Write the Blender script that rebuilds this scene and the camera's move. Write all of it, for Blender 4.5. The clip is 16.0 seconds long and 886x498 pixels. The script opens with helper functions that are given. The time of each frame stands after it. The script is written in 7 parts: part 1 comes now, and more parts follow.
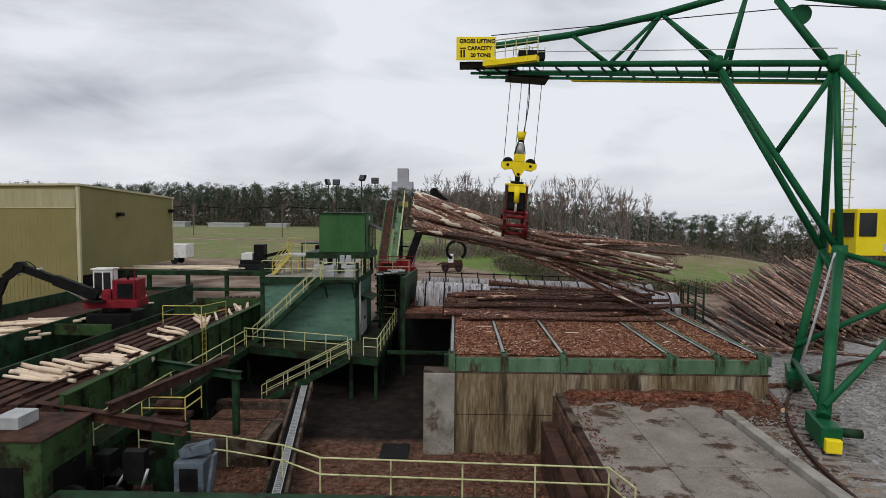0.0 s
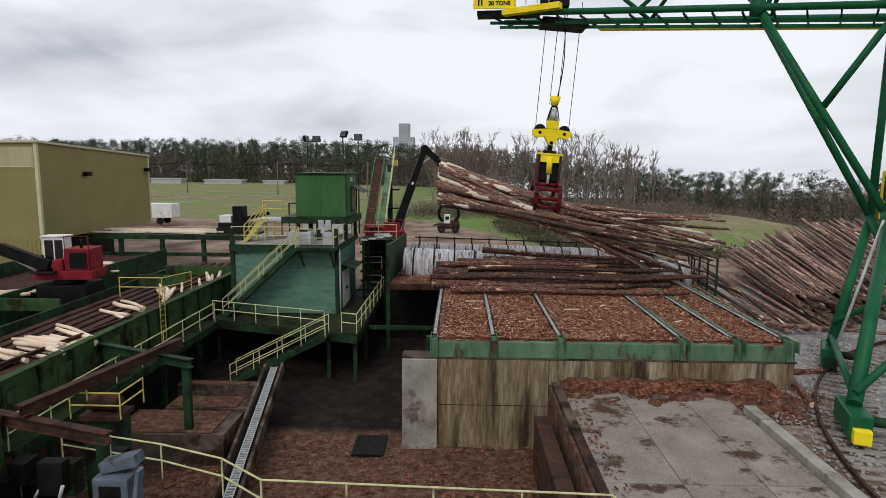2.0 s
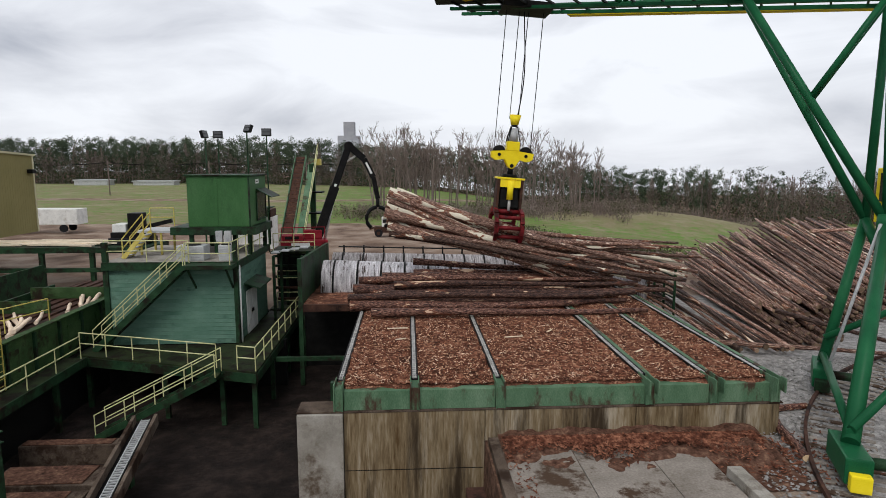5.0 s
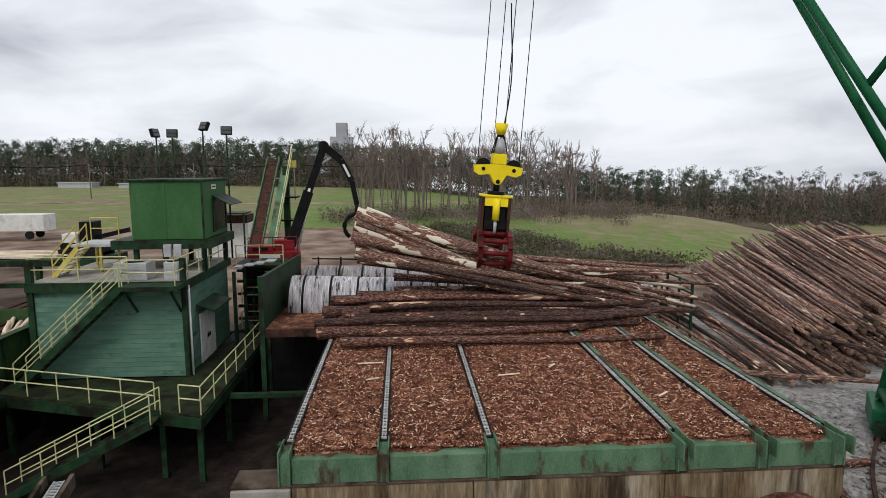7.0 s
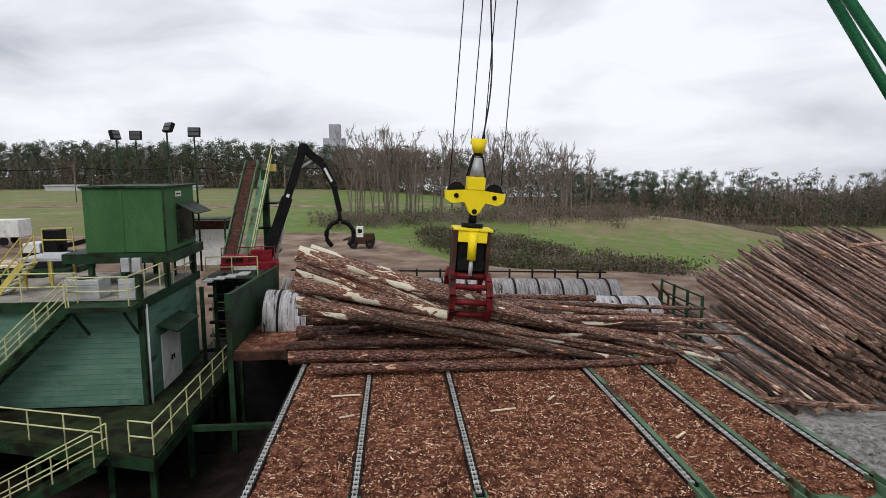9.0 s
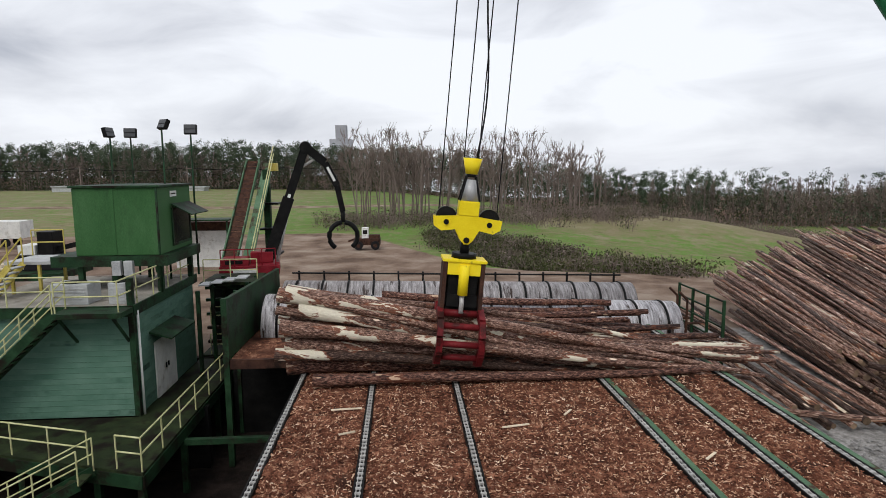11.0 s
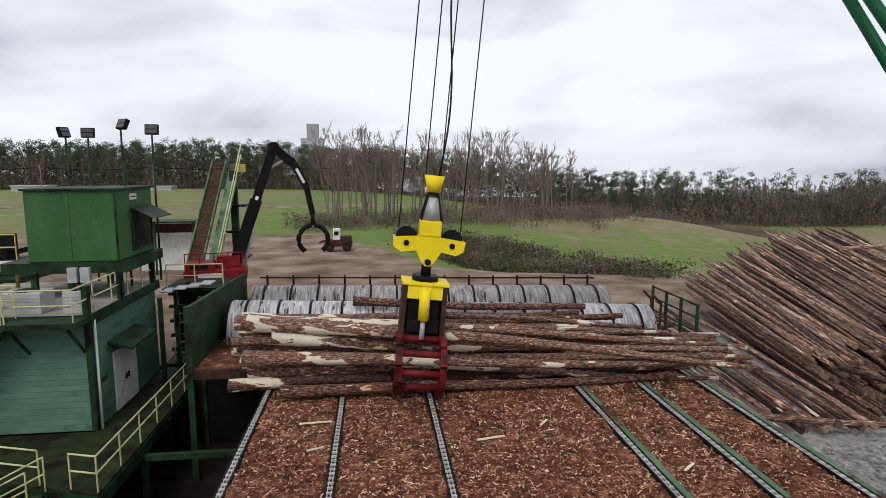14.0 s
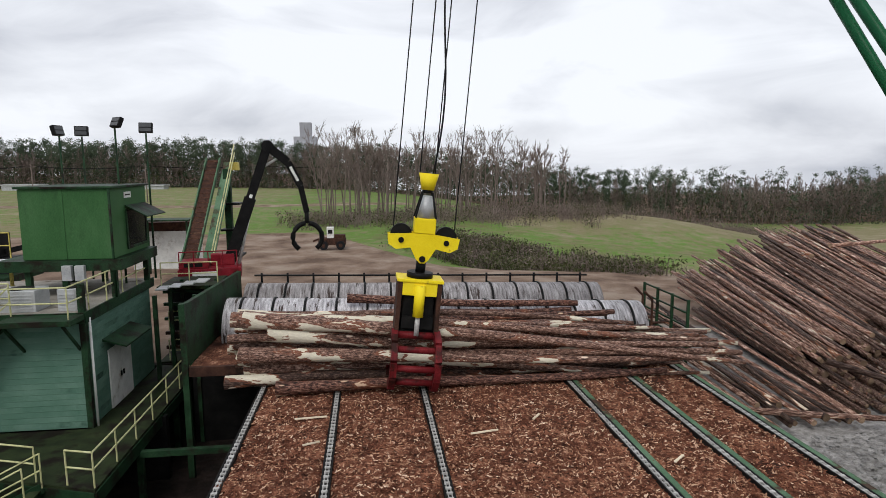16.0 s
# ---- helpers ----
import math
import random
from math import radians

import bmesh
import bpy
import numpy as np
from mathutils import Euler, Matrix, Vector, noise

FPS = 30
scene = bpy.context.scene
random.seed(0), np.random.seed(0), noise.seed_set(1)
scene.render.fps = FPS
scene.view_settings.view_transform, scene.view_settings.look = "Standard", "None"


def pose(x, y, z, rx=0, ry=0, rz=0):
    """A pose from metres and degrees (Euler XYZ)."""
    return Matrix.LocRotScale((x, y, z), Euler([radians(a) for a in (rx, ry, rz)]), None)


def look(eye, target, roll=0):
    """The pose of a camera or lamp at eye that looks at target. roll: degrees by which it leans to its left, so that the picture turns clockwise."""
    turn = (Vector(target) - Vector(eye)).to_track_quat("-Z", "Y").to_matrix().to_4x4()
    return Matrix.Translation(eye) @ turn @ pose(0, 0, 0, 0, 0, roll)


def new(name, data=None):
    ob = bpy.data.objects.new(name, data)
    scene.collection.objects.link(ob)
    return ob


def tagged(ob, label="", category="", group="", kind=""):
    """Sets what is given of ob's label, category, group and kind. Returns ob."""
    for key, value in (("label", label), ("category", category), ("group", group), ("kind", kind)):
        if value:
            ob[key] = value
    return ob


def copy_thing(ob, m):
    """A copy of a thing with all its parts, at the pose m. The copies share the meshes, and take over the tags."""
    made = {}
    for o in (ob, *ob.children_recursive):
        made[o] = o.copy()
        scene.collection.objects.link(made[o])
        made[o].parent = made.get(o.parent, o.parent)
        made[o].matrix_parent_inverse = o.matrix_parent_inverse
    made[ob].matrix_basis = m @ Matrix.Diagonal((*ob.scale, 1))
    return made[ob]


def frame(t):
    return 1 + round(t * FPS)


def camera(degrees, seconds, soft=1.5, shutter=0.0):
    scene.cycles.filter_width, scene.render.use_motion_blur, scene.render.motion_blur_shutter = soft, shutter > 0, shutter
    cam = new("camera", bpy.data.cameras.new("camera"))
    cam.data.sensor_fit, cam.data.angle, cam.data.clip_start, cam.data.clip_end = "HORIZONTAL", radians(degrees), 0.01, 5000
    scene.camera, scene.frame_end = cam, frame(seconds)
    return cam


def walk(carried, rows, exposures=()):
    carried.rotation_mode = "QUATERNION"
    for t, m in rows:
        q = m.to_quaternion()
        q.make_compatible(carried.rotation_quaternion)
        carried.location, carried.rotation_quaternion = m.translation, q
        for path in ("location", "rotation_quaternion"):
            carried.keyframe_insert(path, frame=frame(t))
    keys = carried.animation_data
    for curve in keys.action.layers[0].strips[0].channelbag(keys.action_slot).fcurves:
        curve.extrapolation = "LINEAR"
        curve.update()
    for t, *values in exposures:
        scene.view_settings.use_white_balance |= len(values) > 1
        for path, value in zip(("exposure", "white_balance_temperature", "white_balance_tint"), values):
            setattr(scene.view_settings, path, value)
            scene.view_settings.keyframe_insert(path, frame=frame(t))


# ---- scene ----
cam = camera(72.21, 16.0, 0.6)
# seconds, eye, yaw to the left of +y, pitch up, roll
PATH = [
    (0.0, 0.073, 0.745, 8.972, 1.315, -3.595, 0.355),
    (0.5, 0.275, 1.736, 9.013, 1.384, -3.629, 0.397),
    (1.0, 0.464, 2.721, 9.074, 1.301, -4.615, 0.408),
    (1.5, 0.660, 3.663, 9.155, 1.358, -6.262, 0.340),
    (2.0, 0.860, 4.527, 9.243, 1.541, -7.711, 0.368),
    (2.5, 1.083, 5.303, 9.294, 1.874, -7.799, 0.339),
    (3.0, 1.317, 6.055, 9.313, 2.066, -7.801, 0.206),
    (3.5, 1.544, 6.853, 9.303, 2.144, -7.802, 0.168),
    (4.0, 1.745, 7.784, 9.279, -0.533, -7.816, 0.217),
    (6.5, 2.660, 13.147, 9.304, -4.076, -7.778, -0.015),
    (7.0, 2.834, 14.138, 9.349, -3.880, -7.743, -0.177),
    (7.5, 3.004, 15.023, 9.406, -3.947, -7.745, -0.171),
    (8.0, 3.149, 15.755, 9.461, -3.600, -7.677, -0.240),
    (8.5, 3.250, 16.299, 9.486, -3.889, -7.640, -0.292),
    (9.0, 3.305, 16.700, 9.486, -4.430, -7.615, -0.289),
    (11.5, 3.389, 18.230, 9.356, -3.741, -7.542, -0.419),
    (12.0, 3.405, 18.376, 9.348, -5.118, -7.631, -0.253),
    (12.5, 3.394, 18.473, 9.390, -6.057, -7.607, -0.204),
    (13.0, 3.381, 18.561, 9.447, -6.094, -7.586, -0.285),
    (13.5, 3.394, 18.613, 9.489, -6.160, -7.581, -0.305),
    (14.0, 3.428, 18.591, 9.513, -6.399, -7.624, -0.249),
    (14.5, 3.453, 18.508, 9.532, -6.568, -7.655, -0.263),
    (15.0, 3.455, 18.426, 9.534, -6.710, -7.667, -0.278),
    (15.5, 3.434, 18.390, 9.514, -6.862, -7.708, -0.274),
    (16.0, 3.403, 18.387, 9.482, -7.002, -7.756, -0.311),
]


def view(x, y, z, yaw, pitch, roll):
    a, b = radians(yaw), radians(pitch)
    return look((x, y, z), (x - math.sin(a) * math.cos(b), y + math.cos(a) * math.cos(b), z + math.sin(b)), roll)


walk(cam, [(t, view(*p)) for t, *p in PATH], [(0, -0.22), (1.0, -0.18), (2.0, -0.05), (3.5, 0.0), (16, 0.03)])

# ---- light ----
world = bpy.data.worlds.new("overcast_sky")
scene.world = world
world.use_nodes = True
wn, wl = world.node_tree.nodes, world.node_tree.links
wn.clear()
SUN_ROT, SUN_EL = radians(200), radians(48)


def wnode(kind, **values):
    n = wn.new(kind)
    for k, v in values.items():
        n.inputs[k].default_value = v
    return n


w_out = wn.new("ShaderNodeOutputWorld")
w_bg = wnode("ShaderNodeBackground", Strength=1.0)
w_sky = wn.new("ShaderNodeTexSky")
w_sky.sky_type, w_sky.sun_disc = "NISHITA", False
w_sky.sun_elevation, w_sky.sun_rotation = SUN_EL, SUN_ROT
w_sky.air_density, w_sky.dust_density = 1.0, 3.0
w_scale = wn.new("ShaderNodeVectorMath")
w_scale.operation = "SCALE"
w_scale.inputs["Scale"].default_value = 0.09
w_co = wn.new("ShaderNodeTexCoord")
w_map = wn.new("ShaderNodeMapping")
w_map.inputs["Scale"].default_value = (1.5, 1.5, 5.0)
w_n1 = wnode("ShaderNodeTexNoise", Scale=2.2, Detail=6.0, Roughness=0.55, Distortion=0.5)
w_n2 = wnode("ShaderNodeTexNoise", Scale=0.9, Detail=3.0, Roughness=0.5, Distortion=0.3)
w_mix = wn.new("ShaderNodeMath")
w_mix.operation = "MULTIPLY_ADD"
w_mix.inputs[1].default_value = 0.55
w_r = wn.new("ShaderNodeValToRGB")
w_r.color_ramp.elements[0].position, w_r.color_ramp.elements[0].color = 0.6, (0.44, 0.47, 0.545, 1)
w_r.color_ramp.elements[1].position, w_r.color_ramp.elements[1].color = 0.9, (0.97, 1.0, 1.06, 1)
w_e = w_r.color_ramp.elements.new(0.75)
w_e.color = (0.74, 0.765, 0.83, 1)
w_m = wn.new("ShaderNodeMix")
w_m.data_type = "RGBA"
w_m.inputs[0].default_value = 0.93
wl.new(w_co.outputs["Generated"], w_map.inputs["Vector"])
wl.new(w_map.outputs[0], w_n1.inputs["Vector"])
wl.new(w_map.outputs[0], w_n2.inputs["Vector"])
wl.new(w_n1.outputs["Fac"], w_mix.inputs[0])
wl.new(w_n2.outputs["Fac"], w_mix.inputs[2])
wl.new(w_mix.outputs[0], w_r.inputs["Fac"])
wl.new(w_sky.outputs[0], w_scale.inputs[0])
wl.new(w_scale.outputs[0], w_m.inputs[6])
wl.new(w_r.outputs[0], w_m.inputs[7])
wl.new(w_m.outputs[2], w_bg.inputs["Color"])
wl.new(w_bg.outputs[0], w_out.inputs["Surface"])
sun = new("sun", bpy.data.lights.new("sun", "SUN"))
sun.data.energy, sun.data.angle, sun.data.color = 1.35, radians(25), (1.0, 0.97, 0.93)
sun.matrix_world = look((0, 0, 60), (0 - 40 * math.sin(SUN_ROT), -40 * math.cos(SUN_ROT), 60 - 40 * math.tan(SUN_EL)))


# ---- materials ----
def surface(name, colors, scale=3.0, rough=0.8, metal=0.0, bump=0.3, fine=40.0, stretch=(1, 1, 1), vary=0.0, dirt=None, dirt_at=(0.5, 0.68), dirt_scale=1.2, spec=0.1):
    """A weathered surface: two scales of noise between colours, a layer of dirt with a shape of its own, fine relief."""
    m = bpy.data.materials.new(name)
    m.use_nodes = True
    n, l = m.node_tree.nodes, m.node_tree.links
    p = n["Principled BSDF"]
    p.inputs["Metallic"].default_value = metal
    p.inputs["Specular IOR Level"].default_value = spec
    co = n.new("ShaderNodeTexCoord")
    info = n.new("ShaderNodeObjectInfo")
    off = n.new("ShaderNodeVectorMath")
    off.operation = "MULTIPLY_ADD"
    off.inputs[1].default_value = (37, 53, 71)
    mp = n.new("ShaderNodeMapping")
    mp.inputs["Scale"].default_value = stretch
    l.new(info.outputs["Random"], off.inputs[0])
    l.new(co.outputs["Object"], off.inputs[2])
    l.new(off.outputs[0], mp.inputs["Vector"])

    def tex(s, d, r=0.6):
        t = n.new("ShaderNodeTexNoise")
        t.inputs["Scale"].default_value, t.inputs["Detail"].default_value, t.inputs["Roughness"].default_value = s, d, r
        l.new(mp.outputs[0], t.inputs["Vector"])
        return t

    big, small = tex(scale, 5), tex(fine, 3)
    add = n.new("ShaderNodeMath")
    add.operation = "MULTIPLY_ADD"
    add.inputs[1].default_value = 0.45
    l.new(small.outputs["Fac"], add.inputs[0])
    half = n.new("ShaderNodeMath")
    half.operation = "MULTIPLY"
    half.inputs[1].default_value = 0.62
    l.new(big.outputs["Fac"], half.inputs[0])
    l.new(half.outputs[0], add.inputs[2])
    ramp = n.new("ShaderNodeValToRGB")
    els = ramp.color_ramp.elements
    while len(els) < len(colors):
        els.new(0.5)
    for i, c in enumerate(colors):
        els[i].position = 0.36 + 0.34 * i / max(1, len(colors) - 1)
        els[i].color = (*c, 1)
    l.new(add.outputs[0], ramp.inputs["Fac"])
    col = ramp.outputs[0]
    if vary:
        hsv = n.new("ShaderNodeHueSaturation")
        mr = n.new("ShaderNodeMapRange")
        mr.inputs["To Min"].default_value, mr.inputs["To Max"].default_value = 1 - vary, 1 + vary
        l.new(info.outputs["Random"], mr.inputs["Value"])
        l.new(mr.outputs[0], hsv.inputs["Value"])
        l.new(col, hsv.inputs["Color"])
        col = hsv.outputs[0]
    if dirt:
        dt = tex(dirt_scale, 8, 0.68)
        dr = n.new("ShaderNodeMapRange")
        dr.interpolation_type = "SMOOTHSTEP"
        dr.inputs["From Min"].default_value, dr.inputs["From Max"].default_value = dirt_at
        l.new(dt.outputs["Fac"], dr.inputs["Value"])
        mx = n.new("ShaderNodeMix")
        mx.data_type = "RGBA"
        l.new(dr.outputs[0], mx.inputs[0])
        l.new(col, mx.inputs[6])
        mx.inputs[7].default_value = (*dirt, 1)
        col = mx.outputs[2]
    l.new(col, p.inputs["Base Color"])
    rr = n.new("ShaderNodeMapRange")
    rr.inputs["To Min"].default_value, rr.inputs["To Max"].default_value = max(0.05, rough - 0.18), min(1, rough + 0.15)
    l.new(big.outputs["Fac"], rr.inputs["Value"])
    l.new(rr.outputs[0], p.inputs["Roughness"])
    if bump:
        b = n.new("ShaderNodeBump")
        b.inputs["Strength"].default_value, b.inputs["Distance"].default_value = bump, 0.03
        l.new(add.outputs[0], b.inputs["Height"])
        l.new(b.outputs[0], p.inputs["Normal"])
    return m


GREEN_DARK = surface("dark_green_paint", [(0.008, 0.021, 0.01), (0.016, 0.043, 0.02), (0.03, 0.072, 0.034)], 1.5, 0.55, dirt=(0.014, 0.011, 0.008), dirt_at=(0.47, 0.63))
GREEN_TEAL = surface("faded_teal_block_paint", [(0.06, 0.135, 0.092), (0.098, 0.19, 0.14), (0.15, 0.255, 0.195)], 0.8, 0.65, dirt=(0.022, 0.05, 0.035), dirt_at=(0.55, 0.72), dirt_scale=0.45)
GREEN_CAB = surface("green_sheet_paint", [(0.03, 0.09, 0.03), (0.043, 0.118, 0.042), (0.064, 0.145, 0.06)], 0.9, 0.5, bump=0.05, stretch=(1, 1, 0.4), dirt=(0.02, 0.05, 0.02), dirt_at=(0.54, 0.76), dirt_scale=0.6)
GREEN_CRANE = surface("crane_green_gloss_paint", [(0.006, 0.06, 0.024), (0.011, 0.095, 0.038), (0.018, 0.125, 0.05)], 0.7, 0.4, bump=0.05, dirt=(0.01, 0.03, 0.018), dirt_at=(0.58, 0.8))
GREEN_FACE = surface("scuffed_green_beam_paint", [(0.05, 0.105, 0.058), (0.085, 0.16, 0.092), (0.15, 0.235, 0.15)], 1.2, 0.65, stretch=(1, 1, 0.35), dirt=(0.06, 0.036, 0.024), dirt_at=(0.53, 0.62), dirt_scale=0.8)
GREEN_MOSS = surface("mossy_green_trough_paint", [(0.018, 0.038, 0.013), (0.034, 0.07, 0.024), (0.065, 0.11, 0.045)], 1.3, 0.7, dirt=(0.02, 0.014, 0.009), dirt_at=(0.5, 0.64), dirt_scale=0.9)
YELLOW = surface("worn_yellow_paint", [(0.3, 0.24, 0.05), (0.5, 0.41, 0.1), (0.62, 0.53, 0.18)], 2.0, 0.5, bump=0.1, dirt=(0.1, 0.08, 0.04), dirt_at=(0.55, 0.7))
YELLOW_NEW = surface("bright_yellow_paint", [(0.75, 0.56, 0.01), (0.86, 0.68, 0.02), (0.9, 0.74, 0.05)], 1.0, 0.45, bump=0.05, dirt=(0.1, 0.07, 0.03), dirt_at=(0.63, 0.75), dirt_scale=2.0)
WALK = surface("mossy_dark_walkway_steel", [(0.01, 0.013, 0.007), (0.022, 0.032, 0.014), (0.044, 0.06, 0.025)], 1.6, 0.7, dirt=(0.012, 0.009, 0.007), dirt_at=(0.46, 0.6))
BLUE_GREY = surface("worn_blue_grey_paint", [(0.05, 0.065, 0.085), (0.1, 0.125, 0.15), (0.17, 0.2, 0.23)], 1.8, 0.55, dirt=(0.03, 0.025, 0.02), dirt_at=(0.5, 0.65))
RAIL_PAINT = surface("worn_pale_yellow_rail_paint", [(0.3, 0.3, 0.15), (0.5, 0.5, 0.25), (0.62, 0.62, 0.4)], 3.0, 0.6, bump=0.1, dirt=(0.14, 0.12, 0.08), dirt_at=(0.55, 0.7))
RED = surface("faded_crimson_paint", [(0.11, 0.007, 0.012), (0.19, 0.013, 0.021), (0.27, 0.028, 0.036)], 1.6, 0.5, bump=0.1, dirt=(0.04, 0.012, 0.01), dirt_at=(0.54, 0.72))
RED_JAW = surface("worn_red_jaw_paint", [(0.07, 0.008, 0.009), (0.13, 0.011, 0.014), (0.22, 0.028, 0.03)], 1.8, 0.45, bump=0.1, dirt=(0.03, 0.01, 0.008), dirt_at=(0.5, 0.62))
RUST = surface("rusty_steel", [(0.025, 0.011, 0.008), (0.055, 0.025, 0.017), (0.1, 0.048, 0.03)], 3.0, 0.85, dirt=(0.014, 0.008, 0.006), dirt_at=(0.48, 0.66), spec=0.2)
# Black for oily steel, and for the added sheets that stand in for shade.
BLACK = surface("oily_steel_and_shade_black", [(0.004, 0.004, 0.004), (0.008, 0.008, 0.008), (0.016, 0.015, 0.014)], 2.5, 0.5, bump=0.15, spec=0.1)
RUBBER = surface("black_cable_rubber", [(0.01, 0.01, 0.011), (0.018, 0.018, 0.02)], 3, 0.7, bump=0)
STEEL = surface("worn_bright_chain_steel", [(0.22, 0.21, 0.2), (0.42, 0.41, 0.39), (0.62, 0.61, 0.59)], 4.0, 0.45, metal=0.15, bump=0.1)
DRUM_REAR = surface("dull_grey_drum_plate", [(0.08, 0.073, 0.073), (0.2, 0.185, 0.185), (0.36, 0.34, 0.34), (0.6, 0.58, 0.58)], 2.6, 0.5, stretch=(4.0, 0.5, 0.5), dirt=(0.05, 0.035, 0.03), dirt_at=(0.54, 0.64), dirt_scale=1.1)
DRUM = surface("scoured_grey_drum_steel", [(0.1, 0.095, 0.1), (0.36, 0.345, 0.36), (0.62, 0.6, 0.62), (0.95, 0.94, 0.96)], 2.6, 0.4, metal=0.1, stretch=(4.0, 0.5, 0.5), dirt=(0.06, 0.042, 0.036), dirt_at=(0.56, 0.62), dirt_scale=1.1)
GALV = surface("grey_galvanised_metal", [(0.3, 0.31, 0.32), (0.45, 0.46, 0.46), (0.55, 0.56, 0.56)], 2.0, 0.5, metal=0.3)
CONCRETE = surface("stained_board_marked_concrete", [(0.085, 0.052, 0.022), (0.21, 0.16, 0.095), (0.38, 0.33, 0.25)], 0.5, 0.9, stretch=(1.7, 1.7, 0.17), fine=9, dirt=(0.04, 0.028, 0.017), dirt_at=(0.47, 0.62), dirt_scale=0.42)
CONCRETE_PALE = surface("pale_bare_concrete", [(0.17, 0.155, 0.13), (0.28, 0.26, 0.225), (0.38, 0.36, 0.32)], 1.1, 0.9, dirt=(0.09, 0.065, 0.045), dirt_at=(0.52, 0.68), dirt_scale=0.7)
CONCRETE_DIRTY = surface("mud_stained_concrete", [(0.045, 0.032, 0.024), (0.095, 0.07, 0.053), (0.17, 0.135, 0.105)], 1.3, 0.95, dirt=(0.03, 0.018, 0.012), dirt_at=(0.46, 0.6), dirt_scale=0.8)
SLAB = surface("worn_slab_concrete", [(0.15, 0.128, 0.105), (0.225, 0.197, 0.168), (0.31, 0.275, 0.24)], 0.7, 0.85, fine=15, dirt=(0.065, 0.04, 0.026), dirt_at=(0.53, 0.62), dirt_scale=0.6)
TAN = surface("olive_tan_sheet_cladding", [(0.2, 0.175, 0.07), (0.235, 0.205, 0.085), (0.26, 0.23, 0.1)], 0.4, 0.6, bump=0.03)
TAN_TRIM = surface("pale_tan_trim", [(0.45, 0.42, 0.26), (0.55, 0.52, 0.34)], 1, 0.6, bump=0.03)
TAN_BAND = surface("faded_translucent_cladding_band", [(0.3, 0.28, 0.15), (0.37, 0.34, 0.2), (0.42, 0.4, 0.26)], 1.0, 0.6, stretch=(3, 3, 0.3), bump=0.03)
WHITE = surface("dull_white_paint", [(0.5, 0.5, 0.48), (0.68, 0.68, 0.65), (0.78, 0.78, 0.75)], 1.5, 0.6, bump=0.05, dirt=(0.3, 0.26, 0.2), dirt_at=(0.55, 0.75))
GLASS_DARK = surface("dark_window_glass", [(0.006, 0.007, 0.008), (0.012, 0.013, 0.014)], 1.0, 0.12, bump=0, spec=0.6)
LENS = surface("floodlight_lens_glass", [(0.04, 0.042, 0.045), (0.07, 0.072, 0.075)], 2.0, 0.25, bump=0, spec=0.5)


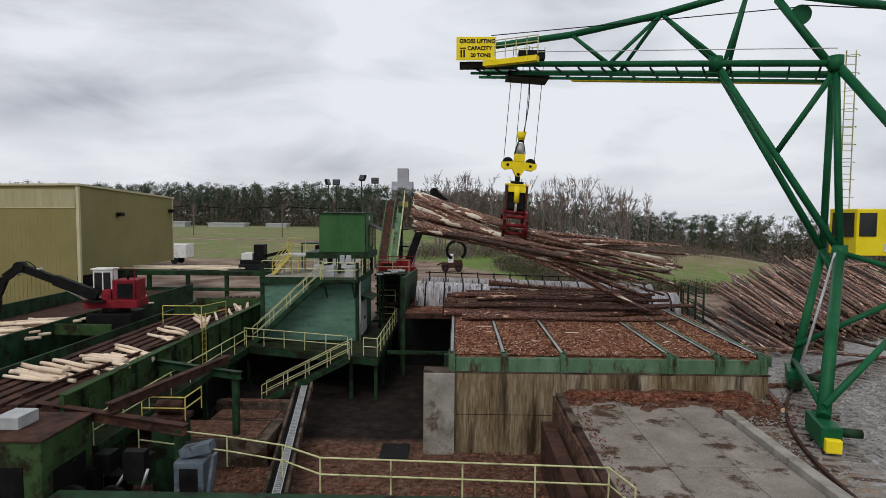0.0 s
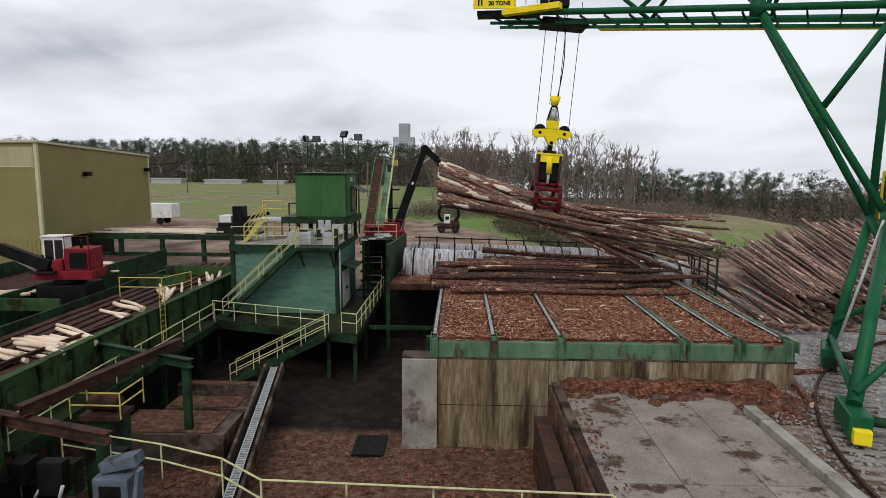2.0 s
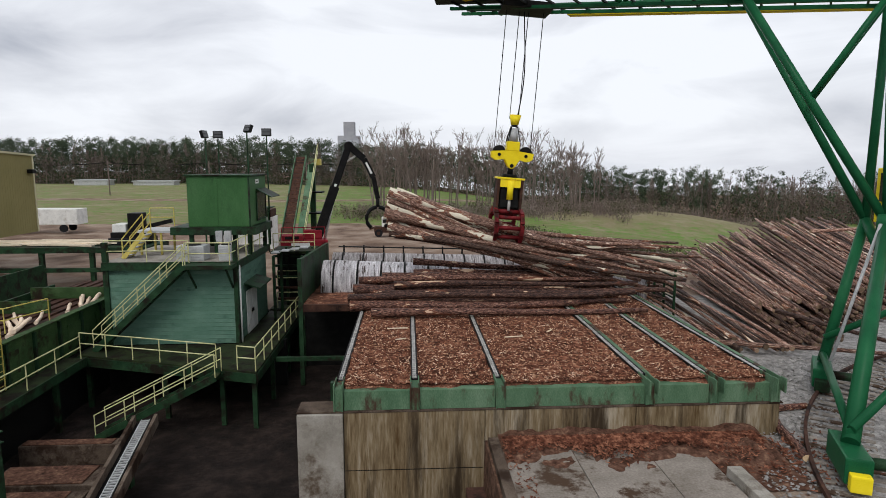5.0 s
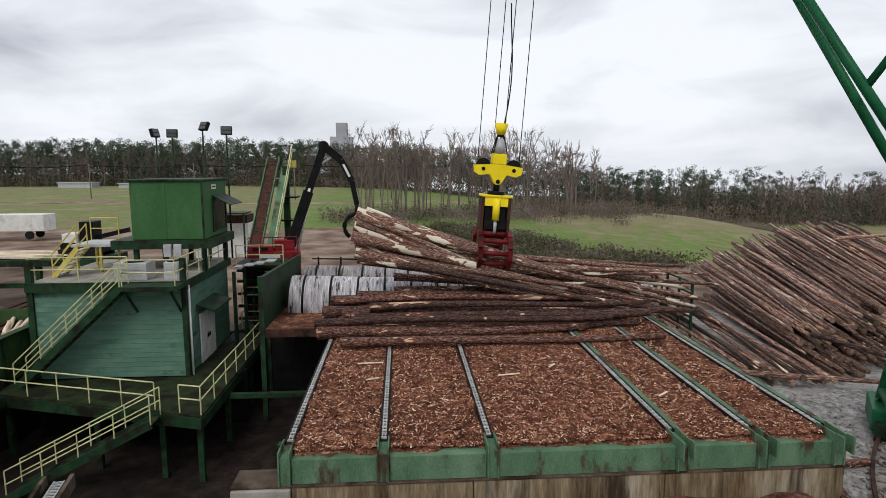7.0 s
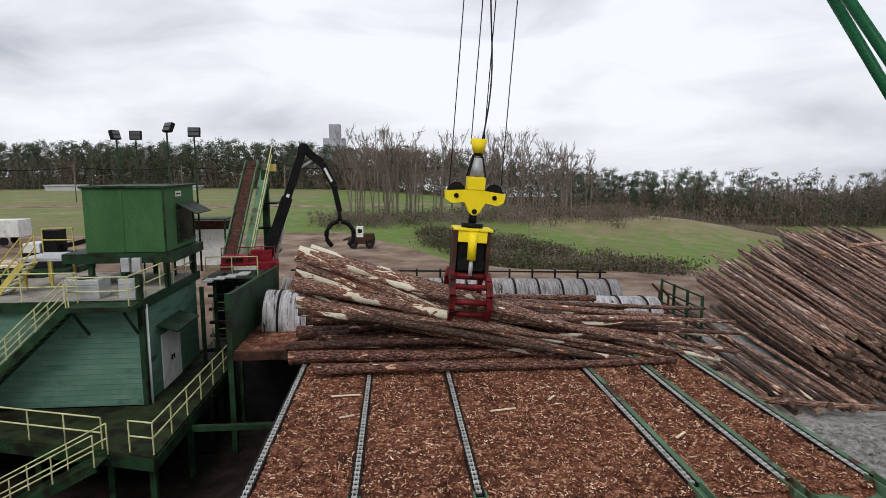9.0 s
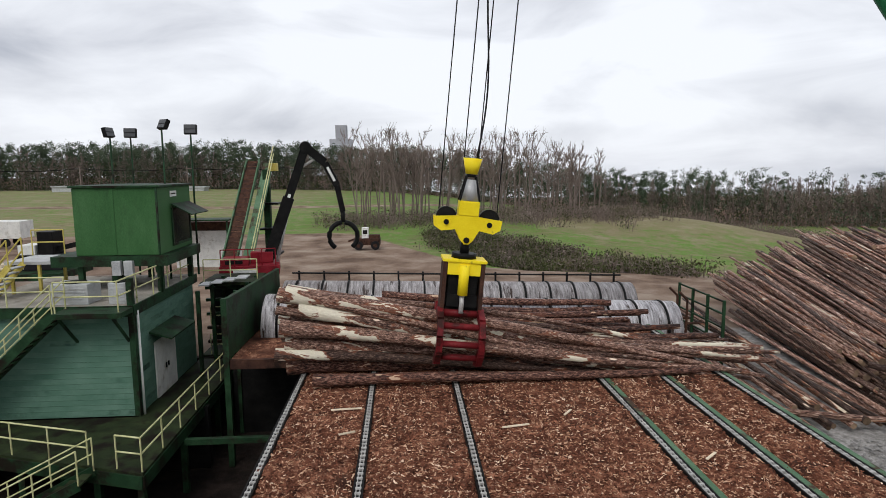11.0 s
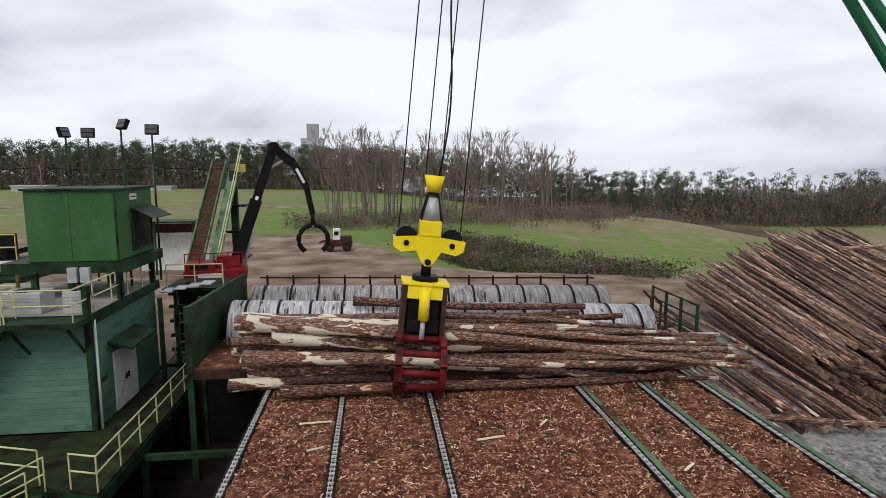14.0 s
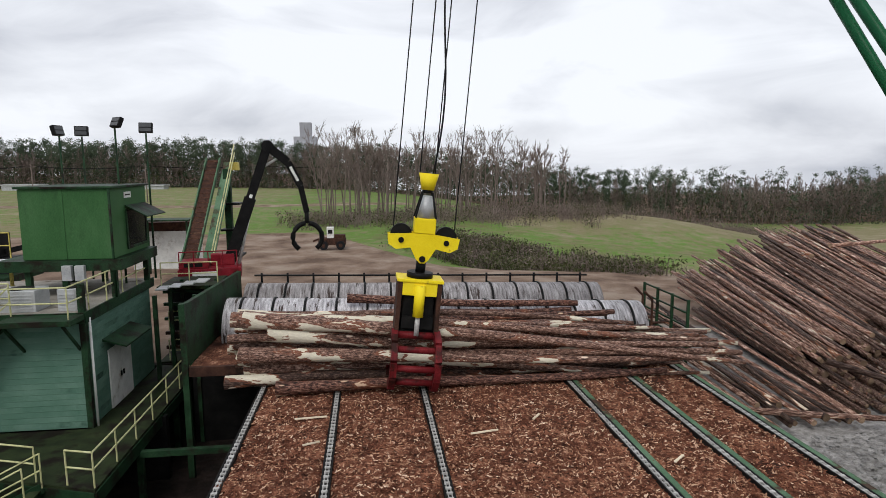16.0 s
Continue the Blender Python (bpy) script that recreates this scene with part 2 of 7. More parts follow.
def bark(name, plates, wood, rim, torn=0.6, butt=0.0, knots=0.1, vary=0.4, stretch=(0.8, 2.2, 2.2)):
    """Pine bark along +x: dark plates and furrows, patches of bare wood with a red-brown rim, thicker towards the butt, and small pale knots."""
    m = bpy.data.materials.new(name)
    m.use_nodes = True
    n, l = m.node_tree.nodes, m.node_tree.links
    p = n["Principled BSDF"]
    p.inputs["Roughness"].default_value, p.inputs["Specular IOR Level"].default_value = 0.6, 0.25
    co, info, off, mp = n.new("ShaderNodeTexCoord"), n.new("ShaderNodeObjectInfo"), n.new("ShaderNodeVectorMath"), n.new("ShaderNodeMapping")
    off.operation = "MULTIPLY_ADD"
    off.inputs[1].default_value = (37, 53, 71)
    mp.inputs["Scale"].default_value = stretch
    l.new(info.outputs["Random"], off.inputs[0])
    l.new(co.outputs["Object"], off.inputs[2])
    l.new(off.outputs[0], mp.inputs["Vector"])

    def tex(kind, scale, **v):
        t = n.new(kind)
        t.inputs["Scale"].default_value = scale
        for k, x in v.items():
            t.inputs[k].default_value = x
        l.new(mp.outputs[0], t.inputs["Vector"])
        return t

    def ranged(value, a, b, c=0.0, d=1.0):
        r = n.new("ShaderNodeMapRange")
        for k, x in (("From Min", a), ("From Max", b), ("To Min", c), ("To Max", d)):
            r.inputs[k].default_value = x
        l.new(value, r.inputs["Value"])
        return r.outputs[0]

    def over(fac, a, b):
        x = n.new("ShaderNodeMix")
        x.data_type = "RGBA"
        l.new(fac, x.inputs[0])
        l.new(a, x.inputs[6])
        if isinstance(b, tuple):
            x.inputs[7].default_value = (*b, 1)
        else:
            l.new(b, x.inputs[7])
        return x.outputs[2]

    plate = tex("ShaderNodeTexNoise", 9.0, Detail=5.0, Roughness=0.75)
    ramp = n.new("ShaderNodeValToRGB")
    els = ramp.color_ramp.elements
    while len(els) < len(plates):
        els.new(0.5)
    for i, c in enumerate(plates):
        els[i].position, els[i].color = 0.41 + 0.2 * i / (len(plates) - 1), (*c, 1)
    l.new(plate.outputs["Fac"], ramp.inputs["Fac"])
    hsv = n.new("ShaderNodeHueSaturation")
    l.new(ranged(info.outputs["Random"], 0, 1, 1 - vary, 1 + vary), hsv.inputs["Value"])
    l.new(ramp.outputs[0], hsv.inputs["Color"])
    sep = n.new("ShaderNodeSeparateXYZ")
    l.new(co.outputs["Object"], sep.inputs[0])
    patch = tex("ShaderNodeTexNoise", 0.75, Detail=5.0, Roughness=0.6, Distortion=0.4)
    add = n.new("ShaderNodeMath")
    add.operation = "ADD"
    l.new(patch.outputs["Fac"], add.inputs[0])
    l.new(ranged(sep.outputs[0], 0.0, 8.0, butt, 0.0), add.inputs[1])
    c = over(ranged(add.outputs[0], torn - 0.045, torn - 0.005), hsv.outputs[0], rim)
    bare_wood = ranged(add.outputs[0], torn, torn + 0.012)
    tint = n.new("ShaderNodeMix")
    tint.data_type = "RGBA"
    l.new(plate.outputs["Fac"], tint.inputs[0])
    tint.inputs[6].default_value, tint.inputs[7].default_value = (*[w * 0.55 for w in wood], 1), (*[min(0.92, w * 1.3) for w in wood], 1)
    c = over(bare_wood, c, tint.outputs[2])
    knot = tex("ShaderNodeTexVoronoi", 1.15)
    c = over(ranged(knot.outputs["Distance"], knots, knots * 0.75), c, wood)
    l.new(c, p.inputs["Base Color"])
    b = n.new("ShaderNodeBump")
    b.inputs["Strength"].default_value, b.inputs["Distance"].default_value = 1.0, 0.035
    l.new(plate.outputs["Fac"], b.inputs["Height"])
    l.new(b.outputs[0], p.inputs["Normal"])
    return m


BARK = bark("wet_pine_bark", [(0.008, 0.003, 0.002), (0.056, 0.022, 0.015), (0.13, 0.058, 0.04), (0.27, 0.16, 0.12)], (0.62, 0.44, 0.3), (0.15, 0.05, 0.027), 0.645, 0.05, 0.1, 0.45, (0.7, 2.2, 2.2))
BARK_PILE = bark("weathered_pine_bark", [(0.04, 0.018, 0.012), (0.14, 0.07, 0.05), (0.26, 0.15, 0.11), (0.5, 0.36, 0.29)], (0.78, 0.62, 0.49), (0.3, 0.115, 0.055), 0.655, 0.05, 0.11, 0.85, (0.4, 2.4, 2.4))
BARK_TORN = bark("torn_pine_bark", [(0.03, 0.014, 0.01), (0.098, 0.05, 0.035), (0.18, 0.1, 0.074), (0.37, 0.255, 0.2)], (0.84, 0.69, 0.55), (0.21, 0.072, 0.037), 0.578, 0.05, 0.13, 0.55, (0.75, 2.3, 2.3))
END_GREY = surface("weathered_log_end", [(0.12, 0.08, 0.055), (0.22, 0.15, 0.1), (0.34, 0.24, 0.16)], 4.0, 0.9, vary=0.5)
WOOD_END = surface("fresh_cut_pine", [(0.5, 0.34, 0.19), (0.64, 0.47, 0.29), (0.72, 0.56, 0.38)], 5.0, 0.8, vary=0.2)
PEELED = surface("peeled_pine_log", [(0.5, 0.36, 0.24), (0.7, 0.56, 0.42), (0.8, 0.68, 0.55)], 1.5, 0.65, vary=0.15, stretch=(0.5, 2, 2), dirt=(0.2, 0.11, 0.07), dirt_at=(0.6, 0.7), dirt_scale=2.0)
CHIPS = surface("red_brown_bark_chips", [(0.012, 0.005, 0.003), (0.085, 0.031, 0.018), (0.21, 0.088, 0.052), (0.6, 0.36, 0.24)], 4.0, 0.9, bump=1.0, fine=16, dirt=(0.035, 0.015, 0.01), dirt_at=(0.48, 0.66), dirt_scale=0.5)
LUMBER = surface("pale_sawn_lumber", [(0.5, 0.4, 0.28), (0.66, 0.56, 0.42), (0.75, 0.66, 0.52)], 2, 0.8, vary=0.15)
CHIPS_WET = surface("wet_dark_bark_drift", [(0.025, 0.012, 0.008), (0.07, 0.034, 0.022), (0.12, 0.062, 0.042), (0.22, 0.13, 0.085)], 3.0, 0.9, bump=1.0, fine=9)
TWIG = surface("grey_brown_bare_twigs", [(0.125, 0.095, 0.082), (0.185, 0.145, 0.126), (0.26, 0.215, 0.19)], 0.15, 0.95, bump=0, fine=2)
PINE = surface("dull_pine_foliage", [(0.04, 0.056, 0.036), (0.066, 0.088, 0.055), (0.1, 0.125, 0.08)], 0.08, 0.95, bump=0, fine=1.5, spec=0.1)
BRUSH = surface("dull_olive_brush", [(0.036, 0.043, 0.018), (0.065, 0.075, 0.03), (0.12, 0.11, 0.055)], 0.4, 0.95, bump=0, fine=3, spec=0.1)
FAR_CONCRETE = surface("far_grey_concrete", [(0.3, 0.31, 0.33), (0.38, 0.39, 0.41)], 0.05, 0.9, bump=0, fine=0.4)
SIGN_INK = surface("dark_sign_ink", [(0.03, 0.025, 0.02), (0.05, 0.04, 0.03)], 2, 0.6, bump=0)
GRAVEL_LOOSE = surface("pale_grey_gravel", [(0.2, 0.19, 0.18), (0.3, 0.29, 0.28), (0.42, 0.4, 0.38)], 2, 0.95, vary=0.3)


# ---- mesh helpers ----
def box(bm, x0, x1, y0, y1, z0, z1, bevel=0.0):
    b = bm if not bevel else bmesh.new()
    v = [b.verts.new(c) for c in ((x0, y0, z0), (x1, y0, z0), (x1, y1, z0), (x0, y1, z0), (x0, y0, z1), (x1, y0, z1), (x1, y1, z1), (x0, y1, z1))]
    for f in ((3, 2, 1, 0), (4, 5, 6, 7), (0, 1, 5, 4), (1, 2, 6, 5), (2, 3, 7, 6), (3, 0, 4, 7)):
        b.faces.new([v[i] for i in f])
    if bevel:
        bmesh.ops.bevel(b, geom=b.edges[:], offset=bevel, segments=2, affect="EDGES", profile=0.6)
        merge(bm, b)
    return bm


def merge(bm, other):
    me = bpy.data.meshes.new("tmp")
    other.to_mesh(me)
    other.free()
    bm.from_mesh(me)
    bpy.data.meshes.remove(me)


def axes_of(p, q):
    d = (Vector(q) - Vector(p)).normalized()
    up = Vector((0, 0, 1)) if abs(d.z) < 0.95 else Vector((0, 1, 0))
    s = d.cross(up).normalized()
    return d, s, s.cross(d)


def tube(bm, p, q, r, r2=None, seg=8, caps=True):
    d, s, u = axes_of(p, q)
    p, q, r2 = Vector(p), Vector(q), r if r2 is None else r2
    a = [bm.verts.new(p + (s * math.cos(2 * math.pi * i / seg) + u * math.sin(2 * math.pi * i / seg)) * r) for i in range(seg)]
    b = [bm.verts.new(q + (s * math.cos(2 * math.pi * i / seg) + u * math.sin(2 * math.pi * i / seg)) * r2) for i in range(seg)]
    for i in range(seg):
        f = bm.faces.new((a[i], a[(i + 1) % seg], b[(i + 1) % seg], b[i]))
        f.smooth = seg > 6
    if caps:
        bm.faces.new(a[::-1])
        bm.faces.new(b)
    return bm


def pipe(bm, pts, r, seg=6):
    """A bent round pipe through the points, in one piece."""
    pts, rings = [Vector(p) for p in pts], []
    for i, p in enumerate(pts):
        d, s, u = axes_of(pts[max(0, i - 1)], pts[min(len(pts) - 1, i + 1)])
        rings.append([bm.verts.new(p + (s * math.cos(2 * math.pi * k / seg) + u * math.sin(2 * math.pi * k / seg)) * r) for k in range(seg)])
    for a, b in zip(rings, rings[1:]):
        for k in range(seg):
            bm.faces.new((a[k], a[(k + 1) % seg], b[(k + 1) % seg], b[k])).smooth = True
    bm.faces.new(rings[0][::-1])
    bm.faces.new(rings[-1])
    return bm


def bar(bm, p, q, w, h):
    """A rectangular bar from p to q, w wide and h high."""
    d, s, u = axes_of(p, q)
    p, q = Vector(p), Vector(q)
    v = [bm.verts.new(c + s * x * w / 2 + u * z * h / 2) for c in (p, q) for x, z in ((-1, -1), (1, -1), (1, 1), (-1, 1))]
    for f in ((0, 1, 2, 3), (7, 6, 5, 4), (0, 4, 5, 1), (1, 5, 6, 2), (2, 6, 7, 3), (3, 7, 4, 0)):
        bm.faces.new([v[i] for i in f])
    return bm


def ibeam(bm, p, q, w, h, t=0.03):
    d, s, u = axes_of(p, q)
    p, q = Vector(p), Vector(q)
    bar(bm, p + u * (h / 2 - t / 2), q + u * (h / 2 - t / 2), w, t)
    bar(bm, p - u * (h / 2 - t / 2), q - u * (h / 2 - t / 2), w, t)
    bar(bm, p, q, t, h - 2 * t - 0.002)
    return bm


def prism(bm, pts, z0, z1):
    a = [bm.verts.new((x, y, z0)) for x, y in pts]
    b = [bm.verts.new((x, y, z1)) for x, y in pts]
    n = len(pts)
    bm.faces.new(a[::-1])
    bm.faces.new(b)
    for i in range(n):
        bm.faces.new((a[i], a[(i + 1) % n], b[(i + 1) % n], b[i]))
    return bm


def part(name, bm, material, parent=None, label=""):
    bmesh.ops.recalc_face_normals(bm, faces=bm.faces[:])
    me = bpy.data.meshes.new(name)
    bm.to_mesh(me)
    bm.free()
    for m in material if isinstance(material, (list, tuple)) else [material]:
        me.materials.append(m)
    ob = new(name, me)
    if parent is not None:
        ob.parent = parent
    return tagged(ob, label)


def thing(name, label, category, at=(0, 0, 0), group="", kind=""):
    ob = new(name)
    ob.location = at
    ob.empty_display_size = 0.2
    return tagged(ob, label, category, group, kind)


def raw(name, verts, faces, material, parent=None, smooth=False, label=""):
    me = bpy.data.meshes.new(name)
    me.from_pydata([tuple(v) for v in verts], [], [tuple(f) for f in faces])
    for m in material if isinstance(material, (list, tuple)) else [material]:
        me.materials.append(m)
    if smooth:
        me.polygons.foreach_set("use_smooth", [True] * len(me.polygons))
    ob = new(name, me)
    if parent is not None:
        ob.parent = parent
    return tagged(ob, label)


def railing(name, pts, parent=None, height=1.07, gap=1.6, label="worn pale yellow pipe handrail with mid rail", mat=None, r=0.028):
    """A pipe handrail along points on the floor: top rail, mid rail, a post at each gap."""
    rail = thing(name, label, "railing") if parent is None else None
    host = parent or rail
    for k, name2 in ((height, "top_rail"), (height * 0.52, "mid_rail")):
        bm = bmesh.new()
        for a, b in zip(pts, pts[1:]):
            tube(bm, (a[0], a[1], a[2] + k), (b[0], b[1], b[2] + k), r, seg=6)
        part(name2, bm, mat or RAIL_PAINT, host)
    for i, (a, b) in enumerate(zip(pts, pts[1:])):
        n = max(1, round((Vector(b) - Vector(a)).length / gap))
        for j in range(n + (i == len(pts) - 2)):
            c = Vector(a).lerp(Vector(b), j / n)
            part("post", tube(bmesh.new(), c, c + Vector((0, 0, height)), r, seg=6), mat or RAIL_PAINT, host)
    return rail


# ---- ground: one sheet with the pit and the fields ----
def smooth(a, b, x):
    t = np.clip((x - a) / (b - a), 0, 1)
    return t * t * (3 - 2 * t)


PIT = (-27.0, 4.55, 4.0, 47.0)
PIT_Z = -2.3


def land(x, y):
    """Height of the natural ground."""
    z = 0.45 + 0 * x
    z = z - 7.0 * smooth(8, 80, x) * smooth(44, 110, y)
    z = z - 1.5 * np.exp(-((y - 82 + 0.1 * x) / 7.0) ** 2) * smooth(6, 16, x) * (1 - smooth(60, 90, x))
    z = z + 4.6 * np.exp(-((x - 57) / 26) ** 2 - ((y - 126) / 24) ** 2)
    z = z + 0.9 * smooth(-20, -90, x) * smooth(80, 150, y)
    z = z - 0.012 * np.clip(y - 160, 0, 400) * smooth(20, 120, x)
    z = z - (0.008 + 0.037 * smooth(-40, 40, x)) * np.clip(y - 262, 0, None)
    return z


def axis_lines(parts):
    out = []
    for a, b, n in parts:
        out += list(np.linspace(a, b, n, endpoint=False))
    return out + [parts[-1][1]]


gx = axis_lines([(-1500, -300, 8), (-300, -80, 16), (-80, -27.05, 26), (-27.05, -27, 1), (-27, 4.5, 45), (4.5, 4.55, 1), (4.55, 40, 60), (40, 130, 45), (130, 300, 17), (300, 1500, 8)])
gy = axis_lines([(-300, -20, 8), (-20, 3.95, 10), (3.95, 4, 1), (4, 47, 70), (47, 47.05, 1), (47.05, 110, 80), (110, 260, 60), (260, 500, 14), (500, 2500, 10)])
X, Y = np.meshgrid(np.array(gx), np.array(gy))
Z = land(X, Y)
Z += 0.05 * np.sin(X * 0.9 + 1.3 * np.sin(Y * 0.5)) * np.cos(Y * 0.8) * (np.abs(X) < 140)
in_pit = (X >= PIT[0]) & (X <= PIT[1] - 0.05 + 0.001) & (Y >= PIT[2]) & (Y <= PIT[3] + 0.001)
Z = np.where(in_pit, PIT_Z + 0.06 * np.sin(X * 1.7) * np.cos(Y * 1.3), Z)
w = len(gx)
gv = np.stack([X.ravel(), Y.ravel(), Z.ravel()], 1)
gf = [(j * w + i, j * w + i + 1, (j + 1) * w + i + 1, (j + 1) * w + i) for j in range(len(gy) - 1) for i in range(w - 1)]


def ground_material():
    m = bpy.data.materials.new("yard_and_field_ground")
    m.use_nodes = True
    n, l = m.node_tree.nodes, m.node_tree.links
    p = n["Principled BSDF"]
    p.inputs["Roughness"].default_value = 0.95
    p.inputs["Specular IOR Level"].default_value = 0.2
    co = n.new("ShaderNodeNewGeometry")

    def tex(s, d=6, r=0.6):
        t = n.new("ShaderNodeTexNoise")
        t.inputs["Scale"].default_value, t.inputs["Detail"].default_value, t.inputs["Roughness"].default_value = s, d, r
        l.new(co.outputs["Position"], t.inputs["Vector"])
        return t.outputs["Fac"]

    def ramp(fac, stops):
        r = n.new("ShaderNodeValToRGB")
        e = r.color_ramp.elements
        while len(e) < len(stops):
            e.new(0.5)
        for i, (pos, c) in enumerate(stops):
            e[i].position, e[i].color = pos, (*c, 1)
        l.new(fac, r.inputs["Fac"])
        return r.outputs[0]

    def blend(fac, a, b):
        x = n.new("ShaderNodeMix")
        x.data_type = "RGBA"
        l.new(fac, x.inputs[0])
        l.new(a, x.inputs[6])
        l.new(b, x.inputs[7])
        return x.outputs[2]

    rough_edge = tex(0.5, 8, 0.65)

    def zone(name, spread=0.5):
        a = n.new("ShaderNodeAttribute")
        a.attribute_name = name
        s = n.new("ShaderNodeMath")
        s.operation = "MULTIPLY_ADD"
        s.inputs[1].default_value = spread
        l.new(rough_edge, s.inputs[0])
        l.new(a.outputs["Fac"], s.inputs[2])
        r = n.new("ShaderNodeMapRange")
        r.inputs["From Min"].default_value, r.inputs["From Max"].default_value = 0.5 + spread * 0.5 - 0.1, 0.5 + spread * 0.5 + 0.1
        l.new(s.outputs[0], r.inputs["Value"])
        return r.outputs[0]

    dirt = ramp(tex(0.25), [(0.35, (0.11, 0.07, 0.048)), (0.5, (0.21, 0.145, 0.105)), (0.66, (0.31, 0.245, 0.19))])
    grass = ramp(tex(0.09, 12, 0.78), [(0.38, (0.13, 0.105, 0.055)), (0.45, (0.13, 0.165, 0.045)), (0.53, (0.1, 0.2, 0.028)), (0.6, (0.2, 0.19, 0.09)), (0.66, (0.1, 0.11, 0.04))])
    gravel = ramp(tex(2.5, 8, 0.75), [(0.36, (0.16, 0.15, 0.14)), (0.5, (0.31, 0.295, 0.28)), (0.64, (0.48, 0.46, 0.44))])
    chips = ramp(tex(3.0, 8, 0.75), [(0.36, (0.04, 0.02, 0.013)), (0.5, (0.105, 0.056, 0.037)), (0.66, (0.21, 0.125, 0.082))])
    grass = blend(ramp(tex(0.5, 13, 0.82), [(0.48, (0, 0, 0)), (0.6, (0.6, 0.6, 0.6))]), grass, ramp(tex(0.8, 8, 0.7), [(0.4, (0.1, 0.085, 0.045)), (0.6, (0.25, 0.22, 0.13))]))
    straw = ramp(tex(0.09, 9, 0.7), [(0.36, (0.23, 0.19, 0.115)), (0.5, (0.19, 0.17, 0.085)), (0.64, (0.27, 0.23, 0.15))])
    c = blend(zone("grass"), dirt, blend(zone("straw", 0.9), grass, straw))
    c = blend(zone("gravel"), c, gravel)
    # Wet pit floor, with the shade under hut and landing darkened into its colour.
    shaded_muck = ramp(tex(1.2, 8, 0.7), [(0.36, (0.006, 0.004, 0.003)), (0.5, (0.015, 0.01, 0.008)), (0.66, (0.035, 0.024, 0.019))])
    c = blend(zone("chips"), c, chips)
    c = blend(zone("shaded_muck", 0.3), c, shaded_muck)
    l.new(c, p.inputs["Base Color"])
    b = n.new("ShaderNodeBump")
    b.inputs["Strength"].default_value, b.inputs["Distance"].default_value = 0.8, 0.08
    l.new(tex(5.0, 8, 0.75), b.inputs["Height"])
    l.new(b.outputs[0], p.inputs["Normal"])
    return m


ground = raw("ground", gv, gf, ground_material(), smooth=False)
tagged(ground, "gravel yard, chip-strewn pit and grass field", "ground", kind="structure")
xs, ys = gv[:, 0], gv[:, 1]
yard_edge = 74 + 30 * (1 - smooth(-6, 12, xs)) - 3 * smooth(14, 30, xs)
zones = {
    "grass": smooth(-2, 2, ys - yard_edge) * (1 - (xs < 30) * np.exp(-((ys - 168 - 0.1 * xs) / 5.0) ** 2)),
    "straw": np.maximum(0.52 * (1 - smooth(-30, 8, xs)), smooth(14, 30, xs) * (0.4 + 0.35 * np.exp(-((ys - 122 - 0.15 * xs) / 20.0) ** 2))),
    "gravel": smooth(12, 14.5, xs) * (1 - smooth(47, 53, ys)) * (1 - smooth(26, 27, xs) * (ys < 33)),
    "chips": np.maximum(smooth(0, 12, ys - (205 + 85 * (1 - smooth(-30, 30, xs)) - 40 * smooth(20, 130, xs) + 60 * smooth(130, 260, xs))), np.maximum(((xs > PIT[0] - 0.1) & (xs < PIT[1] + 0.1) & (ys < 47.1)).astype(float), np.exp(-((xs - 13.0) / 1.1) ** 2) * (ys > 25) * (ys < 40))),
    # Grows towards the back of the pit, where the painted shade is deepest.
    "shaded_muck": ((xs > PIT[0] - 0.1) & (xs < PIT[1] + 0.1) & (ys < 47.1)) * smooth(26.5, 33.0, ys),
}
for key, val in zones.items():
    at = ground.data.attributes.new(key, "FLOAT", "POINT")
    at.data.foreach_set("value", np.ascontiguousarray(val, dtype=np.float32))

# ---- retaining wall of the deck, slab, kerb ----
WY, WX0, WX1, WZ = 28.4, -1.42, 14.35, 1.5
wall = thing("wall_south", "stained board-marked concrete retaining wall under the log deck", "wall", kind="structure")
bm = bmesh.new()
for a, b in ((WX0 + 1.45, 4.55), (4.56, 9.5), (9.51, WX1)):
    box(bm, a + 0.006, b - 0.006, WY, WY + 0.6, PIT_Z - 0.3, WZ, 0.02)
part("wall_face", bm, CONCRETE, wall, "concrete face with brown and black run-off streaks")
part("pilaster", box(bmesh.new(), WX0, WX0 + 1.44, WY - 0.12, WY + 0.6, PIT_Z - 0.3, WZ + 0.003, 0.03), CONCRETE_PALE, wall, "pale bare concrete end block")
part("coping", box(bmesh.new(), WX0 - 0.02, WX1 + 0.1, WY - 0.02, WY + 0.9, WZ + 0.004, WZ + 0.06, 0.015), CONCRETE_DIRTY, wall, "dark stained concrete ledge")
part("end_wall", box(bmesh.new(), WX1 - 0.5, WX1 + 0.003, WY + 0.61, 44, -0.5, WZ - 0.1, 0.02), CONCRETE, wall)
part("joint_line", box(bmesh.new(), WX0 + 1.46, 4.5, WY - 0.004, WY + 0.02, -0.45, -0.425), BLACK, wall)

slab = thing("concrete_apron", "worn grey concrete apron littered with bark", "slab", kind="structure")
SX = (4.95, 7.1, 9.35)
for i in range(3):
    xa, xb = SX[i] + 0.012, (SX + (11.05,))[i + 1] - 0.012
    for ya, yb in ((6, 14.9), (14.93, 20.4), (20.43, 27.3)):
        part("slab_panel", box(bmesh.new(), xa, xb, ya, yb, 0.3, 0.62, 0.012), SLAB, slab)
part("edge_wall", box(bmesh.new(), 4.62, 4.94, 23.8, 28.1, PIT_Z - 0.2, 0.72, 0.02), CONCRETE_DIRTY, slab, "mud-stained concrete edge wall beside the pit")
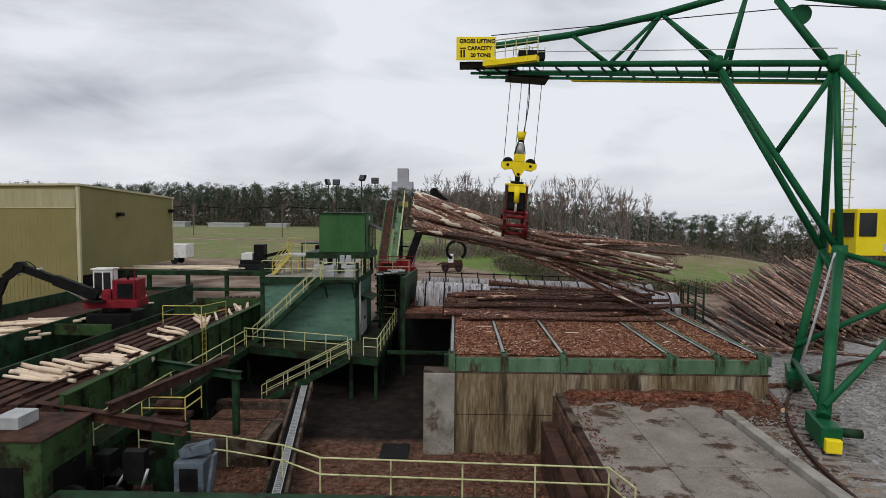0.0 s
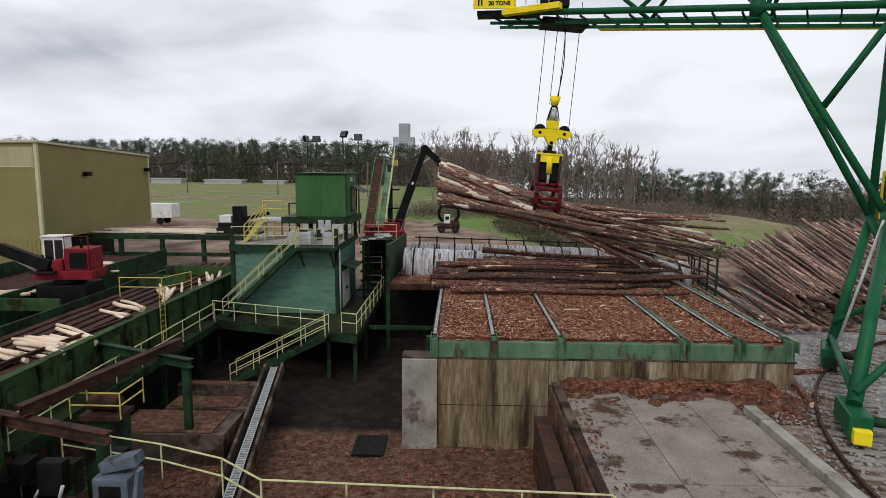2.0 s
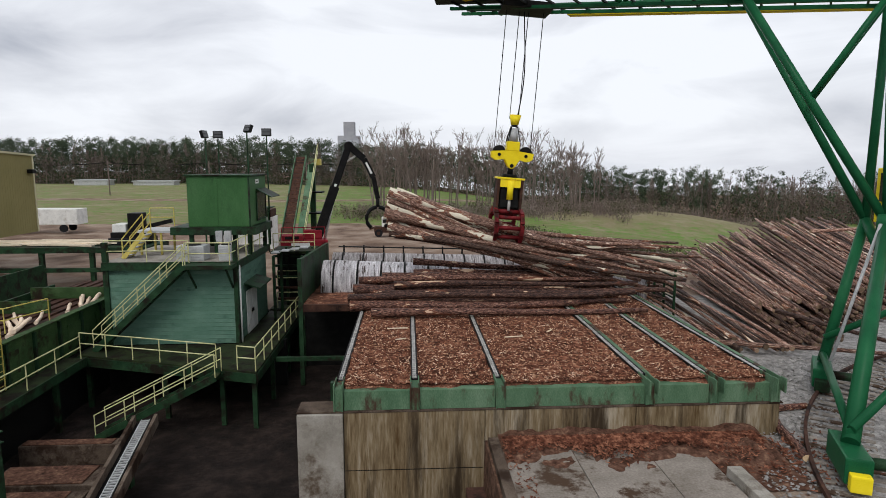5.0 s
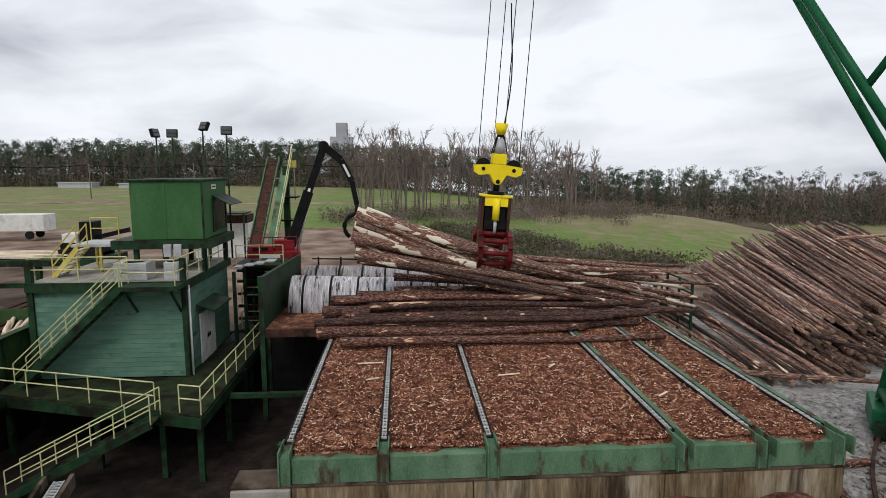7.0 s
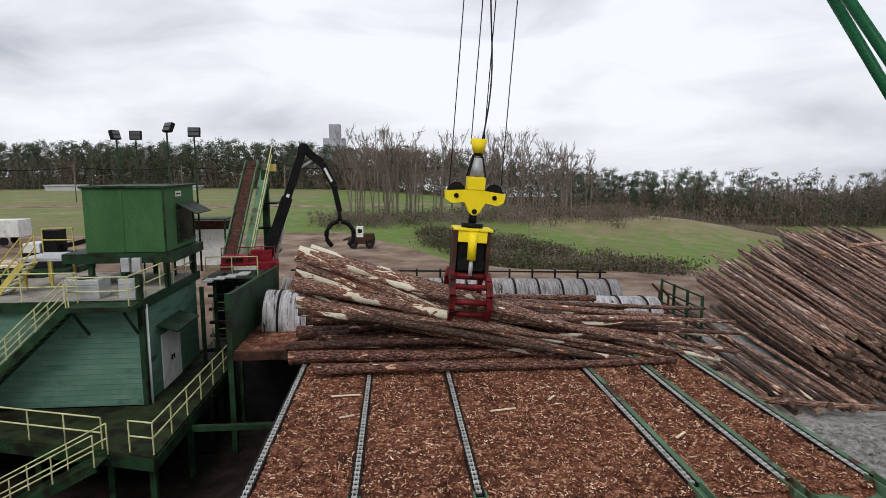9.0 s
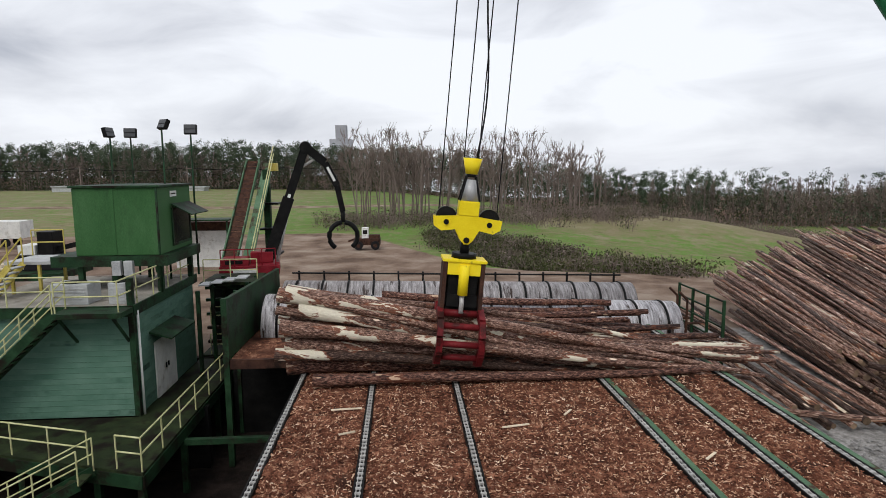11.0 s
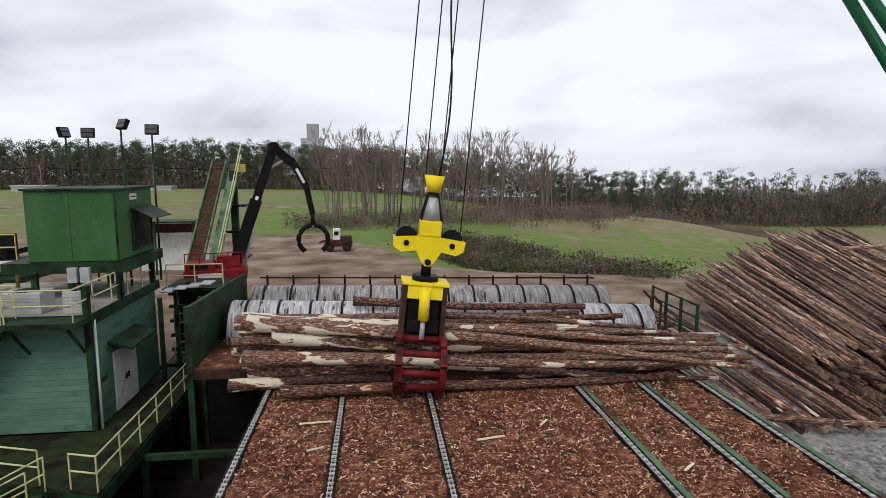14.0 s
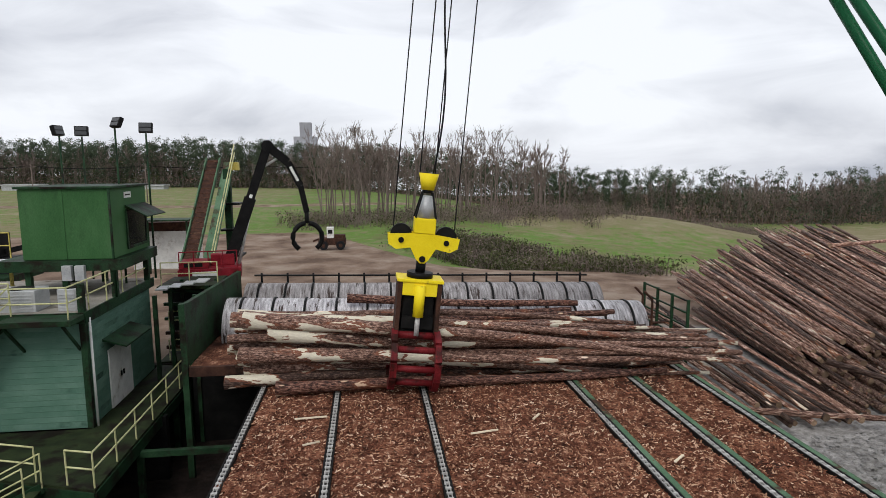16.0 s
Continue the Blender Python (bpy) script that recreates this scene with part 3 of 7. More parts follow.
part("edge_beam", box(bmesh.new(), 4.66, 4.94, 6, 23.78, PIT_Z - 0.2, 0.61, 0.02), RUST, slab, "dark rusty edge plate beside the pit")
kerb = part("kerb", box(bmesh.new(), 11.08, 11.5, 6, 25.6, 0.2, 0.86, 0.03), CONCRETE_PALE)
tagged(kerb, "pale weathered concrete kerb along the apron", "kerb", kind="structure")

# ---- log deck ----
DX0, DX1, DY0, DY1, DZ = -0.25, 14.2, 28.85, 44.0, 2.3
CHAIN_X = (-0.12, 2.3, 5.05, 9.95, 12.1, 14.15)
deck = thing("log_deck", "bark-covered log deck with green steel front beam and chain runs", "deck", (0, 0, 0))
part("deck_body", box(bmesh.new(), DX0, DX1, DY0 + 0.22, DY1, 1.2, DZ - 0.12), GREEN_DARK, deck)
for a, b in zip(CHAIN_X, CHAIN_X[1:]):
    part("front_beam", box(bmesh.new(), a + 0.16, b - 0.16, WY + 0.06, DY0 + 0.2, WZ + 0.065, DZ - 0.1, 0.012), GREEN_FACE, deck)
for i, x in enumerate(CHAIN_X):
    bm = bmesh.new()
    box(bm, x - 0.15, x - 0.11, WY - 0.06, DY0 + 0.3, WZ + 0.07, DZ + 0.14, 0.01)
    box(bm, x + 0.11, x + 0.15, WY - 0.06, DY0 + 0.3, WZ + 0.07, DZ + 0.14, 0.01)
    box(bm, x - 0.11, x + 0.11, WY + 0.0, DY0 + 0.3, WZ + 0.07, DZ - 0.02)
    if i > 2:
        for k in (-0.16, 0.12):
            prism(bm, [(x + k, WY - 0.34), (x + k + 0.04, WY - 0.34), (x + k + 0.04, WY - 0.062), (x + k, WY - 0.062)], DZ - 0.3, DZ + 0.17)
    part("bracket", bm, GREEN_FACE, deck)
    bm = bmesh.new()
    box(bm, x - 0.115, x - 0.085, DY0 + 0.32, DY1, DZ - 0.15, DZ + 0.06)
    box(bm, x + 0.085, x + 0.115, DY0 + 0.32, DY1, DZ - 0.15, DZ + 0.06)
    part("chain_channel", bm, BLACK, deck)
    if i > 2:
        part("channel_flange", box(bmesh.new(), x + 0.118, x + 0.27, DY0 + 0.32, DY1, DZ - 0.1, DZ + 0.065), GREEN_FACE, deck, "green steel flange along the chain")
    part("chain_bed", box(bmesh.new(), x - 0.082, x + 0.082, DY0 + 0.3, DY1, DZ - 0.1, DZ + 0.012), BLACK, deck)
    vs, fs = [], []
    for k in range(int((DY1 - DY0 - 0.4) / 0.22)):
        y = DY0 + 0.4 + k * 0.22
        for (xa, xb, ya, yb) in ((x - 0.068, x + 0.068, y, y + 0.07), (x - 0.05, x - 0.032, y + 0.07, y + 0.22), (x + 0.032, x + 0.05, y + 0.07, y + 0.22)):
            o = len(vs)
            vs += [(xa, ya, DZ + 0.01), (xb, ya, DZ + 0.01), (xb, yb, DZ + 0.01), (xa, yb, DZ + 0.01), (xa, ya, DZ + 0.055), (xb, ya, DZ + 0.055), (xb, yb, DZ + 0.055), (xa, yb, DZ + 0.055)]
            fs += [(o + 4, o + 5, o + 6, o + 7), (o, o + 1, o + 5, o + 4), (o + 1, o + 2, o + 6, o + 5), (o + 2, o + 3, o + 7, o + 6), (o + 3, o, o + 4, o + 7)]
    raw("chain", vs, fs, STEEL, deck, label="bright worn steel link chain")
rng = np.random.default_rng(4)


def chip_bed(name, x0, x1, y0, y1, z, amp, parent, step=0.16, skip=()):
    nx, ny = int((x1 - x0) / step) + 1, int((y1 - y0) / step) + 1
    vs = []
    for j in range(ny):
        for i in range(nx):
            x, y = x0 + (x1 - x0) * i / (nx - 1), y0 + (y1 - y0) * j / (ny - 1)
            h = noise.fractal(Vector((x * 0.8, y * 0.8, 3.1)), 1.0, 2.0, 4) * amp + noise.noise(Vector((x * 5, y * 5, 1))) * 0.03
            edge = min(1.0, (y - y0) / 0.7)
            for c in skip:
                h -= 0.07 * math.exp(-((x - c) / 0.13) ** 2)
            vs.append((x, y, z + h - (0.2 + 0.12 * noise.noise(Vector((x * 1.3, 0, 9)))) * (1 - edge) ** 2))
    fs = [(j * nx + i, j * nx + i + 1, (j + 1) * nx + i + 1, (j + 1) * nx + i) for j in range(ny - 1) for i in range(nx - 1)]
    return raw(name, vs, fs, CHIPS, parent, smooth=True)


def chip_scatter(name, spots, material, size=(0.05, 0.2), parent=None, thin=0.25):
    """Loose flat slivers lying at the spots, as one mesh."""
    vs, fs = [], []
    for x, y, z in spots:
        a, t = rng.uniform(0, 6.28), rng.normal(0, 0.35)
        lx = rng.uniform(*size)
        ly = lx * rng.uniform(thin, thin * 2)
        u = Vector((math.cos(a), math.sin(a), t)).normalized() * lx / 2
        v = Vector((-math.sin(a), math.cos(a), rng.normal(0, 0.3))).normalized() * ly / 2
        c, o = Vector((x, y, z)), len(vs)
        up = Vector((0, 0, 0.02))
        vs += [c - u - v, c + u - v, c + u + v, c - u + v, c - u * 0.9 + up, c + u * 0.9 + up]
        fs += [(o, o + 1, o + 5, o + 4), (o + 2, o + 3, o + 4, o + 5), (o, o + 4, o + 3), (o + 1, o + 2, o + 5)]
    ob = raw(name, vs, fs, material, parent)
    return ob


bed = chip_bed("bark_bed", DX0 + 0.05, DX1 - 0.05, WY + 0.1, DY1, DZ + 0.0, 0.09, deck, skip=CHAIN_X)
tagged(bed, "layer of red-brown bark chips", kind="stuff")
spots = [(rng.uniform(DX0 + 0.2, DX1 - 0.2), DY0 - 0.1 + (rng.random() ** 1.3) * 14.4, 0) for _ in range(44000)]
spots = [(x, y, DZ + noise.fractal(Vector((x * 0.8, y * 0.8, 3.1)), 1.0, 2.0, 4) * 0.07 + 0.015) for x, y, z in spots if min(abs(x - c) for c in CHAIN_X) > 0.16]
CHIP_DARK = surface("dark_bark_sliver", [(0.012, 0.005, 0.004), (0.125, 0.046, 0.027), (0.36, 0.165, 0.1)], 6, 0.9, bump=0, fine=2.5)
CHIP_PALE = surface("pale_wood_sliver", [(0.16, 0.07, 0.04), (0.46, 0.27, 0.17), (0.86, 0.7, 0.54)], 6, 0.9, bump=0, fine=2.5)
tagged(chip_scatter("bark_litter", spots[:28000], CHIP_DARK, (0.04, 0.15), deck), kind="stuff")
tagged(chip_scatter("wood_litter", spots[28000:38500], CHIP_PALE, (0.025, 0.13), deck, 0.22), kind="stuff")
for x, y, a, ln in ((1.2, 35.2, 0.15, 0.9), (6.0, 33.6, 0.25, 0.8), (7.9, 34.3, 0.9, 0.45), (1.6, 33.5, 0.4, 0.45), (10.6, 31.4, 0.7, 0.5)):
    bm = bar(bmesh.new(), (0, 0, 0), (ln, 0, 0.02), 0.06, 0.03)
    s = part("wood_splinter", bm, LUMBER)
    s.matrix_world = pose(x, y, DZ + 0.1, 0, 3, math.degrees(a))
    tagged(s, "pale split wood splinter lying on the bark", "wood splinter", "splinters on the deck")


# ---- logs ----
def log_mesh(name, length, r0, r1, seed, material=None, seg=10, rings=9, end=None, bend=0.12):
    """A tapered trunk along +x from its butt at the origin, a little bent and knobbly."""
    g = random.Random(seed)
    vs, fs, mats = [], [], []
    ph, ph2 = g.uniform(0, 6.28), g.uniform(0, 6.28)
    for k in range(rings + 1):
        t = k / rings
        x = length * t
        r = r0 + (r1 - r0) * t ** 0.85 + (0.12 * r0 * max(0, 1 - t * 9))
        cy, cz = bend * math.sin(ph + 3.0 * t) * t * (1 - t) * 4, bend * math.sin(ph2 + 2.6 * t) * t * (1 - t) * 3
        for i in range(seg):
            a = 2 * math.pi * i / seg
            q = r * (1 + g.uniform(-0.07, 0.07))
            vs.append((x, cy + q * math.cos(a), cz + q * math.sin(a)))
    for k in range(rings):
        for i in range(seg):
            fs.append((k * seg + i, k * seg + (i + 1) % seg, (k + 1) * seg + (i + 1) % seg, (k + 1) * seg + i))
            mats.append(0)
    fs += [tuple(range(seg))[::-1], tuple(rings * seg + i for i in range(seg))]
    mats += [1, 1]
    me = bpy.data.meshes.new(name)
    me.from_pydata(vs, [], fs)
    me.materials.append(material or BARK)
    me.materials.append(end or WOOD_END)
    me.polygons.foreach_set("material_index", mats)
    me.polygons.foreach_set("use_smooth", [m == 0 for m in mats])
    me.update()
    return me


def along(p, q, spin=0.0):
    """The pose that lays +x from p towards q."""
    p, d = Vector(p), (Vector(q) - Vector(p)).normalized()
    m = d.to_track_quat("X", "Z").to_matrix().to_4x4()
    return Matrix.Translation(p) @ m @ Matrix.Rotation(spin, 4, "X")


def lay(me, p, q, label, group, category="log", spin=0.0, name="log"):
    ob = new(name, me)
    ob.matrix_world = along(p, q, spin)
    return tagged(ob, label, category, group)


g0 = random.Random(11)
DECK_LOGS = [log_mesh("deck_log", ln, r0, r1, s) for s, (ln, r0, r1) in enumerate(((12.2, 0.24, 0.13), (13.0, 0.21, 0.11), (11.4, 0.27, 0.15), (9.6, 0.2, 0.12), (12.6, 0.18, 0.1), (8.0, 0.17, 0.12)))]
for i, (y, z, x0, k, dy) in enumerate((
        (37.25, 2.56, 1.2, 1, 0.1), (38.75, 2.6, 0.1, 2, 0.2), (39.2, 2.57, 0.0, 0, 0.05), (39.55, 2.57, 0.9, 1, -0.1), (40.0, 2.55, 0.3, 4, 0.1), (40.5, 2.56, 0.8, 0, 0.1), (41.0, 2.55, 1.0, 1, 0.0),
        (41.5, 2.54, 1.9, 4, 0.15), (42.0, 2.55, 0.7, 1, 0.1), (42.55, 2.55, 2.5, 3, 0.0), (38.8, 2.95, 0.0, 4, 0.2), (39.4, 2.95, 1.4, 1, 0.1), (40.3, 2.93, 1.0, 4, 0.0), (41.2, 2.93, 0.5, 5, 0.2), (42.2, 2.93, 4.0, 3, 0.0),
        (39.7, 2.96, 8.2, 5, 0.3), (43.2, 2.6, 0.4, 4, 0.1), (43.7, 2.62, 1.2, 1, 0.1), (42.9, 2.98, 0.2, 0, 0.1), (43.6, 3.0, 2.0, 4, 0.0), (41.7, 2.95, 1.6, 0, -0.1), (40.7, 2.95, 0.1, 2, 0.1), (42.4, 3.34, 1.5, 1, 0.2), (41.4, 3.32, 0.6, 4, 0.0), (43.2, 3.36, 3.2, 3, 0.0), (40.1, 3.3, 2.2, 4, 0.15))):
    ln = DECK_LOGS[k].vertices[len(DECK_LOGS[k].vertices) - 1].co.x
    x0 -= 0.8
    lay(DECK_LOGS[k], (x0, y, z), (x0 + ln, y + dy, z - 0.03), "dark wet pine log with bark, lying on the bark-covered deck", "logs on the deck", spin=g0.uniform(0, 6))

# ---- debarking drums ----
def drum(name, y, z0, z1, x0, x1, r, bands, stakes):
    d = thing(name, "long scoured grey steel debarking drum with dark hoops", "debarking drum", (0, 0, 0), "debarking drums")
    part("shell", tube(bmesh.new(), (x0, y, z0), (x1, y, z1), r, seg=40), DRUM_REAR if stakes else DRUM, d)
    for i in range(bands):
        t = (i + 0.5) / bands
        x, z = x0 + (x1 - x0) * t, z0 + (z1 - z0) * t
        part("hoop", tube(bmesh.new(), (x - 0.05, y, z), (x + 0.05, y, z - 0.003), r + 0.05, seg=40), BLACK, d, "dark steel hoop")
    for i in range(stakes):
        t = (i + 0.5) / stakes
        x, z = x0 + (x1 - x0) * t, z0 + (z1 - z0) * t
        part("stake", box(bmesh.new(), x - 0.05, x + 0.05, y + r * 0.5, y + r * 0.5 + 0.08, z + r * 0.7, z + r + 0.42), BLACK, d, "dark steel stake")
    if stakes:
        part("guard_rail", tube(bmesh.new(), (x0 + 0.3, y + r * 0.5, z0 + r + 0.3), (x1 - 0.3, y + r * 0.5, z1 + r + 0.3), 0.05, seg=6), BLACK, d, "dark pipe rail along the stakes")
    return d


drum("debarking_drum", 45.7, 2.45, 1.7, -2.9, 16.2, 1.3, 14, 0)
drum("debarking_drum", 49.6, 2.35, 1.9, -2.8, 15.6, 1.3, 14, 14)
lay(log_mesh("drum_log", 10.5, 0.2, 0.14, 61), (2.4, 44.9, 3.75), (12.7, 44.9, 3.2), "dark log lying against the drum", "logs by the drums")

# trough wall beside the drums
tw = thing("trough_wall", "scuffed dark green steel trough wall", "steel wall")
bm = bmesh.new()
v = [bm.verts.new(c) for c in ((-3.6, 41.5, 2.1), (-3.3, 50.0, 2.1), (-3.3, 50.0, 4.25), (-3.6, 41.5, 4.45), (-3.42, 41.5, 2.1), (-3.12, 50.0, 2.1), (-3.12, 50.0, 4.25), (-3.42, 41.5, 4.45))]
for f in ((0, 1, 2, 3), (7, 6, 5, 4), (0, 4, 5, 1), (1, 5, 6, 2), (2, 6, 7, 3), (3, 7, 4, 0)):
    bm.faces.new([v[i] for i in f])
part("plate", bm, GREEN_DARK, tw)
for y in (42.5, 44.5, 46.5, 48.5):
    part("stiffener", box(bmesh.new(), -3.7 + 0.035 * (y - 41.5), -3.6 + 0.035 * (y - 41.5), y - 0.08, y + 0.08, 1.5, 4.2), GREEN_DARK, tw)
part("post", box(bmesh.new(), -3.62, -3.4, 41.25, 41.47, PIT_Z, 4.5), GREEN_DARK, tw)
part("floor_plate", box(bmesh.new(), -3.4, -0.27, 41.5, 50, 1.85, 2.05), CHIPS, tw, "ledge covered with bark chips")
part("ledge_beam", box(bmesh.new(), -3.4, -0.27, 41.3, 41.48, 1.7, 2.06), RUST, tw)
part("cross_beam", box(bmesh.new(), -4.3, -0.27, 38.6, 38.8, -0.1, 0.1), GREEN_DARK, tw, "green cross beam over the pit")
part("deck_leg", box(bmesh.new(), -0.5, -0.27, 29.5, 29.75, PIT_Z, 2.1), GREEN_DARK, tw)
# Black sheets added here to give the shade below ledge and deck.
part("back_wall", box(bmesh.new(), -4.2, 0.0, 44.5, 44.7, PIT_Z, 1.84), BLACK, tw, "black sheet added for the shade under the ledge")
part("deck_side", box(bmesh.new(), -0.26, -0.1, 36.0, 44.0, PIT_Z, 1.19), BLACK, tw, "black sheet added for the shade under the deck")

# green end frame and bent rails at the drums' outlet
ef = thing("end_gate", "dark green steel gate frame at the drums' outlet", "gate")
for y in (42.6, 44.0, 45.4, 46.8):
    part("post", box(bmesh.new(), 17.0, 17.11, y - 0.05, y + 0.05, 0.3, 3.7), GREEN_DARK, ef)
for z in (1.3, 1.9, 2.5, 3.1, 3.64):
    for y in (42.65, 44.05, 45.45):
        part("bar", box(bmesh.new(), 17.02, 17.09, y, y + 1.3, z - 0.035, z + 0.035), GREEN_DARK, ef)
for y in (44.6, 45.6):
    bm = bmesh.new()
    for a, b in (((16.4, y, 1.0), (16.4, y, 3.3)), ((16.4, y, 3.3), (16.0, y, 3.7)), ((16.4, y, 2.2), (17.0, y, 2.2))):
        tube(bm, a, b, 0.06, seg=6)
    part("bent_pipe", bm, RUST, ef, "rusty bent pipe")

# ---- log pile ----
PILE = [log_mesh("pile_log", ln, r0, r1, 100 + i, BARK_PILE, 8, 5, END_GREY, 0.12) for i, (ln, r0, r1) in enumerate(((13.6, 0.095, 0.06), (13, 0.105, 0.07), (13.8, 0.085, 0.055), (12.4, 0.118, 0.075), (13.4, 0.075, 0.05), (12.8, 0.13, 0.085)))]
gp = random.Random(5)
# the butts make a ragged slope facing the yard; the trunks run back and rise over the heap
heap = []
for c in range(82):
    u = c / 81
    x = 20.5 + 20 * u
    crest = 2.95 + 1.45 * math.sin(min(1.0, u * 1.7) * math.pi / 2) - 0.5 * max(0, u - 0.6)
    n = 7
    for j in range(n):
        k = (j + 1) / n
        px = x + gp.uniform(-0.06, 0.06) + 0.12 * (j % 2)
        py = 37.8 + 0.68 * (x - 20.2) + 2.4 * (k - 0.4) + gp.uniform(-1.3, 1.3)
        fz = 0.65 + 1.5 * (k - 1 / n) + gp.uniform(-0.1, 0.1)
        bz = 0.7 + (crest - 0.7) * k + gp.uniform(-0.2, 0.2)
        ang = math.radians(82.5 + gp.uniform(-1.3, 1.3) + (gp.uniform(-5, 5) if gp.random() < 0.12 else 0))
        p, q = (px, py, fz), (px + 13 * math.cos(ang), py + 13 * math.sin(ang), bz)
        if gp.random() < 0.35:
            p, q = q, p
        heap.append((n - j, gp.randrange(6), p, q, gp.uniform(0, 6)))
heap.sort(key=lambda h: (h[0], min(h[2][0], h[3][0])))
for _, k, p, q, spin in heap[:250]:
    lay(PILE[k], p, q, "weathered brown tree-length pine log in a heap beside the deck", "logs of the heap", spin=spin)
hv, hf, hm = [], [], []
for _, k, p, q, spin in heap[250:]:
    m, o = along(p, q, spin), len(hv)
    hv += [m @ v.co for v in PILE[k].vertices]
    hf += [tuple(o + i for i in f.vertices) for f in PILE[k].polygons]
    hm += [f.material_index for f in PILE[k].polygons]
rest = raw("heap_filling", hv, hf, [BARK_PILE, END_GREY], smooth=True)
rest.data.polygons.foreach_set("material_index", hm)
tagged(rest, "lower logs of the brown pine log heap", "log heap", kind="stuff")
for x, y, z, dx, dy, dz in ((27.0, 48.0, 4.6, 0.35, 0.9, 0.02), (30.5, 51.0, 4.7, 0.98, 0.2, 0.0), (16.2, 37.2, 1.0, 0.95, -0.3, -0.02), (20.5, 38.6, 2.1, 0.5, -0.8, -0.1)):
    lay(PILE[3], (x, y, z), (x + dx, y + dy, z + dz), "weathered brown pine log lying askew on the heap", "logs of the heap", spin=gp.uniform(0, 6))
for i in range(20):
    x, a = 15.4 + 4.4 * (i % 10) / 9 + gp.uniform(-0.15, 0.15), math.radians(gp.uniform(88, 97))
    y, z = 36.6 + gp.uniform(-0.7, 1.0), 0.66 + 0.22 * (i // 10) + gp.uniform(0, 0.12)
    p, q = (x, y, z), (x + 13 * math.cos(a), y + 13 * math.sin(a), z + 0.7 + gp.uniform(0, 0.5))
    lay(PILE[i % 6], p, q, "weathered brown tree-length pine log low in the heap's edge", "logs of the heap", spin=gp.uniform(0, 6))
for p, q in (((15.6, 32.2, 0.62), (13.9, 30.9, 0.62)), ((14.6, 29.0, 0.6), (14.0, 26.4, 0.6)), ((14.2, 30.0, 0.6), (16.6, 30.3, 0.6))):
    lay(log_mesh("short_log", (Vector(q) - Vector(p)).length, 0.16, 0.12, 77), p, q, "short grey broken log end on the gravel", "loose logs on the gravel")

# ---- control hut, its roof deck and the landing ----
HX0, HX1, HY0, HY1, LZ, RZ = -12.7, -6.45, 40.2, 46.6, 0.4, 4.35
hut = thing("block_hut", "teal-painted block hut with white double doors and a flat roof deck", "hut")
bm = bmesh.new()
box(bm, HX0, HX1, HY0, HY1, LZ, RZ)
part("wall_body", bm, GREEN_TEAL, hut)
# raised courses on the two seen faces
for k in range(19):
    z = LZ + 0.05 + k * 0.205
    part("block_course", box(bmesh.new(), HX0 + 0.02, HX1 - 0.02, HY0 - 0.012, HY0 + 0.01, z, z + 0.19), GREEN_TEAL, hut)
    if k > 12:
        part("block_course", box(bmesh.new(), HX1 - 0.01, HX1 + 0.012, HY0 + 0.02, HY1 - 0.02, z, z + 0.19), GREEN_TEAL, hut)
    else:
        part("block_course", box(bmesh.new(), HX1 - 0.01, HX1 + 0.012, HY0 + 0.02, 41.75, z, z + 0.19), GREEN_TEAL, hut)
        part("block_course", box(bmesh.new(), HX1 - 0.01, HX1 + 0.012, 44.0, HY1 - 0.02, z, z + 0.19), GREEN_TEAL, hut)
part("corner_post", box(bmesh.new(), HX1 - 0.1, HX1 + 0.1, HY0 - 0.1, HY0 + 0.1, LZ, RZ + 1.2), GREEN_DARK, hut, "dark green corner post")
part("corner_post", box(bmesh.new(), HX0 - 0.12, HX0 + 0.12, HY0 - 0.12, HY0 + 0.12, LZ, RZ + 1.2), GREEN_DARK, hut, "dark green corner post")
part("conduit", tube(bmesh.new(), (HX1 + 0.16, HY0 + 0.12, LZ), (HX1 + 0.16, HY0 + 0.12, RZ), 0.045, seg=8), WHITE, hut, "white conduit pipe")
for y0 in (41.85, 42.9):
    d = part("door_leaf", box(bmesh.new(), HX1 + 0.014, HX1 + 0.07, y0, y0 + 1.03, LZ + 0.02, LZ + 2.3, 0.01), WHITE, hut, "scuffed white steel door leaf")
    part("door_handle", box(bmesh.new(), HX1 + 0.07, HX1 + 0.12, y0 + (0.9 if y0 < 42 else 0.08), y0 + (0.96 if y0 < 42 else 0.14), LZ + 1.0, LZ + 1.2), BLACK, d)
bm = bmesh.new()
v = [bm.verts.new(c) for c in ((HX1, 41.5, LZ + 2.75), (HX1 + 0.85, 41.5, LZ + 2.5), (HX1 + 0.85, 44.2, LZ + 2.5), (HX1, 44.2, LZ + 2.75), (HX1, 41.5, LZ + 2.83), (HX1 + 0.85, 41.5, LZ + 2.56), (HX1 + 0.85, 44.2, LZ + 2.56), (HX1, 44.2, LZ + 2.83))]
for f in ((3, 2, 1, 0), (4, 5, 6, 7), (0, 1, 5, 4), (1, 2, 6, 5), (2, 3, 7, 6), (3, 0, 4, 7)):
    bm.faces.new([v[i] for i in f])
part("door_canopy", bm, GREEN_DARK, hut, "dark green sloping door canopy")
part("roof_deck", box(bmesh.new(), HX0 - 0.1, HX1 + 0.1, HY0 - 0.15, HY1 + 0.2, RZ + 0.004, RZ + 0.22, 0.01), CONCRETE_PALE, hut, "pale worn concrete roof deck")
part("roof_edge", box(bmesh.new(), HX0 - 0.12, HX1 + 0.12, HY0 - 0.22, HY0 - 0.152, RZ - 0.15, RZ + 0.24), GREEN_DARK, hut)
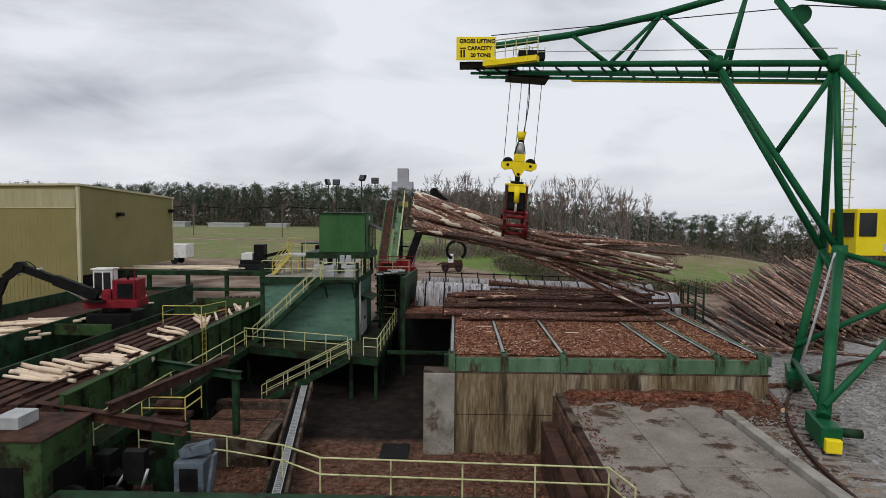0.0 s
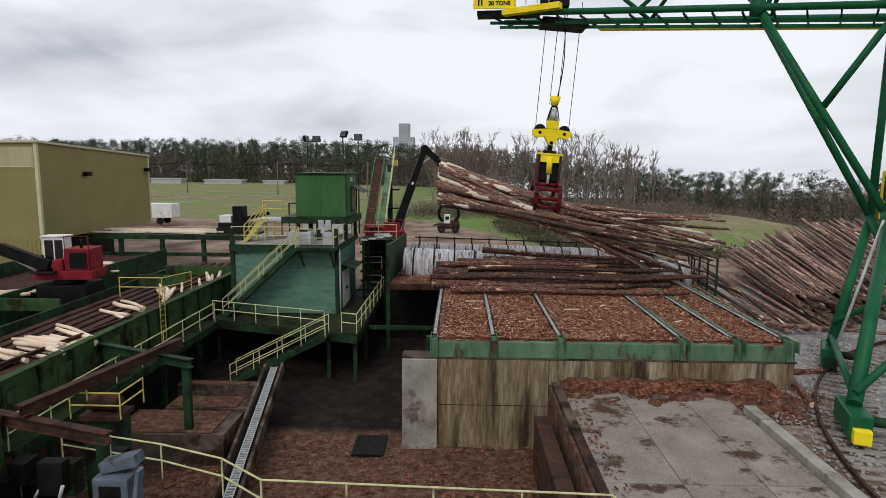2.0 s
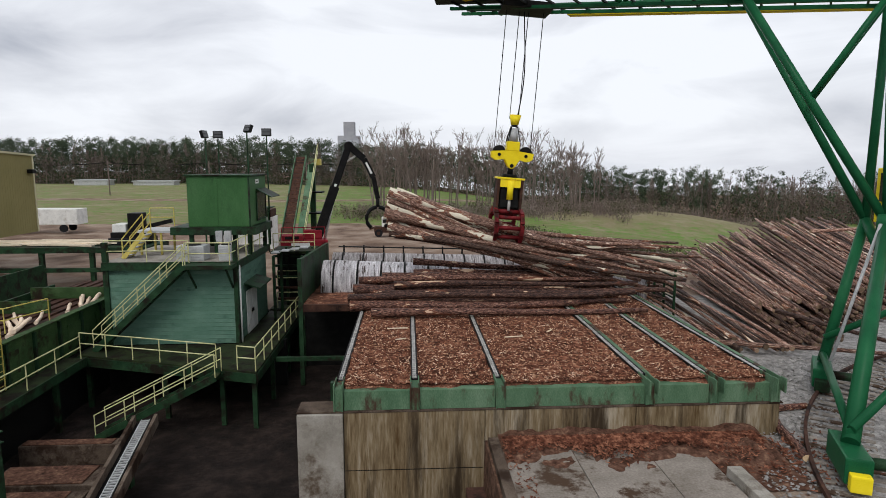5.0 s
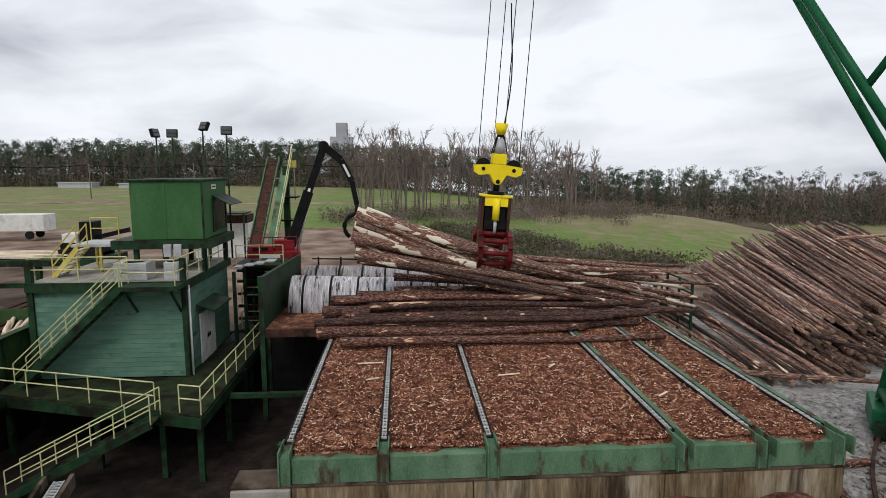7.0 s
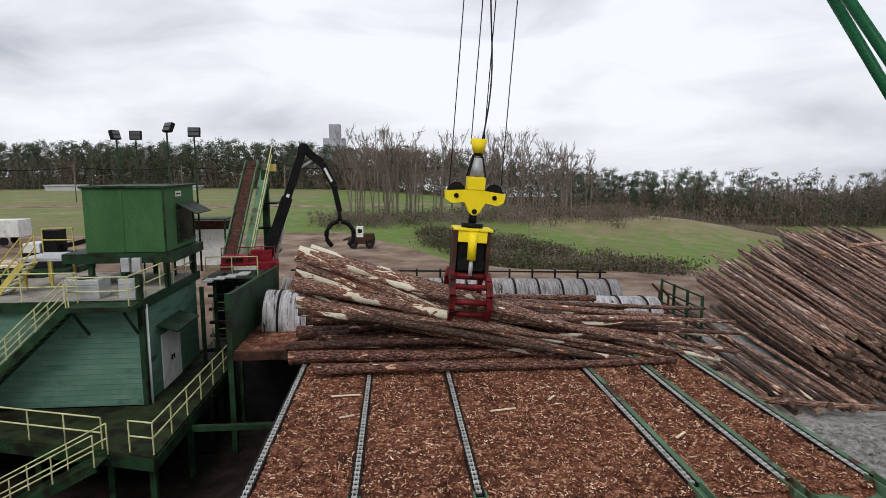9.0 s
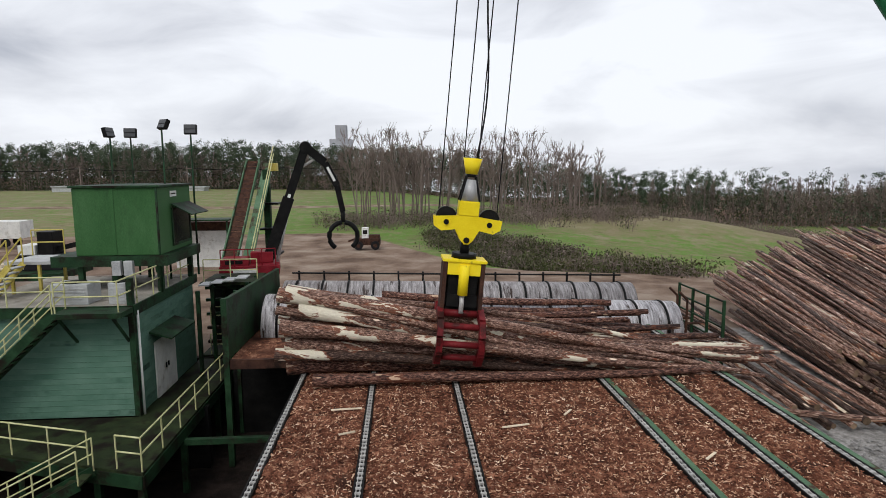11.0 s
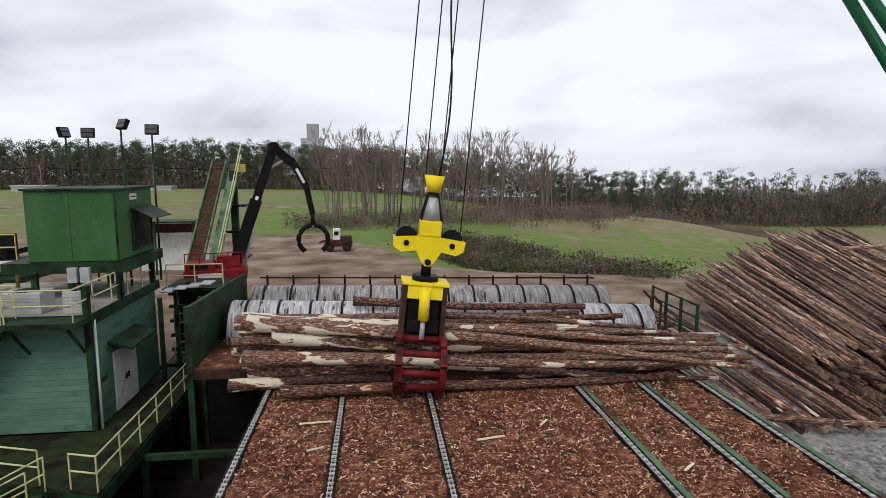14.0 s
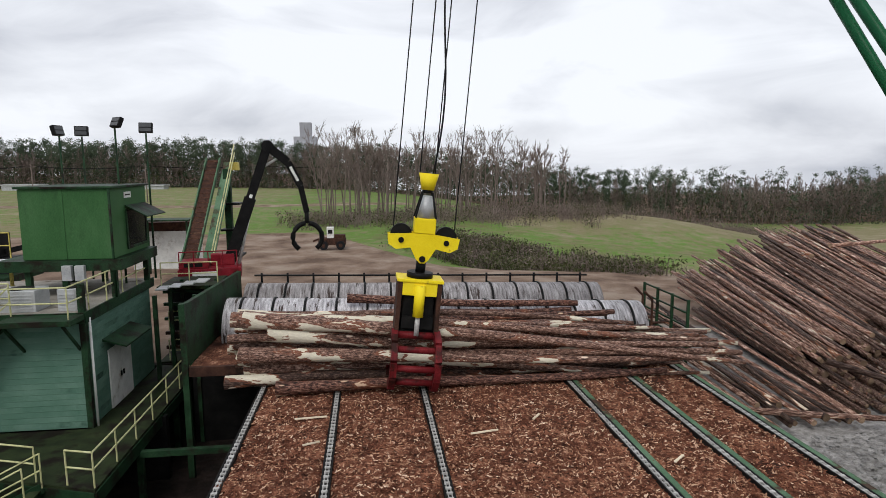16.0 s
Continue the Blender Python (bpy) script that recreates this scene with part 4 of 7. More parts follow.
part("roof_edge", box(bmesh.new(), HX1 + 0.102, HX1 + 0.17, HY0 - 0.15, HY1 + 0.2, RZ - 0.15, RZ + 0.24), GREEN_DARK, hut)
# outer landing at the top of the stair
part("stair_landing", box(bmesh.new(), -8.6, HX1 + 0.15, 39.0, HY0 - 0.224, RZ + 0.02, RZ + 0.2), GREEN_DARK, hut)
for x in (-8.4, -6.6):
    part("brace", bar(bmesh.new(), (x, 39.1, RZ), (x, HY0 - 0.02, RZ - 1.1), 0.08, 0.08), GREEN_DARK, hut)
roof_z = RZ + 0.22
railing("roof_railing", [(HX0, HY0 - 0.05, roof_z), (-8.7, HY0 - 0.05, roof_z)])
railing("roof_railing", [(-8.5, 39.1, roof_z), (HX1 + 0.05, 39.1, roof_z), (HX1 + 0.05, HY1, roof_z)])
for x, y, w, h, dp, nm in ((-8.7, 40.9, 1.35, 0.75, 1.0, "cooling_unit"), (-7.0, 40.7, 0.62, 0.78, 0.62, "condenser_unit")):
    ac = thing(nm, "grey sheet metal air conditioning unit on the roof deck", "air conditioner", (x, y, roof_z))
    part("casing", box(bmesh.new(), -w / 2, w / 2, -dp / 2, dp / 2, 0, h, 0.03), GALV, ac)
    for k in range(5):
        part("louvre", box(bmesh.new(), -w * 0.42, w * 0.42, -dp / 2 - 0.02, -dp / 2 + 0.005, h * (0.15 + 0.15 * k), h * (0.15 + 0.15 * k) + 0.04), GALV, ac)
    part("fan_grille", tube(bmesh.new(), (0, 0, h), (0, 0, h + 0.03), min(w, dp) * 0.4, seg=20), BLACK, ac, "black round fan grille")

# ---- green cab on the roof ----
CX0, CX1, CY0, CY1, CZ0, CZ1 = -9.5, -6.25, 42.7, 46.4, 6.05, 8.72
cab = thing("control_cab", "bright green sheet steel operator cab raised on a frame", "control cab")
part("body", box(bmesh.new(), CX0, CX1, CY0, CY1, CZ0, CZ1, 0.03), GREEN_CAB, cab)
part("roof", box(bmesh.new(), CX0 - 0.1, CX1 + 0.12, CY0 - 0.1, CY1 + 0.1, CZ1 + 0.003, CZ1 + 0.09, 0.02), GREEN_DARK, cab, "thin dark green roof sheet")
part("seam_strip", box(bmesh.new(), -8.05, -7.93, CY0 - 0.02, CY0 + 0.005, CZ0 + 0.02, CZ1 - 0.02), GREEN_CAB, cab)
part("corner_strip", tube(bmesh.new(), (CX1 - 0.02, CY0 - 0.05, roof_z), (CX1 - 0.02, CY0 - 0.05, CZ1), 0.05, seg=8), GREEN_DARK, cab)
part("window", box(bmesh.new(), CX1 + 0.002, CX1 + 0.03, 44.1, 46.1, CZ0 + 0.3, CZ0 + 1.75), GLASS_DARK, cab, "dark front window pane")
for a, b, c, d in ((44.0, 44.1, 0.2, 1.8), (46.1, 46.2, 0.2, 1.8), (44.1, 46.1, 0.2, 0.3)):
    part("window_frame", box(bmesh.new(), CX1 + 0.004, CX1 + 0.06, a, b, CZ0 + c, CZ0 + d), GREEN_DARK, cab)
part("window_hood", bar(bmesh.new(), (CX1 + 0.02, 45.1, CZ0 + 1.95), (CX1 + 0.85, 45.1, CZ0 + 1.5), 2.2, 0.04), GREEN_DARK, cab, "sloping sheet window hood")
part("name_plate", box(bmesh.new(), CX1 + 0.003, CX1 + 0.02, 44.0, 44.7, CZ1 - 0.42, CZ1 - 0.18), WHITE, cab, "small white plate")
part("plate_bar", box(bmesh.new(), CX1 + 0.021, CX1 + 0.026, 44.1, 44.6, CZ1 - 0.33, CZ1 - 0.27), SIGN_INK, cab)
part("base_frame", box(bmesh.new(), CX0 - 0.9, CX1 + 0.3, CY0 - 0.2, CY1 + 0.1, CZ0 - 0.42, CZ0 - 0.01), GREEN_DARK, cab)
for x in (CX0 + 0.1, -8.1, CX1 - 0.1):
    for y in (CY0 + 0.1, CY1 - 0.2):
        part("leg", box(bmesh.new(), x - 0.1, x + 0.1, y - 0.1, y + 0.1, roof_z, CZ0 - 0.42), GREEN_DARK, cab)
for x in (-8.0, -7.55):
    part("switch_box", box(bmesh.new(), x, x + 0.34, CY0 - 0.42, CY0 - 0.22, CZ0 - 0.75, CZ0 - 0.18, 0.02), GALV, cab, "grey electrical switch box")
# yellow stair and platform beside the cab
st = thing("access_stair", "yellow steel access stair to the cab", "stair")
part("platform", box(bmesh.new(), -12.2, CX0 - 0.92, 42.6, 44.6, CZ0 - 0.3, CZ0 - 0.18), GALV, st)
for x in (-12.0, -10.95):
    for y in (42.7, 44.5):
        part("leg", box(bmesh.new(), x - 0.05, x + 0.05, y - 0.05, y + 0.05, roof_z, CZ0 - 0.3), YELLOW, st)
for y in (42.3, 41.4):
    part("stringer", bar(bmesh.new(), (-12.4, y, roof_z), (-11.3, y, CZ0 - 0.2), 0.06, 0.22), YELLOW, st)
    for k in (0.5, 1.0):
        part("handrail", tube(bmesh.new(), (-12.4, y, roof_z + k), (-11.3, y, CZ0 - 0.2 + k), 0.03, seg=6), YELLOW, st)
    for p in (0, 1):
        x = -12.4 + p * 1.1
        part("post", tube(bmesh.new(), (x, y, roof_z + p * 1.25), (x, y, roof_z + p * 1.25 + 1.0), 0.03, seg=6), YELLOW, st)
for k in range(6):
    t = (k + 0.5) / 6
    part("tread", box(bmesh.new(), -12.4 + 1.1 * t - 0.13, -12.4 + 1.1 * t + 0.13, 41.44, 42.26, roof_z + t * 1.28 - 0.02, roof_z + t * 1.28 + 0.02), GALV, st)
railing("platform_railing", [(-12.2, 44.5, CZ0 - 0.18), (-10.9, 44.5, CZ0 - 0.18)], mat=YELLOW, label="yellow pipe handrail of the cab platform")


def floodlight(x, y, ztop, yaw, tilt, foot=None):
    f = thing("floodlight_pole", "grey floodlight on a thin steel pole above the cab", "floodlight", (x, y, 0), "floodlights")
    part("pole", tube(bmesh.new(), (0, 0, roof_z if foot is None else foot), (0, 0, ztop), 0.05, 0.04, seg=8), GREEN_DARK, f)
    head = bmesh.new()
    box(head, -0.28, 0.28, -0.08, 0.1, 0.02, 0.46, 0.03)
    m = pose(0, 0, ztop, tilt, 0, yaw)
    head.transform(m)
    h = part("lamp_head", head, BLACK, f, "dark rectangular lamp head")
    for z0, z1 in ((0.06, 0.22), (0.26, 0.42)):
        b = box(bmesh.new(), -0.24, 0.24, -0.095, -0.082, z0, z1)
        b.transform(m)
        part("lens", b, LENS, h)


for x, y, z, yaw, tilt, foot in ((-9.65, 46.6, 10.85, 75, -15, None), (-9.35, 48.0, 10.9, 5, -5, 0.4), (-7.0, 45.6, 11.15, -35, -25, None), (-6.15, 46.7, 10.98, 5, -10, None)):
    floodlight(x, y, z, yaw, tilt, foot)

# ---- steel landing round the hut ----
landing = thing("steel_landing", "dark green steel landing with grating on thin columns", "platform")
OUT = [(-13.5, 38.6), (-4.5, 35.7), (-4.45, 47.2), (HX1 + 0.015, 47.2), (HX1 + 0.015, HY0 - 0.12), (-13.5, HY0 - 0.125)]
part("floor_plate", prism(bmesh.new(), OUT, LZ - 0.14, LZ - 0.004), WALK, landing)
for a, b in zip(OUT[:3], OUT[1:3]):
    part("edge_beam", bar(bmesh.new(), (*a, LZ - 0.3), (*b, LZ - 0.3), 0.09, 0.42), GREEN_DARK, landing)
# Black walls added so that the space underneath reads as deep shade.
part('under_wall', box(bmesh.new(), -13.4, -4.3, 41.2, 41.5, PIT_Z, LZ - 0.16), BLACK, landing, 'black sheet added for the shade under the landing')
part('under_wall', box(bmesh.new(), -14.0, -13.7, 30.0, 47.0, PIT_Z, 0.2), BLACK, landing, 'black sheet added for the shade under the trough')
for x, y in ((-13.2, 38.9), (-9.0, 37.4), (-6.2, 36.5), (-4.65, 35.95), (-4.65, 39.5), (-4.65, 43.5), (-4.65, 46.9), (-9.5, 40.5), (-12.8, 43.5), (-6.7, 44.0)):
    part("column", box(bmesh.new(), x - 0.1, x + 0.1, y - 0.1, y + 0.1, PIT_Z, LZ - 0.15), GREEN_DARK, landing)
railing("landing_railing", [(-13.4, 38.65, LZ), (-6.4, 36.4, LZ)])
railing("landing_railing", [(-5.4, 36.08, LZ), (-4.55, 35.82, LZ), (-4.5, 46.9, LZ)])


def stair_run(name, p, q, width, label, rails=True, steps=14):
    """Straight stair from the foot p to the head q; the width runs along +y."""
    s = thing(name, label, "stair")
    p, q = Vector(p), Vector(q)
    for dy in (0, width):
        o = Vector((0, dy, 0))
        part("stringer", bar(bmesh.new(), p + o, q + o, 0.06, 0.3), GREEN_DARK, s)
        if rails:
            for k in (0.55, 1.05):
                part("handrail", tube(bmesh.new(), p + o + Vector((0, 0, k)), q + o + Vector((0, 0, k)), 0.026, seg=6), RAIL_PAINT, s)
            for j in range(5):
                c = p.lerp(q, j / 4) + o
                part("post", tube(bmesh.new(), c, c + Vector((0, 0, 1.05)), 0.026, seg=6), RAIL_PAINT, s)
    for j in range(steps):
        c = p.lerp(q, (j + 0.5) / steps)
        part("tread", box(bmesh.new(), c.x - 0.15, c.x + 0.15, p.y + 0.04, p.y + width - 0.04, c.z - 0.02, c.z + 0.03), WALK, s)
    return s


stair_run("pit_stair", (-11.2, 35.2, -2.25), (-6.1, 35.2, LZ - 0.05), 0.9, "green steel stair with pale handrails down into the pit")
stair_run("roof_stair", (-13.0, 39.1, LZ), (-8.6, 39.1, RZ + 0.15), 0.85, "green steel stair with pale handrails up to the roof deck", steps=18)

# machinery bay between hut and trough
# Back sheet and floor plate are added to hide bright ground and darken the bay.
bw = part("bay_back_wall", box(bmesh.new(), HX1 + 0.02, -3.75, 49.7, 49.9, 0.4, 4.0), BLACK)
tagged(bw, "dark sheet added to close off the back of the machine bay", "sheet wall")
bf = part("bay_floor", box(bmesh.new(), HX1 + 0.02, -3.75, 47.22, 49.68, 0.3, 0.5), WALK)
tagged(bf, "dark plate added over the bright ground of the machine bay", "floor plate")
bay = thing("machine_bay", "dark green steel frame with red pipes between hut and trough", "steel frame")
for y in (44.5, 46.5, 48.3):
    part("post", box(bmesh.new(), -4.0, -3.85, y - 0.08, y + 0.08, PIT_Z, 4.2), GREEN_DARK, bay)
    part("post", box(bmesh.new(), -5.6, -5.45, y - 0.08, y + 0.08, 0.4, 4.2), GREEN_DARK, bay)
for z in (0.9, 1.6, 2.3, 3.0, 3.6):
    part("beam", box(bmesh.new(), -6.3, -3.8, 47.9, 48.1, z, z + 0.14), (RUST if z < 2 else GREEN_DARK), bay)
part("walkway", box(bmesh.new(), HX1 + 0.2, -3.7, 47.0, 49.6, 3.95, 4.1), WALK, bay)
# Another added black sheet that darkens the bay's side.
part("side_sheet", box(bmesh.new(), -4.4, -4.25, 47.3, 49.6, 0.4, 3.9), BLACK, bay)
railing("bay_railing", [(-6.1, 47.2, 4.1), (-3.6, 47.2, 4.1)])
for k in range(4):
    part("tread", box(bmesh.new(), -6.0 + 0.55 * k, -5.5 + 0.55 * k, 46.0, 46.9, 4.12 + 0.1 * k, 4.17 + 0.1 * k), GALV, bay)
railing("bay_railing", [(-6.0, 47.4, 0.42), (-4.7, 47.4, 0.42)])
railing("bay_railing", [(-6.0, 47.6, 1.9), (-4.7, 47.6, 1.9)], height=0.9)

# ---- inclined bark conveyor in the pit ----
cv = thing("inclined_conveyor", "inclined steel drag conveyor in the pit", "conveyor")
P, Q = Vector((-6.6, 22.5, -1.7)), Vector((-8.2, 33.2, -0.6))
d = (Q - P).normalized()
side = d.cross(Vector((0, 0, 1))).normalized()
for k in (-0.4, 0.4):
    part("side_plate", bar(bmesh.new(), P + side * k, Q + side * k, 0.12, 0.45), CONCRETE_DIRTY, cv, "mud-caked side plate")
part("bed", bar(bmesh.new(), P - Vector((0, 0, 0.12)), Q - Vector((0, 0, 0.12)), 0.7, 0.06), BLACK, cv)
for k in range(72):
    c = P.lerp(Q, (k + 0.5) / 72)
    part("flight", bar(bmesh.new(), c - side * 0.15, c + side * 0.15, 0.05, 0.05), GALV, cv)
for k in (-0.15, 0.15):
    part("drag_chain", bar(bmesh.new(), P + side * k, Q + side * k, 0.03, 0.05), GALV, cv)
part("support", box(bmesh.new(), -8.3, -7.9, 31.0, 31.3, PIT_Z, -1.0), GREEN_DARK, cv)
for x0, x1, y0, y1, z1 in ((-11.8, -8.2, 29.3, 30.7, -1.15), (-12.6, -8.1, 26.4, 28.7, -1.0), (-13.0, -9.0, 33.0, 33.6, -1.5)):
    c = thing("concrete_footing", "dirty concrete footing block in the pit", "footing", (x0, y0, 0), "footings")
    part("block", box(bmesh.new(), 0, x1 - x0, 0, y1 - y0, PIT_Z - 0.1, z1, 0.03), CONCRETE_DIRTY, c)
    part("bark_layer", box(bmesh.new(), 0.1, x1 - x0 - 0.5, 0.08, y1 - y0 - 0.1, z1 + 0.004, z1 + 0.05, 0.02), CHIPS_WET, c, "thin layer of wet bark")
pl = part("steel_plate", box(bmesh.new(), -3.4, -2.1, 27.4, 29.2, PIT_Z + 0.02, PIT_Z + 0.12), BLACK)
tagged(pl, "dark flat steel plate on the pit floor", "steel plate")
sp = [(rng.uniform(-12, 4), rng.uniform(16, 29), PIT_Z + 0.08) for _ in range(5000)] + [(13 + rng.normal(0, 1.2), 26.8 + rng.normal(0, 0.8), 0.55) for _ in range(500)]
tagged(chip_scatter("pit_litter", sp, CHIP_DARK, (0.06, 0.2)), "dark bark litter on the pit floor", "bark litter", kind="stuff")
sp = []
for _ in range(5200):
    x = rng.uniform(5.0, 13.2)
    y = 28.35 - abs(rng.normal(0, 0.45 + 0.2 * math.sin(x * 1.7)))
    sp.append((x, y - 0.5, 0.7 + 0.14 * max(0, 1 - (28.35 - y) / 1.5)))
mv, nxm, nym = [], 60, 24
for j in range(nym):
    for i in range(nxm):
        x, y = 4.96 + 8.4 * i / (nxm - 1), 24.9 + 3.49 * j / (nym - 1)
        h = smooth(0, 3.2, np.array(y - 24.9)) * 0.32 + 0.17 * noise.fractal(Vector((x * 0.9, y * 0.9, 7)), 1.0, 2.0, 4) + 0.05 * noise.noise(Vector((x * 6, y * 6, 2)))
        mv.append((x, y, 0.45 + float(h)))
mound = raw("bark_mound", mv, [(j * nxm + i, j * nxm + i + 1, (j + 1) * nxm + i + 1, (j + 1) * nxm + i) for j in range(nym - 1) for i in range(nxm - 1)], CHIPS_WET, smooth=True)
tagged(mound, "drift of wet bark against the foot of the wall", "bark drift", kind="stuff")
sp += [(rng.uniform(5.0, 5.6) , rng.uniform(16, 27), 0.66) for _ in range(250)]
tagged(chip_scatter("bark_litter", sp, CHIP_DARK, (0.04, 0.15)), "red-brown bark litter along the foot of the wall", "bark litter", kind="stuff")
# front walkway rail and dark timber stack beside the apron
railing("front_railing", [(-11.5, 22.2, 0.0), (-7.9, 21.3, 0.0), (-5.6, 20.1, 0.2), (-4.02, 18.61, 0.42), (4.6, 18.3, 0.38), (5.0, 17.0, 0.38)], gap=2.1, label="worn pale yellow pipe handrail along the front walkway")
fw = part("front_walkway", box(bmesh.new(), -12.2, 4.37, 17.6, 18.8, 0.12, 0.26), GREEN_DARK)
tagged(fw, "dark steel front walkway over the pit", "walkway")
for i in range(4):
    b = part("timber_beam", box(bmesh.new(), 3.75, 4.3, 19.5, 26.5, PIT_Z + 0.1 + 0.55 * i, PIT_Z + 0.6 + 0.55 * i, 0.03), RUST)
    tagged(b, "dark rusty steel beam stacked beside the apron wall", "steel beam", "beams beside the apron")

# ---- log troughs to the west ----
troughs = thing("log_trough", "green steel log conveyor trough with walkway", "conveyor", (0, 0, 0))
part("side_wall", box(bmesh.new(), -14.25, -14.1, 22.0, 47.0, 0.2, 2.2), GREEN_MOSS, troughs)
for k in range(13):
    y = 23 + k * 1.9
    part("stiffener", box(bmesh.new(), -14.1, -13.98, y, y + 0.14, 0.3, 2.15), GREEN_DARK, troughs)
for k in range(9):
    y = 23.4 + k * 2.6
    part("wall_panel", box(bmesh.new(), -14.098, -14.06, y, y + 1.5, 0.75, 1.75, 0.01), GREEN_MOSS, troughs, "bolted green cover panel")
part("top_flange", box(bmesh.new(), -14.32, -13.95, 22.0, 47.0, 2.203, 2.26, 0.01), GREEN_MOSS, troughs)
part("side_wall", box(bmesh.new(), -19.2, -19.05, 22.0, 47.0, 0.2, 2.2), GREEN_DARK, troughs)
part("floor_plate", box(bmesh.new(), -19.0, -14.3, 22.0, 50, 1.5, 1.7), RUST, troughs, "rusty trough floor")
for x in (-18.6, -17.95, -17.3, -16.65, -16.0, -15.35, -14.7):
    part("skid_rail", box(bmesh.new(), x - 0.2, x + 0.2, 22.0, 50.0, 1.702, 1.86), RUST, troughs, "rusty skid rail")
part("walkway", box(bmesh.new(), -13.9, -13.0, 22.0, 38.2, LZ - 0.15, LZ - 0.02), WALK, troughs)
part("walk_beam", box(bmesh.new(), -12.99, -12.9, 22.0, 38.2, LZ - 0.4, LZ), GREEN_DARK, troughs)
for y in (24, 28, 32, 36):
    part("leg", box(bmesh.new(), -13.3, -13.1, y, y + 0.2, PIT_Z, LZ - 0.15), GREEN_DARK, troughs)
    part("leg", box(bmesh.new(), -18.9, -18.7, y, y + 0.2, PIT_Z, 1.5), GREEN_DARK, troughs)
railing("trough_railing", [(-13.05, 38.0, LZ), (-13.05, 22.0, LZ)], gap=1.9)
far_t = thing("log_trough", "green steel log trough full of peeled logs", "conveyor")
for x, z1 in ((-22.6, 2.6), (-28.5, 2.9)):
    part("side_wall", box(bmesh.new(), x - 0.08, x + 0.08, 22.0, 52.0, 0.2, z1), GREEN_DARK, far_t)
part("floor_plate", box(bmesh.new(), -28.4, -22.7, 22, 52, 1.8, 2.0), RUST, far_t)
for y, x0, x1 in ((44.5, -19.0, -14.4), (41.0, -19.0, -16.0), (34.0, -22.5, -19.3)):
    part("end_plate", box(bmesh.new(), x0, x1, y, y + 0.12, 1.87, 2.5), GREEN_MOSS, far_t)
PEEL = [log_mesh("peeled_log", ln, r0, r1, 300 + i, PEELED, 10, 5, PEELED, 0.05) for i, (ln, r0, r1) in enumerate(((2.6, 0.095, 0.085), (2.4, 0.115, 0.1), (2.7, 0.08, 0.07), (2.0, 0.09, 0.08)))]
gl = random.Random(8)
for n, (cx, cy, wx, wy, z, ang) in ((9, (-15.9, 38.4, 0.7, 1.2, 1.98, 115)), (5, (-15.2, 43.0, 0.6, 1.2, 1.98, 120)), (40, (-24.6, 34.0, 1.4, 3.0, 2.12, 20)), (18, (-15.6, 28.0, 0.5, 1.3, 1.97, 160)), (12, (-17.2, 25.6, 1.0, 1.0, 1.98, 165)), (4, (-15.8, 34.0, 0.6, 1.6, 1.97, 150)), (10, (-24.4, 45.0, 1.0, 2.5, 2.12, -20))):
    for i in range(n):
        a = math.radians(ang + gl.uniform(-14, 14))
        x, y = cx + gl.uniform(-wx, wx), cy + gl.uniform(-wy, wy)
        zz = z + gl.choice((0, 0, 0.2))
        p = (x - 1.2 * math.cos(a), y - 1.2 * math.sin(a), zz)
        lay(PEEL[gl.randrange(4)], p, (p[0] + math.cos(a), p[1] + math.sin(a), zz + gl.uniform(-0.02, 0.05)), "short peeled pale log in the trough", "peeled logs", spin=gl.uniform(0, 6), name="peeled_log")
railing("operator_railing", [(-17.3, 36.0, 2.2), (-15.0, 36.0, 2.2), (-14.3, 38.0, 2.2)], mat=YELLOW, label="yellow pipe handrail on the trough's operator step")
lad = thing("trough_ladder", "yellow steel ladder on the trough wall", "ladder")
for y in (33.6, 34.1):
    part("rail", tube(bmesh.new(), (-13.95, y, LZ), (-13.95, y, 3.2), 0.03, seg=6), YELLOW, lad)
for k in range(9):
    part("rung", tube(bmesh.new(), (-13.95, 33.6, LZ + 0.3 * k + 0.2), (-13.95, 34.1, LZ + 0.3 * k + 0.2), 0.018, seg=6), YELLOW, lad)
# rusty overhead beams on a green portal
por = thing("beam_portal", "rusty I-beams on a green steel portal", "steel frame")
part("beam", ibeam(bmesh.new(), (-15.5, 22.4, 1.7), (-9.0, 20.6, 1.55), 0.3, 0.36), RUST, por)
part("beam", ibeam(bmesh.new(), (-12.0, 21.2, 2.05), (-10.6, 28.6, 2.0), 0.3, 0.36), RUST, por)
part("beam", ibeam(bmesh.new(), (-15.4, 29.2, 1.75), (-9.3, 26.6, 1.75), 0.28, 0.34), GREEN_DARK, por)
part("beam", ibeam(bmesh.new(), (-16.2, 22.8, 1.95), (-14.2, 31.5, 2.3), 0.14, 0.16), RUST, por)
for x, y in ((-9.6, 26.8), (-15.2, 29.0), (-9.3, 20.75), (-15.3, 22.3)):
    part("column", box(bmesh.new(), x - 0.13, x + 0.13, y - 0.13, y + 0.13, PIT_Z, 1.52), GREEN_DARK, por)
mw = thing("motor_guard", "rusty motor on a green bracket", "machine guard", (-11.3, 24.3, 0))
part("base", box(bmesh.new(), -0.7, 0.7, -0.5, 0.5, 0.603, 0.8, 0.02), RUST, mw)
part("motor", tube(bmesh.new(), (-0.5, 0, 1.1), (0.5, 0, 1.1), 0.28, seg=14), RUST, mw)
part("bracket", box(bmesh.new(), -0.6, 0.6, -0.4, 0.4, PIT_Z, 0.6), GREEN_DARK, mw)
